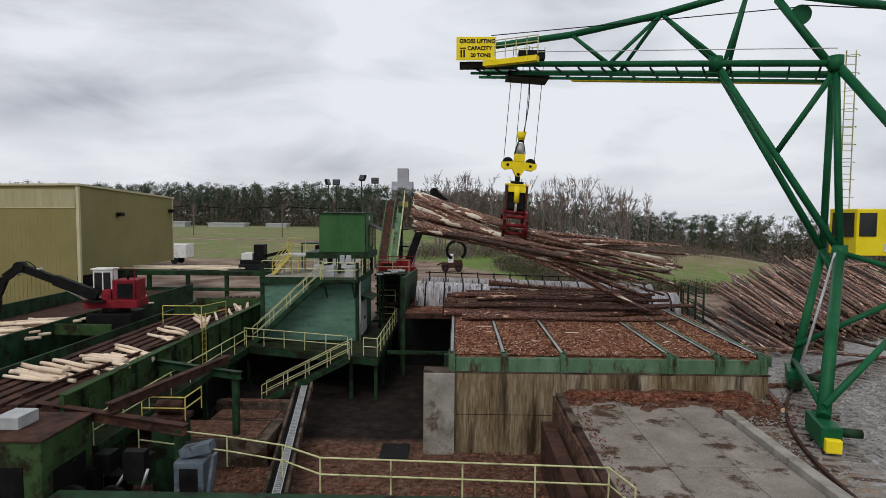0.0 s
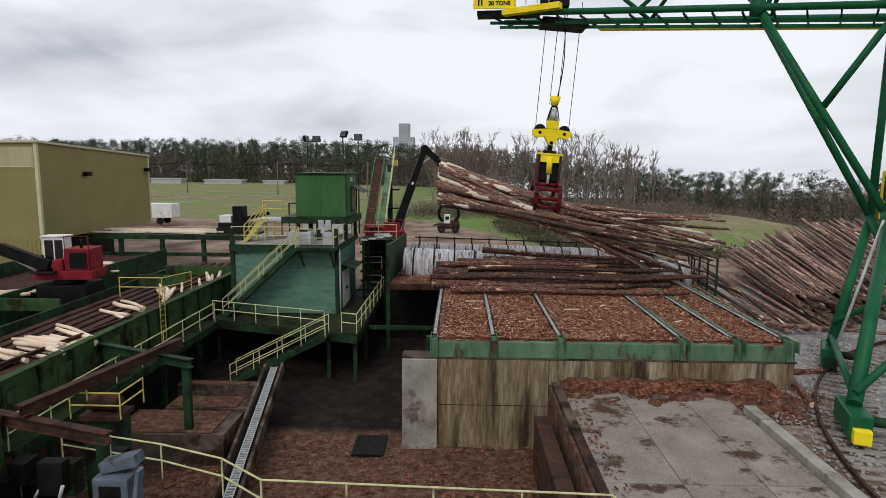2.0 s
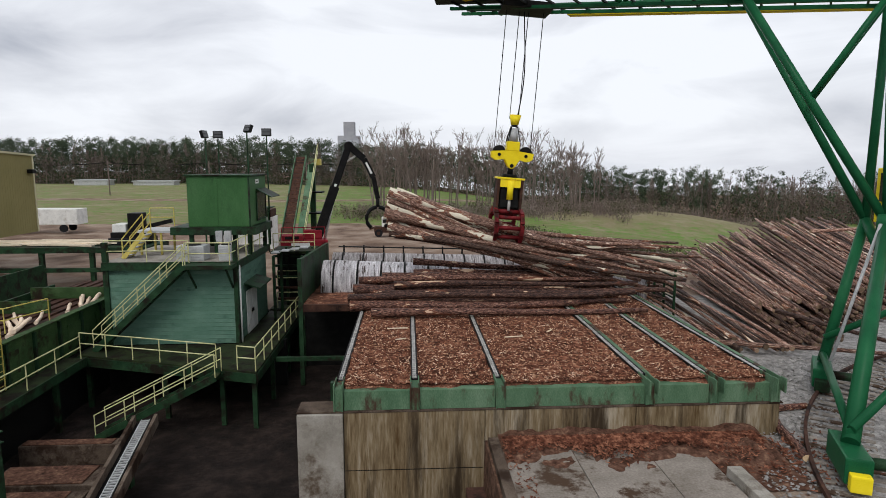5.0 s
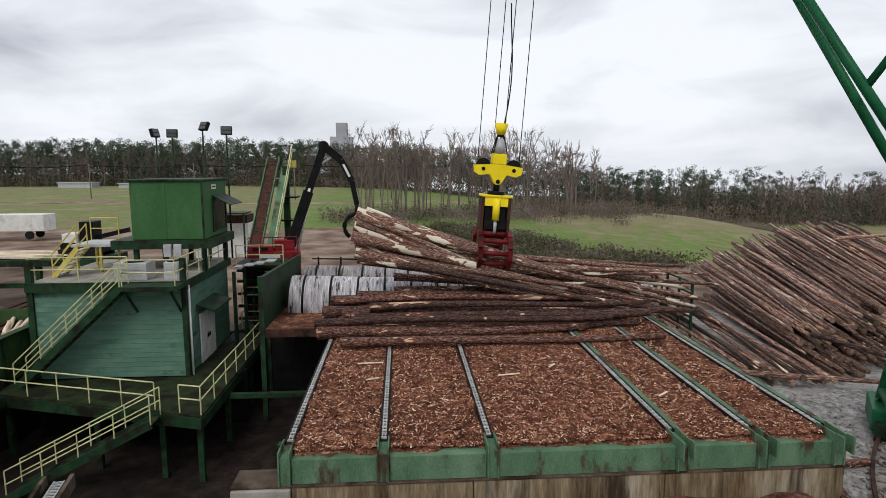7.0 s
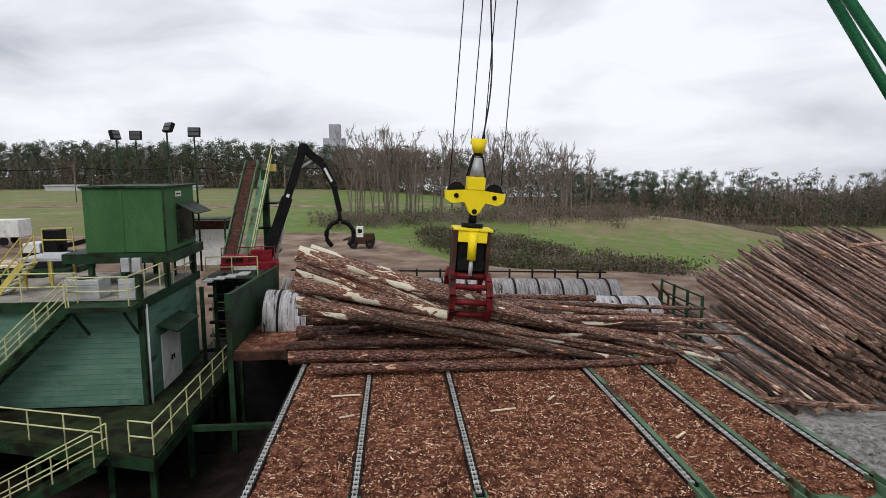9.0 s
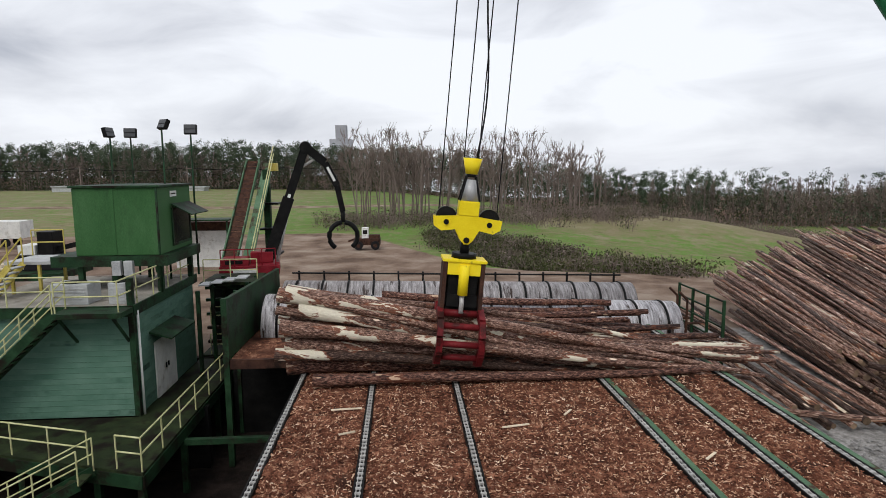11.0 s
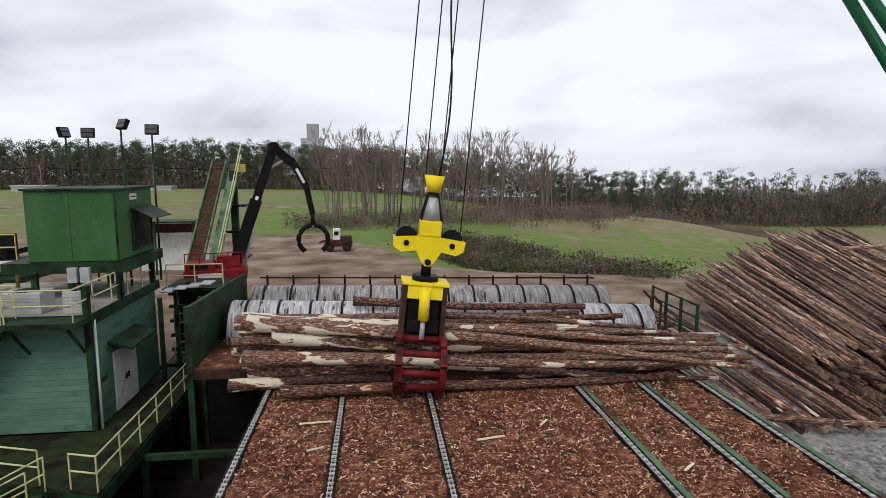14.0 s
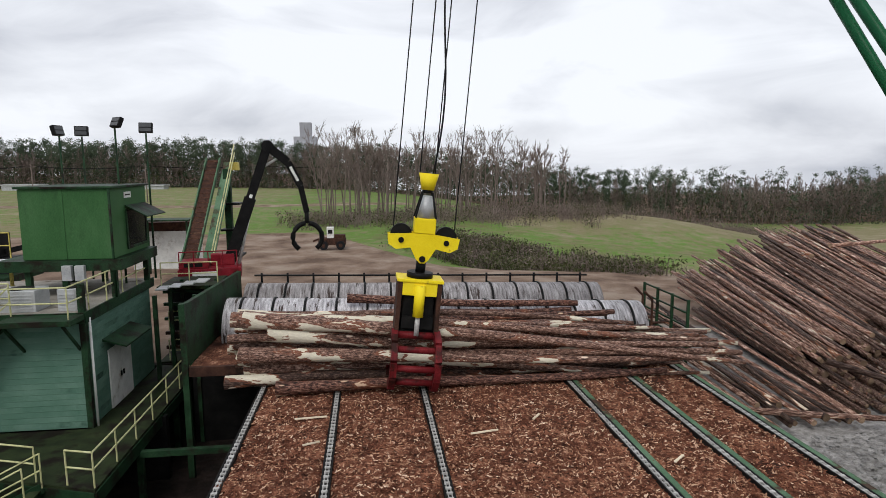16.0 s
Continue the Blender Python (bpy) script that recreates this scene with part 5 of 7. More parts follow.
railing("guard_railing", [(-12.1, 23.6, 0.8), (-10.4, 23.6, 0.8), (-10.4, 25.1, 0.8)], mat=YELLOW, label="yellow pipe cage round the motor", height=0.9)
bl = thing("blower_casing", "worn grey-blue steel blower casing", "machine casing", (-8.4, 20.2, 0))
part("casing", box(bmesh.new(), -0.7, 0.3, -0.4, 0.4, -2.2, 0.75, 0.05), BLUE_GREY, bl)
part("frame_side", bar(bmesh.new(), (0.35, -0.45, -1.2), (0.7, -0.45, 1.1), 0.1, 0.3), BLUE_GREY, bl)
part("mouth", box(bmesh.new(), -0.5, 0.1, -0.42, -0.402, -0.4, 0.55), BLACK, bl)
part("duct", bar(bmesh.new(), (-0.6, 0.1, 0.9), (0.4, 0.1, 1.15), 0.5, 0.3), BLUE_GREY, bl)
gc = thing("machine_cabin", "dark green steel machine cabin with open hatch", "machine cabin", (-14.0, 20.2, 0.0))
part("body", box(bmesh.new(), -1.2, 1.2, -1.3, 1.3, -2.2, 1.7, 0.05), GREEN_MOSS, gc)
part("roof", box(bmesh.new(), -1.25, 1.25, -1.35, 1.35, 1.703, 1.78, 0.02), RUST, gc)
part("vent_box", box(bmesh.new(), -0.9, -0.1, -0.5, 0.5, 1.782, 2.2, 0.03), GALV, gc)
part("hatch", box(bmesh.new(), -0.7, 0.6, -1.33, -1.302, -1.2, 0.9), BLACK, gc)
part("side_opening", box(bmesh.new(), 1.202, 1.23, -0.8, 0.9, -0.6, 0.6), BLACK, gc)


rb = thing("roller_bank", "dark greasy roller bank with black drive wheels", "roller bank", (-17.0, 24.0, 0))
for k in range(8):
    part("roller", tube(bmesh.new(), (-2.2 + 0.55 * k, -1.2, 1.55), (-2.2 + 0.55 * k, 0.6, 1.55), 0.24, seg=14), RUST, rb)
part("roller_frame", box(bmesh.new(), -2.6, 2.3, -1.5, -1.25, 0.3, 1.3, 0.03), GREEN_MOSS, rb)
mach = thing("drive_machine", "black greasy drive machinery with pipes in the pit", "machinery", (-11.6, 20.8, 0))
gm = random.Random(9)
for k in range(14):
    x, y, z = gm.uniform(-1.6, 2.6), gm.uniform(-0.9, 1.2), gm.uniform(-2.0, 0.3)
    part("housing", box(bmesh.new(), x, x + gm.uniform(0.4, 1.0), y, y + gm.uniform(0.4, 0.9), z - 0.6, z + gm.uniform(0.1, 0.5), 0.04), gm.choice((BLACK, BLACK, BLACK, GREEN_DARK)), mach)
for k in range(9):
    a = Vector((gm.uniform(-2, 3), gm.uniform(-1.2, 0.5), gm.uniform(-1.5, 0.6)))
    part("pipe", tube(bmesh.new(), a, a + Vector((gm.uniform(-1.2, 1.2), gm.uniform(-0.3, 0.3), gm.uniform(-0.8, 0.8))), 0.05, seg=7), gm.choice((BLACK, GALV, RUST)), mach)
for k in (0.0, 1.3):
    part("flywheel", tube(bmesh.new(), (-0.8 + k, -1.1, -0.6), (-0.8 + k, -0.95, -0.6), 0.55, seg=22), BLACK, mach)
part("base", box(bmesh.new(), -2.0, 3.4, -0.8, 1.6, PIT_Z, PIT_Z + 0.35), CONCRETE_DIRTY, mach)


# ---- loaders ----
def knuckle_loader(name, at, yaw, boom, jib, red, cabin=True, grab=True, label=""):
    """A stationary log loader: base, turntable, cabin, main boom, jib and grab; boom and jib as (reach, height) points."""
    e = thing(name, label, "log loader", at)
    m = pose(0, 0, 0, 0, 0, yaw)
    def pt(name, bm, mat, lab=""):
        bm.transform(m)
        return part(name, bm, mat, e, lab)
    pt("pedestal", box(bmesh.new(), -1.3, 1.3, -1.1, 1.1, -1.6, 0.2, 0.04), BLACK)
    pt("turntable", tube(bmesh.new(), (0, 0, 0.2), (0, 0, 0.5), 0.8, seg=20), BLACK)
    pt("deck_frame", box(bmesh.new(), -1.6, 1.5, -0.9, 0.9, 0.5, 1.0, 0.04), red, "red steel frame")
    pt("engine_cover", box(bmesh.new(), -1.5, -0.1, -0.75, 0.75, 1.0, 2.2 if cabin else 1.35, 0.05), red, "red engine cover")
    pt("grille", box(bmesh.new(), -1.3, -0.4, -0.775, -0.752, 1.1, 2.0 if cabin else 1.3), BLACK)
    if not cabin:
        pt("boom_tower", box(bmesh.new(), 0.45, 1.15, 0.0, 0.7, 1.0, 1.6, 0.05), red, "red boom tower")
        for k in range(5):
            pt("guard_post", tube(bmesh.new(), (-1.5 + 0.7 * k, -0.85, 1.0), (-1.5 + 0.7 * k, -0.85, 1.9), 0.03, seg=5), red)
        pt("guard_rail", tube(bmesh.new(), (-1.5, -0.85, 1.9), (1.3, -0.85, 1.9), 0.03, seg=5), red)
    else:
        pt("exhaust", tube(bmesh.new(), (-0.9, 0.4, 2.2), (-0.9, 0.4, 2.7), 0.07, seg=8), BLACK)
    pt("nose_bar", box(bmesh.new(), -0.9, 0.3, -0.92, -0.902, 0.62, 0.86), WHITE, "pale lettering bar on the frame")
    pt("tank", box(bmesh.new(), -0.05, 0.5, 0.1, 0.8, 1.0, 1.6, 0.04), red)
    if cabin:
        c = pt("cabin", box(bmesh.new(), 0.2, 1.35, -0.85, -0.02, 1.0, 2.75, 0.05), WHITE, "white operator cabin")
        pt("roof_hatch", box(bmesh.new(), 0.12, 1.45, -0.92, 0.04, 2.752, 2.84, 0.02), WHITE, "white cabin roof")
        pt("louvre_panel", box(bmesh.new(), -1.3, -0.4, 0.752, 0.775, 1.1, 2.0), BLACK)
        pt("hand_rail", pipe(bmesh.new(), [(-1.45, 0.8, 1.0), (-1.45, 0.8, 2.9), (-0.2, 0.8, 2.9), (-0.2, 0.8, 2.2)], 0.03), red)
        pt("step_plate", box(bmesh.new(), 0.2, 1.4, 0.1, 1.3, 0.92, 1.0, 0.02), BLACK)
        for b in (box(bmesh.new(), 0.35, 1.2, -0.87, -0.852, 1.7, 2.5), box(bmesh.new(), 1.352, 1.37, -0.75, -0.1, 1.5, 2.55), box(bmesh.new(), 0.3, 0.72, -0.018, -0.004, 1.3, 2.6), box(bmesh.new(), 0.8, 1.25, -0.018, -0.004, 1.3, 2.6)):
            b.transform(m)
            part("window", b, GLASS_DARK, c, "dark cabin window")
    (bx, bz), (jx, jz) = boom, jib
    root = Vector((0.9, 0.35, 1.2))
    el, tip = Vector((bx, 0.35, bz)), Vector((jx, 0.35, jz))
    boom_bm = bar(bmesh.new(), root, root.lerp(el, 0.55), 0.4, 0.62)
    bar(boom_bm, root.lerp(el, 0.53), el, 0.36, 0.46)
    pt("main_boom", boom_bm, BLACK, "long black main boom")
    mid = root.lerp(el, 0.5)
    lift = bmesh.new()
    tube(lift, Vector((1.3, 0.35, 0.8)), mid + Vector((0.1, 0, -0.2)), 0.09, seg=8)
    pt("lift_cylinder", lift, STEEL, "bright hydraulic cylinder")
    pt("boom_mark", bar(bmesh.new(), root.lerp(el, 0.4) + Vector((0, -0.18, 0.0)), root.lerp(el, 0.58) + Vector((0, -0.18, 0)), 0.015, 0.16), WHITE, "pale lettering bar on the boom")
    pt("knuckle", tube(bmesh.new(), el + Vector((0, -0.26, 0)), el + Vector((0, 0.26, 0)), 0.32, seg=14), BLACK)
    arm = bmesh.new()
    bend = [el, el.lerp(tip, 0.3) + (tip - el).cross(Vector((0, 1, 0))).normalized() * 0.5, el.lerp(tip, 0.65) + (tip - el).cross(Vector((0, 1, 0))).normalized() * 0.45, tip]
    for k, (a, b) in enumerate(zip(bend, bend[1:])):
        bar(arm, a, b, 0.3, 0.46 - 0.08 * k)
    pt("jib", arm, BLACK, "bent black jib arm")
    pt("jib_mark", bar(bmesh.new(), bend[1].lerp(bend[2], 0.2) + Vector((0, -0.16, 0)), bend[1].lerp(bend[2], 0.8) + Vector((0, -0.16, 0)), 0.012, 0.14), WHITE, "pale lettering bar on the jib")
    pt("jib_cylinder", tube(bmesh.new(), root.lerp(el, 0.72) + Vector((0, 0, 0.4)), el.lerp(tip, 0.25) + Vector((0, 0, 0.25)), 0.07, seg=8), STEEL)
    hose = bmesh.new()
    last = root.lerp(el, 0.8) + Vector((0, 0, 0.3))
    for k in range(1, 9):
        t = k / 8
        nxt = root.lerp(el, 0.8).lerp(el.lerp(tip, 0.3), t) + Vector((0, 0, 0.3 + 0.6 * math.sin(math.pi * t)))
        tube(hose, last, nxt, 0.035, seg=5)
        last = nxt
    pt("hose", hose, RUBBER, "looped black hydraulic hose")
    if grab:
        pt("hanger", tube(bmesh.new(), tip, tip - Vector((0, 0, 0.6)), 0.12, seg=10), BLACK)
        for s in (-1, 1):
            g = bmesh.new()
            c = tip - Vector((0, 0, 0.6))
            arc = [c + Vector((s * 0.8 * math.sin(a), 0, -0.8 + 0.8 * math.cos(a))) for a in np.linspace(0.1, 2.5, 9)]
            pipe(g, arc, 0.14, 8)
            pt("grab_arm", g, BLACK, "curved black grab tine")
    return e


knuckle_loader("log_loader", (-21.0, 37.6, 2.45), 187, (5.3, 3.0), (6.7, 0.1), RED, True, False, "red stationary log loader with white cab and black boom")
knuckle_loader("log_loader", (-4.9, 51.5, 3.3), 10, (3.1, 7.3), (5.05, 3.7), RED, False, True, "red stationary log loader with a raised black boom and open grab")
inc = thing("incline_conveyor", "rusty inclined belt conveyor with pale green frame and walkway", "conveyor")
A, B = Vector((-6.3, 52.0, 4.0)), Vector((-6.2, 58.5, 9.9))
part("belt", bar(bmesh.new(), A, B, 0.66, 0.12), RUST, inc, "rusty belt")
for k in (-0.5, 0.5):
    part("side_frame", bar(bmesh.new(), A + Vector((k * 0.8, 0, 0.1)), B + Vector((k * 0.8, 0, 0.1)), 0.07, 0.26), GREEN_FACE, inc, "pale worn side frame")
for k in range(22):
    c = A.lerp(B, (k + 0.5) / 22)
    part("idler", bar(bmesh.new(), c + Vector((-0.34, 0, 0.08)), c + Vector((0.34, 0, 0.08)), 0.06, 0.05), CHIPS_WET, inc)
part("walkway", bar(bmesh.new(), A + Vector((0.95, 0, -0.1)), B + Vector((0.95, 0, -0.1)), 0.6, 0.08), GREEN_FACE, inc)
for k in (0.5, 1.0):
    part("handrail", tube(bmesh.new(), A + Vector((1.3, 0, k)), B + Vector((1.3, 0, k)), 0.035, seg=6), RAIL_PAINT, inc)
part("tower", bar(bmesh.new(), (-5.2, 57.5, 0.4), (-5.2, 57.5, 9.4), 0.4, 0.4), GREEN_DARK, inc)
part("head_box", box(bmesh.new(), -5.1, -4.6, 57.8, 58.4, 9.3, 9.8, 0.03), YELLOW, inc, "yellow head box")
for z in (4.0, 5.6, 7.2):
    part("landing_plate", box(bmesh.new(), -5.6, -4.4, 56.8, 58.2, z, z + 0.12), BLACK, inc)

# ---- sheds, trailer, skidder ----
sh = thing("open_shed", "small white shed behind a green pipe frame", "shed", (-14.5, 75, 0.45))
part("wall_body", box(bmesh.new(), -3.0, 2.2, 0, 3, 0, 3.4, 0.02), WHITE, sh)
part("frame_roof", box(bmesh.new(), -4.0, 2.6, -2.5, -0.1, 4.5, 4.62), GREEN_DARK, sh)
for x in (-3.9, -0.8, 2.4):
    part("frame_post", box(bmesh.new(), x - 0.07, x + 0.07, -2.4, -2.26, 0, 4.5), GREEN_DARK, sh)
part("dark_bin", box(bmesh.new(), -2.9, 2.1, 0.1, 2.8, 3.402, 4.2), RUST, sh)
tr = thing("box_trailer", "pale grey box trailer parked by the field", "trailer", (-47, 92, 1.0))
part("box_body", box(bmesh.new(), -6.5, 6.5, -1.3, 1.3, 0.7, 2.7, 0.05), WHITE, tr)
for x in (-5, -3.8, 4.6):
    for y in (-1.2, 1.0):
        part("wheel", tube(bmesh.new(), (x, y, 0.2), (x, y + 0.25, 0.2), 0.5, seg=14), RUBBER, tr)
sk = thing("skidder", "rust-brown log skidder with white cab roof in the dirt yard", "skidder", (-0.6, 86, 0.5))
part("body", box(bmesh.new(), -2.4, 2.4, -1.0, 1.0, 0.8, 2.0, 0.1), RUST, sk)
part("hood", box(bmesh.new(), 0.4, 2.3, -0.8, 0.8, 2.0, 2.6, 0.1), RUST, sk)
c = part("cab", box(bmesh.new(), -0.9, 0.3, -0.8, 0.8, 2.0, 3.9, 0.06), WHITE, sk, "white operator cab")
part("window", box(bmesh.new(), -0.7, 0.1, -0.83, -0.802, 2.8, 3.5), GLASS_DARK, c)
for x in (-1.5, 1.5):
    for y in (-1.35, 0.85):
        w_ = part("wheel", tube(bmesh.new(), (x, y, 0.75), (x, y + 0.5, 0.75), 0.78, seg=18), RUBBER, sk)
        part("rim", tube(bmesh.new(), (x, y - 0.01, 0.75), (x, y + 0.51, 0.75), 0.35, seg=14), RUST, w_)
part("grapple_arm", bar(bmesh.new(), (-1.8, 0, 2.0), (-3.4, 0, 1.4), 0.3, 0.3), RUST, sk)
sk.scale = (0.62, 0.62, 0.62)

# lumber deck with small tracked machine
ld = thing("lumber_deck", "dark green raised deck carrying pale sawn lumber", "deck")
part("deck_body", box(bmesh.new(), -32.0, -16.5, 54.0, 58.0, 3.1, 3.5), GREEN_DARK, ld)
for x in (-31, -27.5, -24, -20.5, -17):
    part("leg", box(bmesh.new(), x - 0.15, x + 0.15, 54.2, 54.5, 0.3, 3.1), GREEN_DARK, ld)
part("lower_beam", box(bmesh.new(), -31, -17, 54.1, 54.4, 1.7, 2.0), GREEN_DARK, ld)
for k in range(26):
    x, y = gl.uniform(-29, -20), gl.uniform(54.5, 57.5)
    b = part("lumber_board", box(bmesh.new(), -2.2, 2.2, -0.16, 0.16, 0, 0.12), LUMBER)
    b.matrix_world = pose(x, y, 3.502 + 0.004 * k, 0, 0, gl.uniform(-12, 12))
    tagged(b, "pale sawn board lying on the raised deck", "board", "boards on the deck")
mc = thing("small_loader", "small black and white loader on the raised deck", "loader", (-18.3, 56.3, 3.5))
part("chassis", box(bmesh.new(), -1.4, 1.2, -0.8, 0.8, 0.2, 0.9, 0.06), BLACK, mc)
part("cab", box(bmesh.new(), -0.2, 0.7, -0.6, 0.6, 0.9, 2.3, 0.06), BLACK, mc)
part("panel", box(bmesh.new(), -1.3, -0.3, -0.7, 0.7, 0.9, 1.5, 0.05), WHITE, mc, "white engine panel")
part("arm", bar(bmesh.new(), (0.7, 0, 1.2), (2.8, 0, 1.7), 0.2, 0.3), BLACK, mc)
for y in (-0.95, 0.75):
    part("track", box(bmesh.new(), -1.5, 1.3, y, y + 0.2, 0.0, 0.5, 0.05), RUBBER, mc)

# ---- tan building ----
tb = thing("tan_building", "large windowless olive-tan metal mill building with pale trim", "building")
BX, BY0, BY1, BZ0, BZ1, BZ2 = -30.3, 48.9, 65.0, 3.55, 10.85, 10.1
bm = bmesh.new()
x2 = -75.0
v = [bm.verts.new(c) for c in ((x2, BY0, BZ0), (BX, BY0, BZ0), (BX, BY1, BZ0), (x2, BY1, BZ0), (x2, BY0, BZ1 - 0.3), (BX, BY0, BZ1), (BX, BY1, BZ2), (x2, BY1, BZ2 - 0.3))]
for f in ((3, 2, 1, 0), (4, 5, 6, 7), (0, 1, 5, 4), (1, 2, 6, 5), (2, 3, 7, 6), (3, 0, 4, 7)):
    bm.faces.new([v[i] for i in f])
part("wall_body", bm, TAN, tb)
part("lower_wall", box(bmesh.new(), x2, BX - 0.3, BY0 + 0.02, BY0 + 0.3, 0.0, BZ0 - 0.002), TAN, tb)
# Black box stands in for the shade below the raised building.
part("under_wall", box(bmesh.new(), x2, BX - 4.0, BY0 + 0.4, BY1, 0.3, BZ0 - 0.002), BLACK, tb)
part("corner_trim", box(bmesh.new(), BX - 0.2, BX + 0.03, BY0 - 0.04, BY0 + 0.2, BZ0 - 2.6, BZ1), TAN_TRIM, tb)
part("corner_trim", box(bmesh.new(), BX - 0.1, BX + 0.04, BY1 - 0.15, BY1 + 0.04, BZ0, BZ2), TAN_TRIM, tb)
part("eave_trim", bar(bmesh.new(), (BX + 0.05, BY0 - 0.1, BZ1 + 0.05), (BX + 0.05, BY1 + 0.1, BZ2 + 0.05), 0.25, 0.16), TAN_TRIM, tb)
part("eave_trim", bar(bmesh.new(), (x2, BY0 - 0.05, BZ1 - 0.25), (BX, BY0 - 0.05, BZ1 + 0.05), 0.25, 0.16), TAN_TRIM, tb)
part("light_band", box(bmesh.new(), x2, BX - 0.25, BY0 - 0.03, BY0 - 0.002, BZ1 - 1.75, BZ1 - 0.35), TAN_BAND, tb, "paler faded cladding band")
part("band_trim", box(bmesh.new(), x2, BX - 0.25, BY0 - 0.05, BY0 - 0.002, BZ1 - 1.85, BZ1 - 1.76), TAN_TRIM, tb)
for k in range(50):
    part("wall_rib", box(bmesh.new(), BX + 0.001, BX + 0.006, BY0 + 0.35 + k * 0.31, BY0 + 0.38 + k * 0.31, BZ0 + 0.02, BZ2 - 0.1), TAN, tb)
for k in range(60):
    part("wall_rib", box(bmesh.new(), BX - 0.6 - k * 0.35, BX - 0.57 - k * 0.35, BY0 - 0.006, BY0 - 0.001, BZ0 - 3.0, BZ1 - 1.9), TAN, tb)
for y, z in ((54.5, 8.3), (64.3, 8.6)):
    part("wall_lamp", box(bmesh.new(), BX + 0.02, BX + 0.5, y - 0.3, y + 0.3, z, z + 0.35, 0.04), BLACK, tb, "black wall lamp")

# ---- power line before the woods ----
for k in range(7):
    pp_ = thing("power_pole", "thin grey wooden power pole before the woods", "power pole", (-130 + 26 * k, 176 + 1.5 * k, 1.0), "power poles")
    part("pole", tube(bmesh.new(), (0, 0, -1), (0, 0, 9.5), 0.16, 0.11, seg=7), TWIG, pp_)
    part("cross_arm", box(bmesh.new(), -1.2, 1.2, -0.08, 0.08, 8.8, 9.0), TWIG, pp_)
    if k < 6:
        for o in (-1.0, 1.0):
            wire, last = bmesh.new(), None
            for s in range(9):
                t = s / 8
                p = Vector((26 * t + o, 1.5 * t, 9.05 - 1.4 * 4 * t * (1 - t) * 0.5))
                if last is not None:
                    tube(wire, last, p, 0.045, seg=4)
                last = p
            part("wire", wire, RUBBER, pp_)
for x, y, w, h in ((-108, 262, 16, 2.0), (-84, 266, 9, 1.7), (-132, 264, 13, 2.4)):
    fb = thing("far_shed", "pale low shed at the edge of the woods", "shed", (x, y, 0.8), "far sheds")
    part("wall_body", box(bmesh.new(), 0, w, 0, 6, -0.5, h), GALV, fb)
    part("roof", prism(bmesh.new(), [(-0.4, -0.4), (w + 0.4, -0.4), (w + 0.4, 6.4), (-0.4, 6.4)], h + 0.01, h + 0.4), GALV, fb)

# ---- far silo, trees ----
si = thing("far_silo", "tall grey concrete silo tower above the far trees", "silo", (-70, 782, 0))
si.scale = (1.2, 1.2, 1.2)
part("tower", box(bmesh.new(), -11, 11, -9, 9, -6, 38), FAR_CONCRETE, si)
part("head_house", box(bmesh.new(), -5, 6, -7, 7, 38, 52), FAR_CONCRETE, si)
for k in (-7, 0, 7):
    part("bin", tube(bmesh.new(), (k, -9, -6), (k, -9, 33), 3.4, seg=14), FAR_CONCRETE, si)

tr_rng = np.random.default_rng(21)


def leaf_quads(c, size, flat=0.7):
    """Small leaf clumps at the centres c, turned at random: an array of quads."""
    u, v = tr_rng.normal(0, 1, c.shape), tr_rng.normal(0, 1, c.shape)
    u *= (size / np.linalg.norm(u, axis=1))[:, None]
    v *= (size * flat / np.linalg.norm(v, axis=1))[:, None]
    return np.stack((c - u - v, c + u - v, c + u + v, c - u + v), 1)


def spikes(a, b, w):
    """Crossed tapering slivers from the points a to b."""
    d = b - a
    s = np.stack((d[:, 1], -d[:, 0], 0 * d[:, 0]), 1)
    s *= w / (np.linalg.norm(s, axis=1)[:, None] + 1e-6)
    s2 = np.stack((-s[:, 1], s[:, 0], s[:, 2]), 1)
    return np.concatenate([np.stack((a - q, a + q, b + q * 0.25, b - q * 0.25), 1) for q in (s, s2)])


def quad_mesh(name, blocks, materials):
    """One mesh from blocks of (quads, material index)."""
    q = np.concatenate([b for b, _ in blocks])
    mi = np.concatenate([np.full(len(b), k, np.int32) for b, k in blocks])
    me = bpy.data.meshes.new(name)
    me.vertices.add(len(q) * 4)
    me.vertices.foreach_set("co", np.ascontiguousarray(q.reshape(-1), dtype=np.float32))
    me.loops.add(len(q) * 4)
    me.loops.foreach_set("vertex_index", np.arange(len(q) * 4, dtype=np.int32))
    me.polygons.add(len(q))
    me.polygons.foreach_set("loop_start", np.arange(len(q), dtype=np.int32) * 4)
    for m in materials:
        me.materials.append(m)
    me.polygons.foreach_set("material_index", mi)
    me.update(calc_edges=True)
    return new(name, me)


def pine(x, y, z, h, many, grow):
    """A loblolly crown: rounded clumps of needles round the upper trunk."""
    base, wide = tr_rng.uniform(0.2, 0.5), h * tr_rng.uniform(0.07, 0.13)
    t = base + (1 - base) * tr_rng.random(many) ** 0.8
    t[0] = 0.97
    fall = np.sin(np.clip((1.04 - t) / (1.04 - base), 0, 1) ** 0.7 * 2.3) * 1.05
    a, rr = tr_rng.uniform(0, 6.28, many), tr_rng.uniform(0.25, 1.0, many)
    mid = np.stack((x + wide * rr * fall * np.cos(a), y + wide * rr * fall * np.sin(a), z + h * t), 1)
    per = 32
    c = np.repeat(mid, per, 0) + tr_rng.normal(0, 1, (many * per, 3)) * h * np.array((0.036, 0.036, 0.026))
    return leaf_quads(c, tr_rng.uniform(0.08, 0.2, len(c)) * grow)


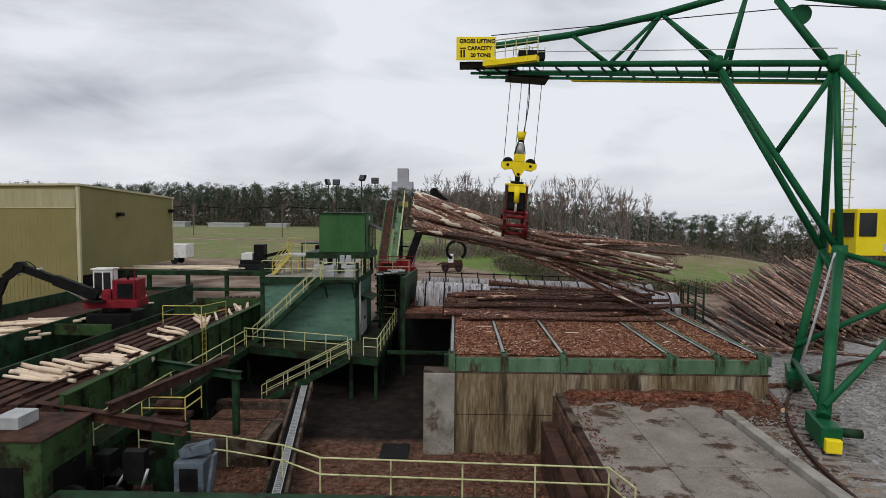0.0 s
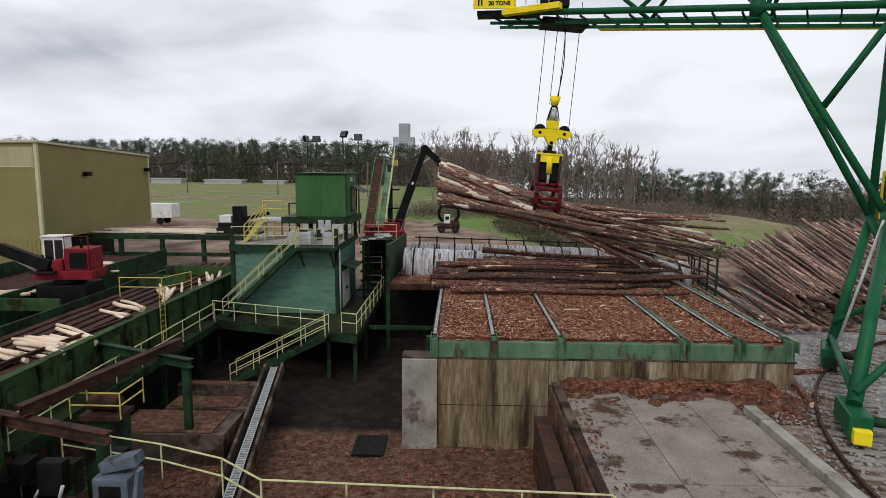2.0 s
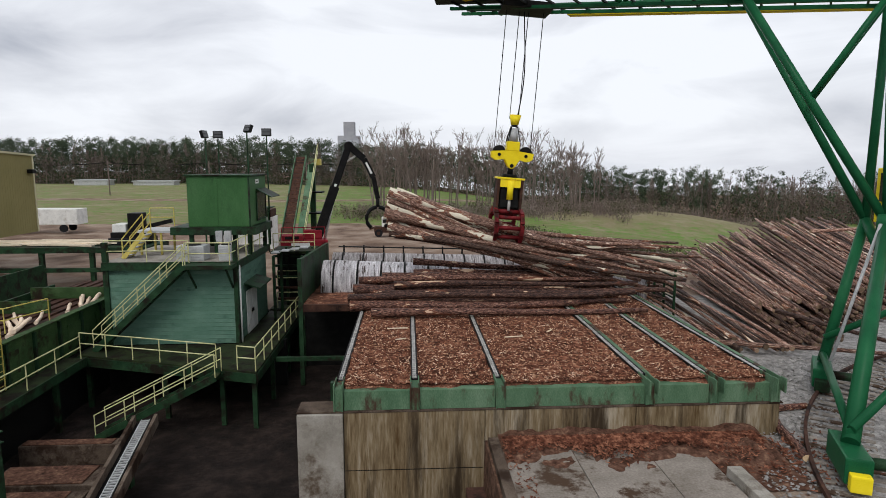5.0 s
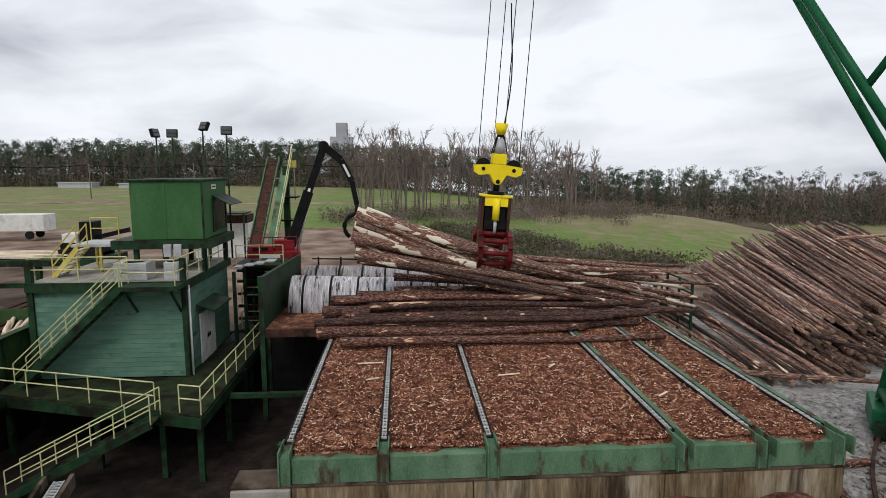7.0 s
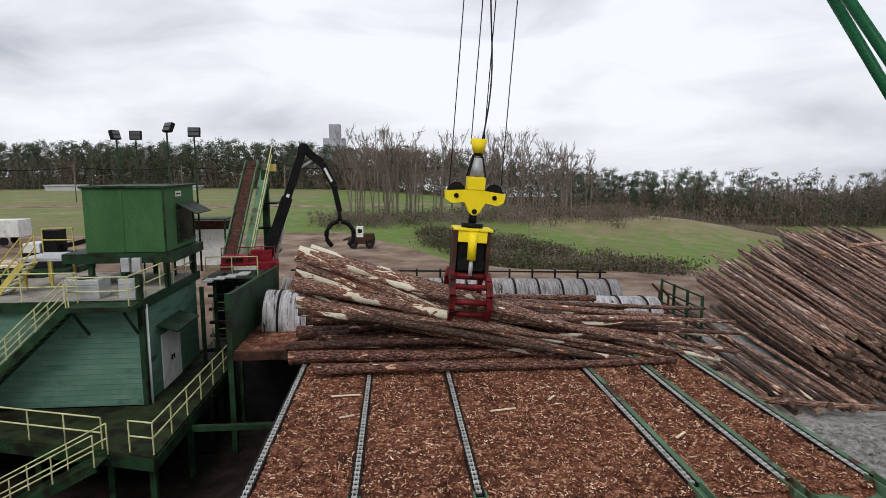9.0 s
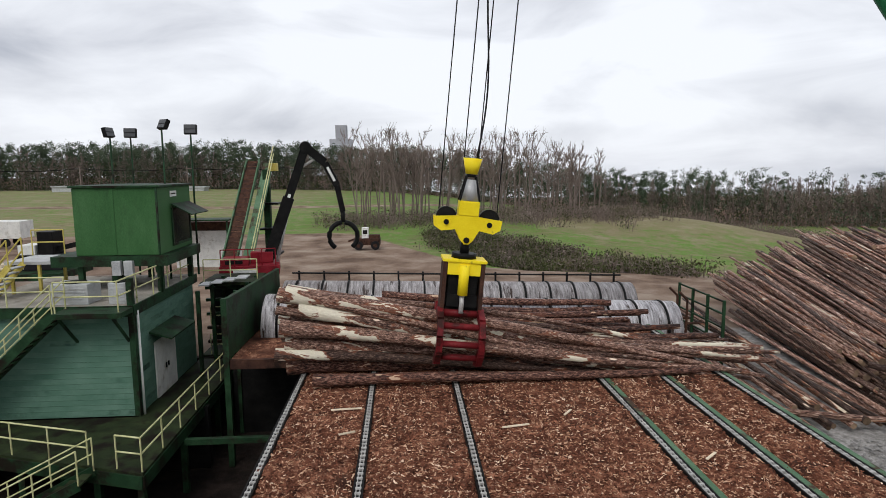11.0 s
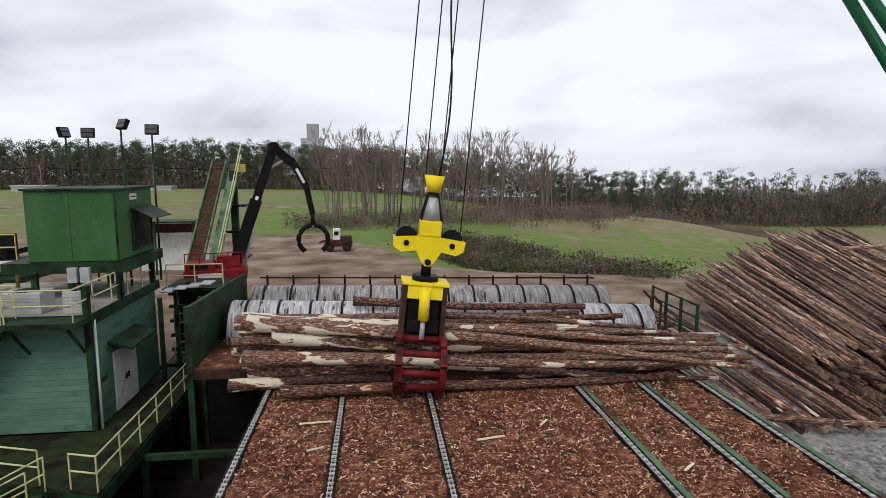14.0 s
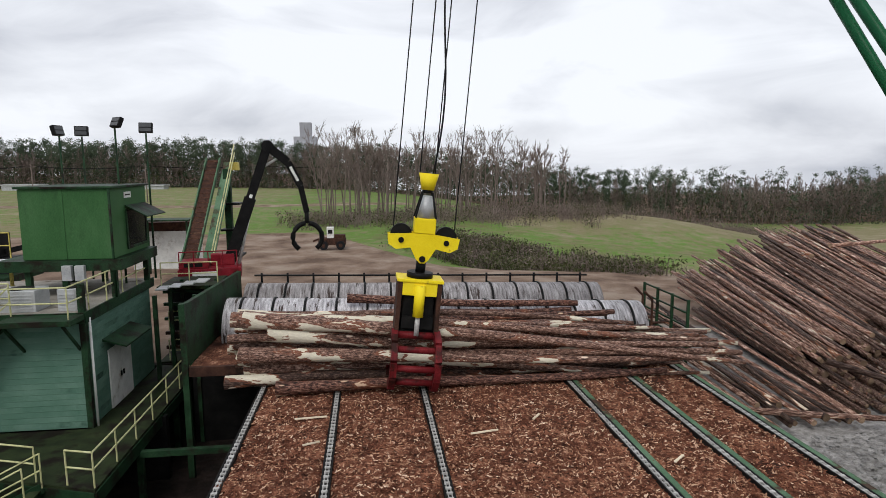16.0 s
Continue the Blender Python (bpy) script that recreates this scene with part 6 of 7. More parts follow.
def bare(x, y, z, h, k):
    root, top = np.array((x, y, z)), np.array((x + tr_rng.normal(0, 0.5), y, z + h))
    t, a = tr_rng.uniform(0.3, 0.97, k), tr_rng.uniform(0, 6.28, k)
    ln = h * 0.3 * (1.15 - t)
    b = root + (top - root) * t[:, None]
    e = b + np.stack((np.cos(a) * ln * 0.6, np.sin(a) * ln * 0.6, ln), 1)
    b2, e2, l2 = np.repeat(b, 5, 0), np.repeat(e, 5, 0), np.repeat(ln, 5)
    f = b2 + (e2 - b2) * tr_rng.uniform(0.2, 1, (len(b2), 1))
    g = f + np.stack((tr_rng.normal(0, 0.32, len(f)) * l2, tr_rng.normal(0, 0.32, len(f)) * l2, l2 * tr_rng.uniform(0.15, 0.6, len(f))), 1)
    return np.concatenate((spikes(root[None], top[None], 0.12), spikes(b, e, 0.075), spikes(f, g, 0.06)))


def wood_front(x):
    return 205 + 85 * (1 - float(smooth(-30, 30, np.array(x)))) - 40 * float(smooth(20, 130, np.array(x))) + 60 * float(smooth(130, 260, np.array(x)))


trees = []
for i in range(3300):
    x = tr_rng.uniform(-330, 300)
    d = tr_rng.random() ** 1.3 * 50
    y = wood_front(x) + d
    far = 1 + 0.4 * (1 - float(smooth(-30, 30, np.array(x))))
    z = float(land(np.array(x), np.array(y)))
    c = np.array((x, y, z)) + np.stack((tr_rng.normal(0, 2.0, 64), tr_rng.normal(0, 1.5, 64), 9.0 * far * tr_rng.random(64) ** 1.15), 1)
    trees.append((leaf_quads(c, tr_rng.uniform(0.09, 0.26, 64) * far), (0, 2, 1, 1)[tr_rng.integers(4)]))
    if tr_rng.random() < (0.62 if x < 105 else 0.13) * (0.55 if d < 10 else 1.3):
        h = (tr_rng.choice((9.5, 11.5, 12.5, 13.5)) + tr_rng.uniform(-0.8, 1.9) + d * 0.02) * far
        trees.append((pine(x, y, z, h, 11 if d < 25 else 7, far), 1))
        trees.append((spikes(np.array(((x, y, z),)), np.array(((x, y, z + h * 0.95),)), 0.16), 2))
    else:
        trees.append((bare(x, y, z, tr_rng.uniform(6, 13.5) * far, 8 if d > 14 else 13), 2))
woods = quad_mesh("far_woods", trees, [BRUSH, PINE, TWIG])
tagged(woods, "mixed edge of dark pines and bare winter trees", "woods", kind="stuff")


def bare_tree_mesh(seed, h):
    g = np.random.default_rng(seed)

    def limb(a, b, r, depth):
        d = b - a
        n = np.linalg.norm(d)
        tube_pts.append((a, b, r, r * 0.55))
        if depth == 0:
            return
        for _ in range(5 if depth > 1 else 8):
            t = g.uniform(0.35, 1.0)
            s = a + d * t
            dirn = d / n + g.normal(0, 0.42, 3) + np.array((0, 0, 0.25))
            dirn /= np.linalg.norm(dirn)
            limb(s, s + dirn * n * g.uniform(0.3, 0.5), r * 0.42, depth - 1)

    tube_pts = []
    limb(np.array((0.0, 0, 0)), np.array((g.normal(0, 0.5), g.normal(0, 0.5), h * 0.72)), 0.13, 3)
    bm1, bm2 = bmesh.new(), bmesh.new()
    for i, (a, b, r, r2) in enumerate(tube_pts):
        tube(bm1 if i == 0 else bm2, a, b, max(r, 0.026), max(r2, 0.016), seg=6 if i == 0 else 3, caps=False)
    return bm1, bm2


tree_kinds = []
for s, h in ((1, 13.5), (2, 12.0), (3, 14.5), (4, 11.0)):
    t_ = thing("bare_tree", "tall leafless winter tree with fine grey-brown twigs", "tree", (0, 0, 0), "bare trees at the field's edge")
    b1, b2 = bare_tree_mesh(s, h)
    part("trunk", b1, TWIG, t_)
    part("crown", b2, TWIG, t_)
    tree_kinds.append(t_)
gt = random.Random(3)
for i in range(90):
    x = -4 + 46 * (gt.random() ** 1.25)
    y = 116 + gt.uniform(0, 20) + 0.2 * x
    z = float(land(np.array(x), np.array(y))) - 0.1
    m = pose(x, y, z, 0, 0, gt.uniform(0, 360))
    if i < 4:
        tree_kinds[i].matrix_world = m
    else:
        copy_thing(tree_kinds[i % 4], m)
# brush along the ditch, scrub under the trees
scrub = []
for i in range(900):
    if i < 380:
        x = tr_rng.uniform(7, 30)
        y = 92 - 0.75 * (x - 7) + tr_rng.uniform(-8, 7)
        hh, wide, k = tr_rng.uniform(0.5, 1.7), 0.8, 90
    elif i < 620:
        x = tr_rng.uniform(-10, 50)
        y = 116 + tr_rng.normal(0, 5) + 0.2 * x
        hh, wide, k = tr_rng.uniform(0.8, 2.6), 1.0, 70
    else:
        x = tr_rng.uniform(25, 95)
        y = 140 + tr_rng.uniform(-8, 20)
        hh, wide, k = tr_rng.uniform(0.6, 2.2), 1.2, 60
    z = float(land(np.array(x), np.array(y)))
    c = np.array((x, y, z)) + np.stack((tr_rng.normal(0, wide, k), tr_rng.normal(0, wide, k), hh * tr_rng.random(k) ** 0.8), 1)
    scrub.append((leaf_quads(c, tr_rng.uniform(0.05, 0.15, k), 0.55), 0 if tr_rng.random() < (0.8 if i < 380 else 0.4) else 1))
    a = np.array((x, y, z)) + np.stack((tr_rng.normal(0, wide, 12), tr_rng.normal(0, wide, 12), np.zeros(12)), 1)
    scrub.append((spikes(a, a + np.stack((tr_rng.normal(0, 0.4, 12), tr_rng.normal(0, 0.4, 12), hh * tr_rng.uniform(0.6, 1.3, 12)), 1), 0.03), 1))
brush = quad_mesh("brush", scrub, [BRUSH, TWIG])
tagged(brush, "dull olive and brown scrub along the ditch", "brush", kind="stuff")

# ---- circular crane track ----
PIV = Vector((32.5, 16.8, 0.5))
track = thing("crane_track", "curved steel crane rail on timber sleepers in gravel", "rail track", (PIV.x, PIV.y, 0.45))
arc = [math.radians(a) for a in np.linspace(95, 205, 111)]
for r in (20.75,):
    bm = bmesh.new()
    for a, b in zip(arc, arc[1:]):
        bar(bm, (r * math.cos(a), r * math.sin(a), 0.17), (r * math.cos(b), r * math.sin(b), 0.17), 0.1, 0.14)
    part("rail", bm, RUST, track, "dark worn steel rail")
sl = bmesh.new()
box(sl, -0.1, 2.0, -0.12, 0.12, 0.0, 0.06, 0.015)
bmesh.ops.recalc_face_normals(sl, faces=sl.faces[:])
sleeper_me = bpy.data.meshes.new("sleeper")
sl.to_mesh(sleeper_me)
sl.free()
sleeper_me.materials.append(SLAB)
for k in range(64):
    a = math.radians(96 + k * 1.7)
    s = new("sleeper", sleeper_me)
    s.parent = track
    s.matrix_basis = Matrix.Rotation(a, 4, "Z") @ Matrix.Translation((18.9, 0, 0)) 
tagged(chip_scatter("loose_gravel", [(rng.uniform(12, 24), rng.uniform(18, 36), 0.5) for _ in range(9000)], GRAVEL_LOOSE, (0.04, 0.12), None, 0.6), "loose pale gravel stones on the yard", "gravel", kind="stuff")

# ---- portal crane, turning about the middle of its track ----
crane = thing("portal_crane", "tall green tubular portal crane with a yellow capacity sign", "crane", PIV)


def L(p):
    return Vector(p) - PIV


def tubes(name, pairs, r, mat=GREEN_CRANE, lab="", seg=12):
    for a, b in pairs:
        part(name, tube(bmesh.new(), L(a), L(b), r, seg=seg), mat, crane, lab)


BD = Vector((-18.3, 9.0, 0)).normalized()
BN = Vector((BD.y, -BD.x, 0)) * -1
N2, S0 = Vector((18.3, 31.0, 16.2)), Vector((0.6, 39.7, 18.2))
G = Vector((18.4, 30.2, 7.1))
APEX = Vector((15.0, 33.3, 20.9))
off = BN * 1.3
if off.y > 0:
    off = -off
N1 = N2.lerp(S0, 0.27)
for s in (0.0, 2.0):
    o = off * -s
    tubes("lower_chord", [(N2 + o, S0 + o)], 0.17)
    low = G + (o * 0.5 + Vector((-0.5, 0.32, 0)) if s else o)
    tubes("main_leg", [(N1 + o * 0.7, low)], 0.17)
    tubes("rear_leg", [(N2 + o * 0.6, low)], 0.17)
    tubes("knee", [(low, G + Vector((-0.2, 0.1, -0.9)))], 0.19)
mids = [S0 + Vector((1.2, -0.6, 0.9)), N2.lerp(S0, 0.68) + Vector((0, 0, 2.0)) - off, N2.lerp(S0, 0.42) + Vector((0, 0, 3.0)) - off, APEX - off]
tubes("top_chord", list(zip(mids, mids[1:])) + [(APEX - off, Vector((30.5, 20.5, 13.5)))], 0.2)
for t1, k in ((0.8, 0), (0.55, 1), (0.55, 2), (0.25, 2), (0.25, 3)):
    if k:
        for s in (0, 2):
            tubes("web", [(N2.lerp(S0, t1) + off * -s, mids[k])], 0.11)
tubes("end_post", [(N2 - off, Vector((16.1, 32.4, 20.1)) - off)], 0.2)
tubes("leg_brace", [(N1.lerp(G, 0.5), N2 + Vector((0, 0, -0.3)))], 0.13)
tubes("leg_brace", [(N1.lerp(G, 0.5) + off * -0.8, N2 + off * -1.2 + Vector((0, 0, -0.3)))], 0.13)
F1, F2 = Vector((13.55, 22.9, 1.5)), Vector((16.6, 30.4, 1.5))
tubes("foot_leg", [(G, F1)], 0.24)
tubes("foot_leg", [(G + off * -1 + Vector((-0.5, 0.32, 0)), F2)], 0.2)
tubes("foot_tie", [(F1 + Vector((0, 0, 0.3)), F2 + Vector((0, 0, 0.3)))], 0.13)
tubes("side_brace", [(F1 + Vector((0, 0, 0.4)), Vector((19.5, 26.5, 5.0))), (G, Vector((22.5, 27.0, 5.6))), (F2 + Vector((0, 0, 1.0)), Vector((21, 29, 5.3)))], 0.13)
tubes("drop_pipe", [(G + Vector((-0.4, -0.3, 0)), F2 + Vector((-0.5, -1.5, 0.5)))], 0.06, GALV)
tubes("rear_girder", [(N2, Vector((25.4, 22.3, 1.0))), (Vector((22.5, 27, 5.6)), Vector((31, 18, 13)))], 0.22)
tubes("centre_mast", [(Vector((31.5, 17.5, 0.5)), Vector((31.5, 17.5, 15.0)))], 0.6)
for nm, p in (("collar", N1), ("collar", N2), ("collar", G)):
    part(nm, tube(bmesh.new(), L(p) - Vector((0, 0, 0.35)), L(p) + Vector((0, 0, 0.35)), 0.34, seg=14), GREEN_CRANE, crane)
wh = Vector((16.1, 32.4, 20.1)).lerp(N2, 0.35) + Vector((0.2, 0, 0.4)) - off
part("sheave", tube(bmesh.new(), L(wh) - BN * 0.1, L(wh) + BN * 0.1, 0.5, seg=18), GREEN_CRANE, crane)
for a, b in ((S0 + Vector((1.5, -0.6, 1.6)), wh + Vector((0, 0, 0.4))), (wh + Vector((0, 0, 0.5)), Vector((31, 19, 14)))):
    part("stay_rope", tube(bmesh.new(), L(a), L(b), 0.03, seg=5), BLACK, crane)
# trolley runway, catwalk and handrail under the chords
for k in range(15):
    c = N2.lerp(S0, (k + 0.5) / 15) + off * -1
    part("cross_tie", bar(bmesh.new(), L(c) + off * 1.3 - Vector((0, 0, 0.3)), L(c) - off * 1.3 - Vector((0, 0, 0.3)), 0.08, 0.1), BLACK, crane)
for s in (0.5, 1.5):
    part("runway_beam", bar(bmesh.new(), L(N2 + off * -s) - Vector((0, 0, 0.5)), L(S0 + off * -s) - Vector((0, 0, 0.42)), 0.14, 0.16), GREEN_CRANE, crane)
part("catwalk", bar(bmesh.new(), L(N2 + off * -2.3) - Vector((0, 0, 0.38)), L(N2.lerp(S0, 0.7) + off * -2.3) - Vector((0, 0, 0.38)), 0.5, 0.1), YELLOW_NEW, crane, "yellow catwalk edge")
part("hand_rope", tube(bmesh.new(), L(N2 + off * 0.4) + Vector((0, 0, 0.6)), L(N2.lerp(S0, 0.75) + off * 0.4) + Vector((0, 0, 0.6)), 0.025, seg=5), GALV, crane)
# end platform and sign
e0, e1 = S0 + off * 0.5 - BD * 4.9, S0 + off * 0.5 - BD * 1.5
part("end_platform", bar(bmesh.new(), L(e0) - Vector((0, 0, 0.3)), L(e1) - Vector((0, 0, 0.3)), 0.5, 0.32), YELLOW_NEW, crane, "yellow end platform beam")
for k in (0.35, 0.7, 1.05):
    part("platform_rail", tube(bmesh.new(), L(e0) + Vector((0, 0, k)), L(e1) + Vector((0, 0, k)), 0.03, seg=6), RAIL_PAINT, crane)
for k in range(6):
    c = L(e0.lerp(e1, k / 5))
    part("platform_post", tube(bmesh.new(), c, c + Vector((0, 0, 1.05)), 0.03, seg=6), RAIL_PAINT, crane)
part("end_machine", box(bmesh.new(), -0.2, 1.4, -0.4, 0.4, -0.1, 0.45, 0.05), BLACK, crane).matrix_basis = Matrix.Translation(L(e0.lerp(e1, 0.4)) - off * 0.7)
SIGN_C = Vector((1.15, 38.2, 18.75))
SM = Matrix.Translation(L(SIGN_C))
sign = part("capacity_sign", box(bmesh.new(), -1.2, 1.2, -0.05, 0.05, -0.66, 0.72, 0.02), YELLOW_NEW, crane, "yellow capacity sign with dark lettering")
sign.matrix_basis = SM
part("sign_base", box(bmesh.new(), -1.0, 2.6, 0.3, 1.5, -0.9, -0.68, 0.02), BLACK, sign)


def words(text, size, x, z, parent):
    c = bpy.data.curves.new("lettering", "FONT")
    c.body, c.size, c.align_x, c.extrude, c.offset = text, size, "CENTER", 0.006, 0.012
    tmp = bpy.data.objects.new("tmp", c)
    scene.collection.objects.link(tmp)
    dg = bpy.context.evaluated_depsgraph_get()
    me = bpy.data.meshes.new_from_object(tmp.evaluated_get(dg))
    bpy.data.objects.remove(tmp)
    me.materials.clear()
    me.materials.append(SIGN_INK)
    ob = new("lettering", me)
    ob.parent = parent
    ob.matrix_basis = pose(x, -0.062, z, 90, 0, 0)
    return ob


words("GROSS LIFTING", 0.31, 0.06, 0.36, sign)
words("CAPACITY", 0.31, 0.2, -0.06, sign)
words("20 TONS", 0.31, 0.26, -0.48, sign)
for x in (-0.95, -0.78):
    part("logo_bar", box(bmesh.new(), x, x + 0.1, -0.064, -0.052, -0.5, -0.05), SIGN_INK, sign)
part("logo_bar", box(bmesh.new(), -1.0, -0.62, -0.064, -0.052, 0.0, 0.07), SIGN_INK, sign)
# bogies
for F in (F1, F2):
    b = part("bogie", box(bmesh.new(), -0.34, 0.34, -1.0, 1.0, 0.2, 0.95, 0.06), GREEN_CRANE, crane)
    b.matrix_basis = Matrix.Translation(L((F.x, F.y, 0.5))) @ pose(0, 0, 0, 0, 0, -25 if F is F2 else -15)
    for k in (-0.7, 0.7):
        part("wheel", tube(bmesh.new(), (-0.15, k, 0.2), (0.15, k, 0.2), 0.28, seg=16), BLACK, b)
    part("head_cover", box(bmesh.new(), -0.26, 0.26, -1.3, -1.003, 0.12, 0.6, 0.05), YELLOW_NEW if F is F1 else GREEN_DARK, b, "yellow end cover")
    part("motor", tube(bmesh.new(), (0.36, -0.3, 0.6), (1.15, -0.3, 0.6), 0.17, seg=12), GREEN_DARK, b)
# operator cab and caged ladder
oc = part("operator_cab", box(bmesh.new(), 0, 2.4, 0, 2.2, 0, 2.3, 0.05), YELLOW_NEW, crane, "bright yellow operator cab")
oc.matrix_basis = Matrix.Translation(L((19.6, 30.9, 6.9)))
part("window", box(bmesh.new(), 0.12, 0.95, -0.03, -0.002, 0.95, 2.1), GLASS_DARK, oc, "dark cab window")
part("window", box(bmesh.new(), -0.03, -0.002, 0.2, 1.9, 0.9, 2.1), GLASS_DARK, oc, "dark cab window")
part("vent", box(bmesh.new(), 1.35, 1.75, -0.04, -0.002, 0.2, 0.6), WHITE, oc)
lx, ly = 20.2, 32.9
for k in (-0.25, 0.25):
    part("ladder_rail", tube(bmesh.new(), L((lx + k, ly, 9.2)), L((lx + k, ly, 17.3)), 0.035, seg=6), RAIL_PAINT, crane)
for k in range(20):
    part("rung", tube(bmesh.new(), L((lx - 0.25, ly, 9.4 + k * 0.4)), L((lx + 0.25, ly, 9.4 + k * 0.4)), 0.02, seg=5), RAIL_PAINT, crane)
for k in range(9):
    bm = bmesh.new()
    pts = [Vector((lx + 0.38 * math.cos(a), ly - 0.38 * math.sin(a), 9.8 + k * 0.9)) for a in np.linspace(0, math.pi, 7)]
    for a, b in zip(pts, pts[1:]):
        tube(bm, L(a), L(b), 0.02, seg=5)
    part("cage_hoop", bm, RAIL_PAINT, crane)

# ---- trolley and hoist ropes from above ----
ROPES = ((-0.98, 0.0), (-0.28, 0.1), (0.2, 0.1), (0.98, 0.0))
trolley = thing("hoist_trolley", "dark hoist trolley with hanging wire ropes under the boom", "trolley")
part("carriage", box(bmesh.new(), -1.3, 1.3, -1.0, 1.0, -0.25, 0.1, 0.04), BLACK, trolley)
for x, y in ROPES:
    part("rope", tube(bmesh.new(), (x, y, -0.2), (x, y, -4.6), 0.02, seg=5), RUBBER, trolley, "thin dark wire rope")

# ---- grapple ----
grapple = thing("log_grapple", "yellow and red hydraulic log grapple hanging on wire ropes", "grapple")
for i, (x, y) in enumerate(ROPES):
    z0 = -1.75 if abs(x) > 0.5 else (-0.2 if i == 1 else -0.1)
    part("rope", tube(bmesh.new(), (x, y, z0), (x, y, 5.4), 0.02, seg=5), RUBBER, grapple, "thin dark wire rope")
pp = [Vector((0.12 + 0.16 * math.sin(k * 0.35), 0.05, -0.1 + k * 0.46)) for k in range(13)]
part("power_cable", pipe(bmesh.new(), pp, 0.03), RUBBER, grapple, "slack black power cable")
part("cup", tube(bmesh.new(), (0, 0, -0.52), (0, 0, 0.0), 0.2, 0.32, seg=20), YELLOW_NEW, grapple, "flared yellow cup")
part("neck", tube(bmesh.new(), (0, 0, -0.62), (0, 0, -0.525), 0.17, seg=16), BLACK, grapple)
for a in range(4):
    c, s = math.cos(a * math.pi / 2 + 0.78), math.sin(a * math.pi / 2 + 0.78)
    part("cage_bar", tube(bmesh.new(), (0.22 * c, 0.22 * s, -0.6), (0.46 * c, 0.46 * s, -1.4), 0.03, seg=6), BLACK, grapple)
part("cone", tube(bmesh.new(), (0, 0, -1.4), (0, 0, -0.7), 0.3, 0.17, seg=18), GALV, grapple, "grey cable drum cone")
part("block_head", box(bmesh.new(), -0.34, 0.34, -0.3, 0.3, -1.9, -1.405, 0.04), YELLOW_NEW, grapple)
bm = bmesh.new()
outline = [(-1.14, -1.98), (-1.1, -2.3), (-0.86, -2.44), (-0.4, -2.36), (-0.2, -2.72), (-0.08, -2.84), (0.08, -2.84), (0.2, -2.72), (0.4, -2.36), (0.86, -2.44), (1.1, -2.3), (1.14, -1.98), (0.34, -1.9), (-0.34, -1.9)]
for y in (-0.28, 0.2):
    f = [bm.verts.new((x, y, z)) for x, z in outline]
    b = [bm.verts.new((x, y + 0.08, z)) for x, z in outline]
    bm.faces.new(f)
    bm.faces.new(b[::-1])
    for i in range(len(f)):
        bm.faces.new((f[i], b[i], b[(i + 1) % len(f)], f[(i + 1) % len(f)]))
part("sheave_beam", bm, YELLOW_NEW, grapple, "yellow cross beam plates")
for x in (-0.72, 0.72):
    part("sheave", tube(bmesh.new(), (x, -0.12, -1.98), (x, 0.12, -1.98), 0.34, seg=24), BLACK, grapple, "black rope sheave")
    part("sheave_pin", tube(bmesh.new(), (x, -0.32, -2.14), (x, 0.32, -2.14), 0.09, seg=12), BLACK, grapple)
part("pin", tube(bmesh.new(), (0, -0.34, -2.7), (0, 0.34, -2.7), 0.1, seg=12), BLACK, grapple)
part("swivel", tube(bmesh.new(), (0, 0, -3.15), (0, 0, -2.8), 0.16, seg=14), BLACK, grapple)
part("slew_ring", tube(bmesh.new(), (0, 0, -3.32), (0, 0, -3.15), 0.42, seg=22), BLACK, grapple)
part("top_plate", box(bmesh.new(), -0.74, 0.74, -0.55, 0.55, -3.42, -3.322, 0.02), YELLOW_NEW, grapple)
for x in (-0.7, 0.56):
    part("side_plate", box(bmesh.new(), x, x + 0.14, -0.5, 0.5, -5.1, -3.424, 0.02), RUST, grapple, "oil-stained dark side plate")
part("front_plate", box(bmesh.new(), -0.55, 0.55, -0.5, -0.42, -3.85, -3.424, 0.02), YELLOW_NEW, grapple)
part("inner_block", box(bmesh.new(), -0.5, 0.5, -0.35, 0.4, -5.0, -3.5, 0.05), BLACK, grapple)
part("ram", tube(bmesh.new(), (0, -0.56, -4.5), (0, -0.52, -3.5), 0.17, seg=14), YELLOW_NEW, grapple, "yellow hydraulic ram")
part("ram_rod", tube(bmesh.new(), (0, -0.6, -5.1), (0, -0.56, -4.5), 0.08, seg=10), STEEL, grapple)
for x in (-0.3, 0.3):
    part("window_plate", box(bmesh.new(), x - 0.2, x + 0.2, -0.52, -0.502, -4.9, -4.5), BLACK, grapple)
part("hinge_bar", tube(bmesh.new(), (-0.78, -0.3, -5.1), (0.78, -0.3, -5.1), 0.13, seg=12), BLACK, grapple)
for sgn in (-1, 1):
    jaw = part("jaw", tube(bmesh.new(), (-0.72, sgn * 0.4, -5.15), (0.72, sgn * 0.4, -5.15), 0.13, seg=10), RED_JAW, grapple, "red curved jaw")
    arcp = [(0.38, -5.1), (1.05, -5.3), (1.38, -5.75), (1.34, -6.2), (1.0, -6.6), (0.5, -6.75)]
    for x in (-0.68, 0.68):
        bm = bmesh.new()
        for (a, za), (b, zb) in zip(arcp, arcp[1:]):
            bar(bm, (x, sgn * a, za), (x, sgn * b, zb), 0.2, 0.3)
        part("tine", bm, RED_JAW, jaw)
    for y, z in ((1.12, -5.42), (1.38, -5.95), (1.12, -6.45)):
        part("cross_bar", tube(bmesh.new(), (-0.66, sgn * y, z), (0.66, sgn * y, z), 0.11, seg=8), RED_JAW, jaw)

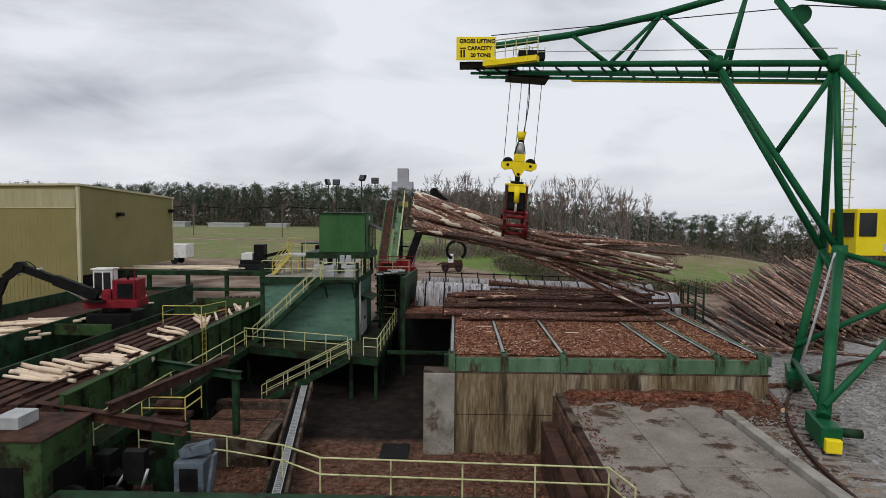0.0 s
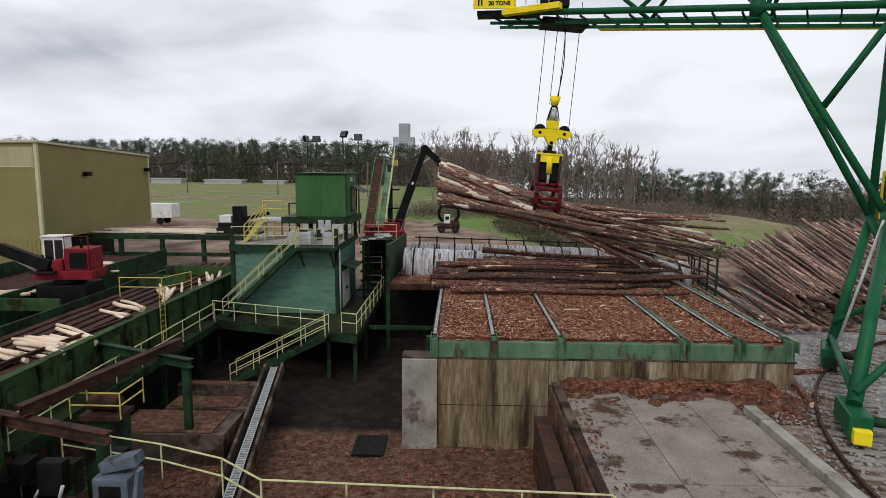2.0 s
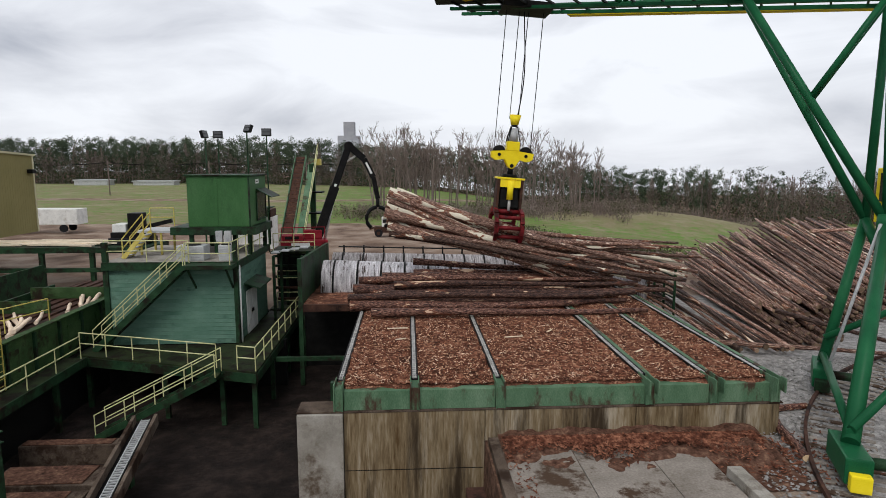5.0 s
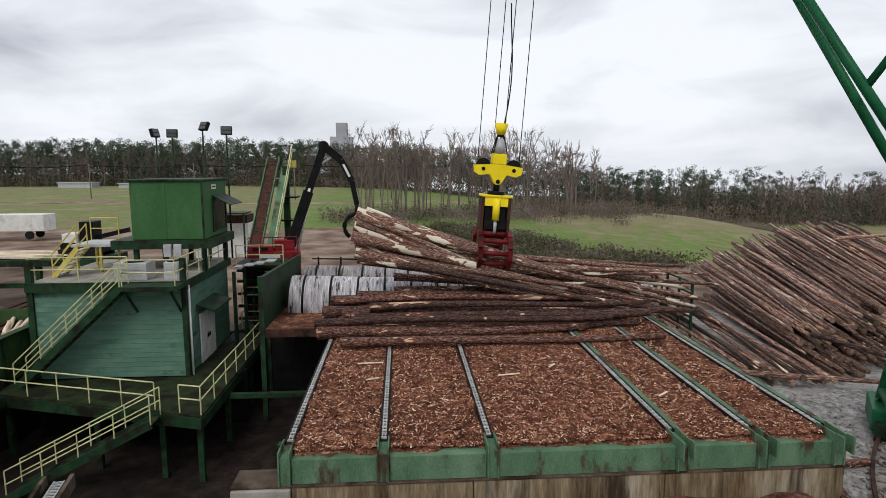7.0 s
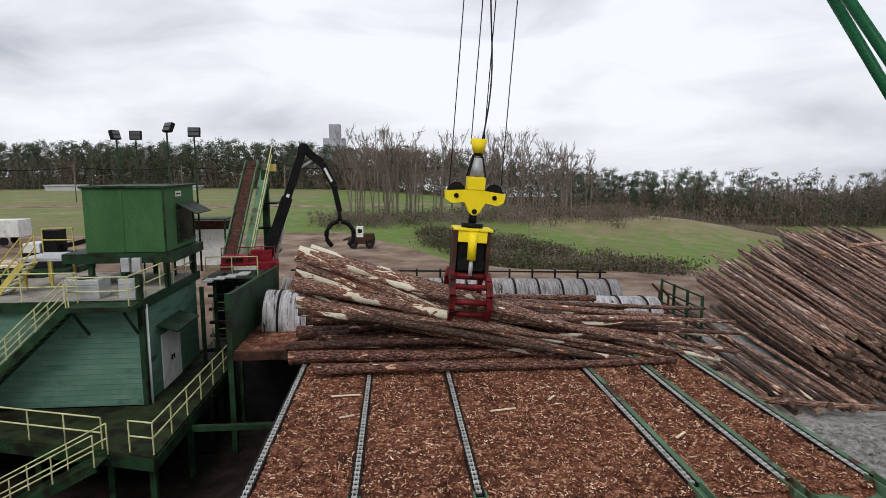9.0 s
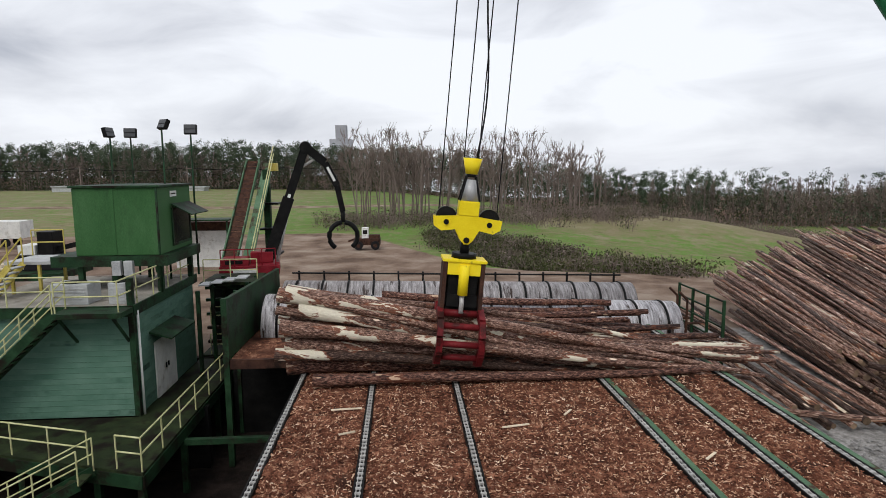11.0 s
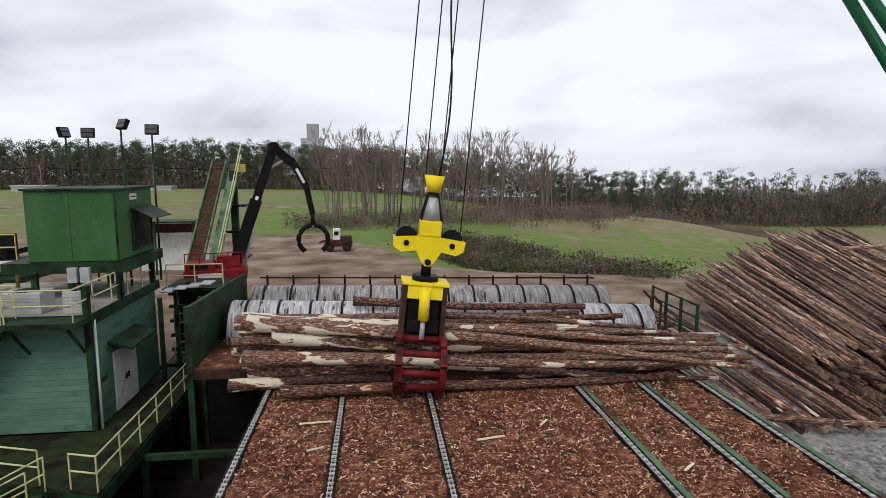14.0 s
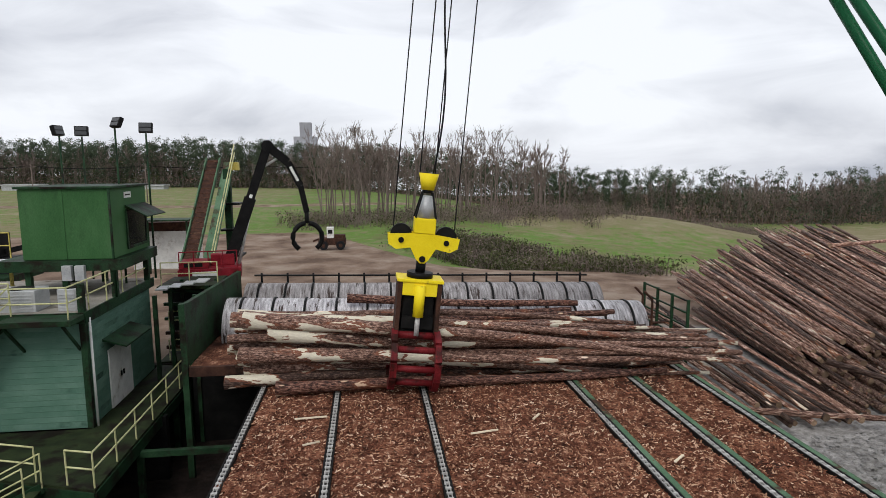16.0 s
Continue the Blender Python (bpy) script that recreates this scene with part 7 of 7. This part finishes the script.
# ---- the carried bundle ----
BUNDLE = []
gb = random.Random(17)
slots = [(k, row) for row, n in enumerate((8, 8, 7, 7, 5)) for k in range(n)]
for i, (k, row) in enumerate(slots):
    ln, r0 = gb.uniform(13.2, 18.4), gb.choice((0.14, 0.17, 0.2, 0.24, 0.27))
    me = log_mesh("bundle_log", ln, r0, gb.uniform(0.065, 0.105), 500 + i, BARK_TORN, 12, 11, bend=0.22)
    ob = tagged(new("log", me), "tree-length pine log with torn bark, held in the grapple", "log", "logs in the grapple")
    a = row / 4
    hang_l = Vector((-6.1 + gb.uniform(-0.45, 0.45), -0.85 + 0.24 * k + gb.uniform(-0.1, 0.1), -0.2 + 0.55 * row + gb.uniform(-0.15, 0.15)))
    fall = -1.1 - 4.7 * min(1, max(0, 0.1 + 0.55 * a + gb.uniform(-0.3, 0.5)))
    hang_r = Vector((9.5, hang_l.y * 1.6 + gb.uniform(-0.9, 0.9), fall))
    rest_l = Vector((-5.75 + gb.uniform(-0.5, 1.0), 0.45 + 0.29 * k + gb.choice((0.0, 0.22, 0.35)) * (row > 0) + gb.uniform(-0.06, 0.06), -0.72 + 0.47 * row + gb.uniform(-0.06, 0.2)))
    rest_r = Vector((9.4, rest_l.y * 1.3 - 0.7 + gb.uniform(-1.2, 1.2), -0.98 + 0.24 * row + gb.uniform(-0.1, 0.45)))
    BUNDLE.append((ob, hang_l, hang_r, rest_l, rest_r, gb.uniform(0, 6)))

# seconds and the place of the grapple's cup
CUP = [(0, 4.15, 40.0, 14.01), (0.5, 4.77, 40.3, 13.89), (1, 5.46, 40.7, 13.75), (1.5, 5.97, 41.0, 13.53), (2, 6.43, 41.3, 13.37), (2.5, 6.97, 41.6, 13.11), (3, 7.43, 41.9, 12.82), (3.5, 7.76, 42.1, 12.51),
       (4, 7.89, 42.4, 12.3), (5.2, 7.9, 42.8, 11.9), (6.5, 7.7, 43.0, 11.52), (7, 7.55, 42.8, 11.32), (7.5, 7.19, 42.1, 11.16), (8, 6.93, 41.2, 10.96), (8.5, 6.65, 40.4, 10.75), (9, 6.46, 39.6, 10.54),
       (10.2, 6.0, 38.5, 9.98), (11.5, 5.57, 38.0, 9.54), (12, 5.41, 37.8, 9.37), (12.5, 5.33, 37.7, 9.29), (13, 5.38, 37.65, 9.28), (14, 5.32, 37.6, 9.27), (15, 5.28, 37.6, 9.25), (16, 5.34, 37.6, 9.26)]
TURN = [(0, 0), (1, -2.0), (2, -4.0), (3, -5.8), (4, -7.2), (5.2, -8.3), (6.5, -9.0), (8, -9.0), (16, -9.0)]


def settle(t):
    k = min(1.0, max(0.0, (t - 8.3) / (12.9 - 8.3)))
    return k * k * (3 - 2 * k)


def lean(t):
    return 4.5 + 1.4 * min(1.0, max(0.0, (t - 8.5) / 3.5))


def motions():
    walk(crane, [(t, Matrix.Translation(PIV) @ Matrix.Rotation(radians(a), 4, "Z")) for t, a in TURN])
    walk(grapple, [(t, pose(x, y, z, 0, lean(t), 0)) for t, x, y, z in CUP])
    walk(trolley, [(t, pose(x + (17.5 - z) * math.tan(radians(lean(t))), y, 17.5, 0, lean(t), 0)) for t, x, y, z in CUP])
    for ob, hl, hr, rl, rr, spin in BUNDLE:
        rows = []
        for t, x, y, z in CUP:
            k = settle(t)
            c = Vector((x - 0.47, y, z - 6.05))
            rows.append((t, along(c + hl.lerp(rl, k), c + hr.lerp(rr, k), spin)))
        walk(ob, rows)


motions()
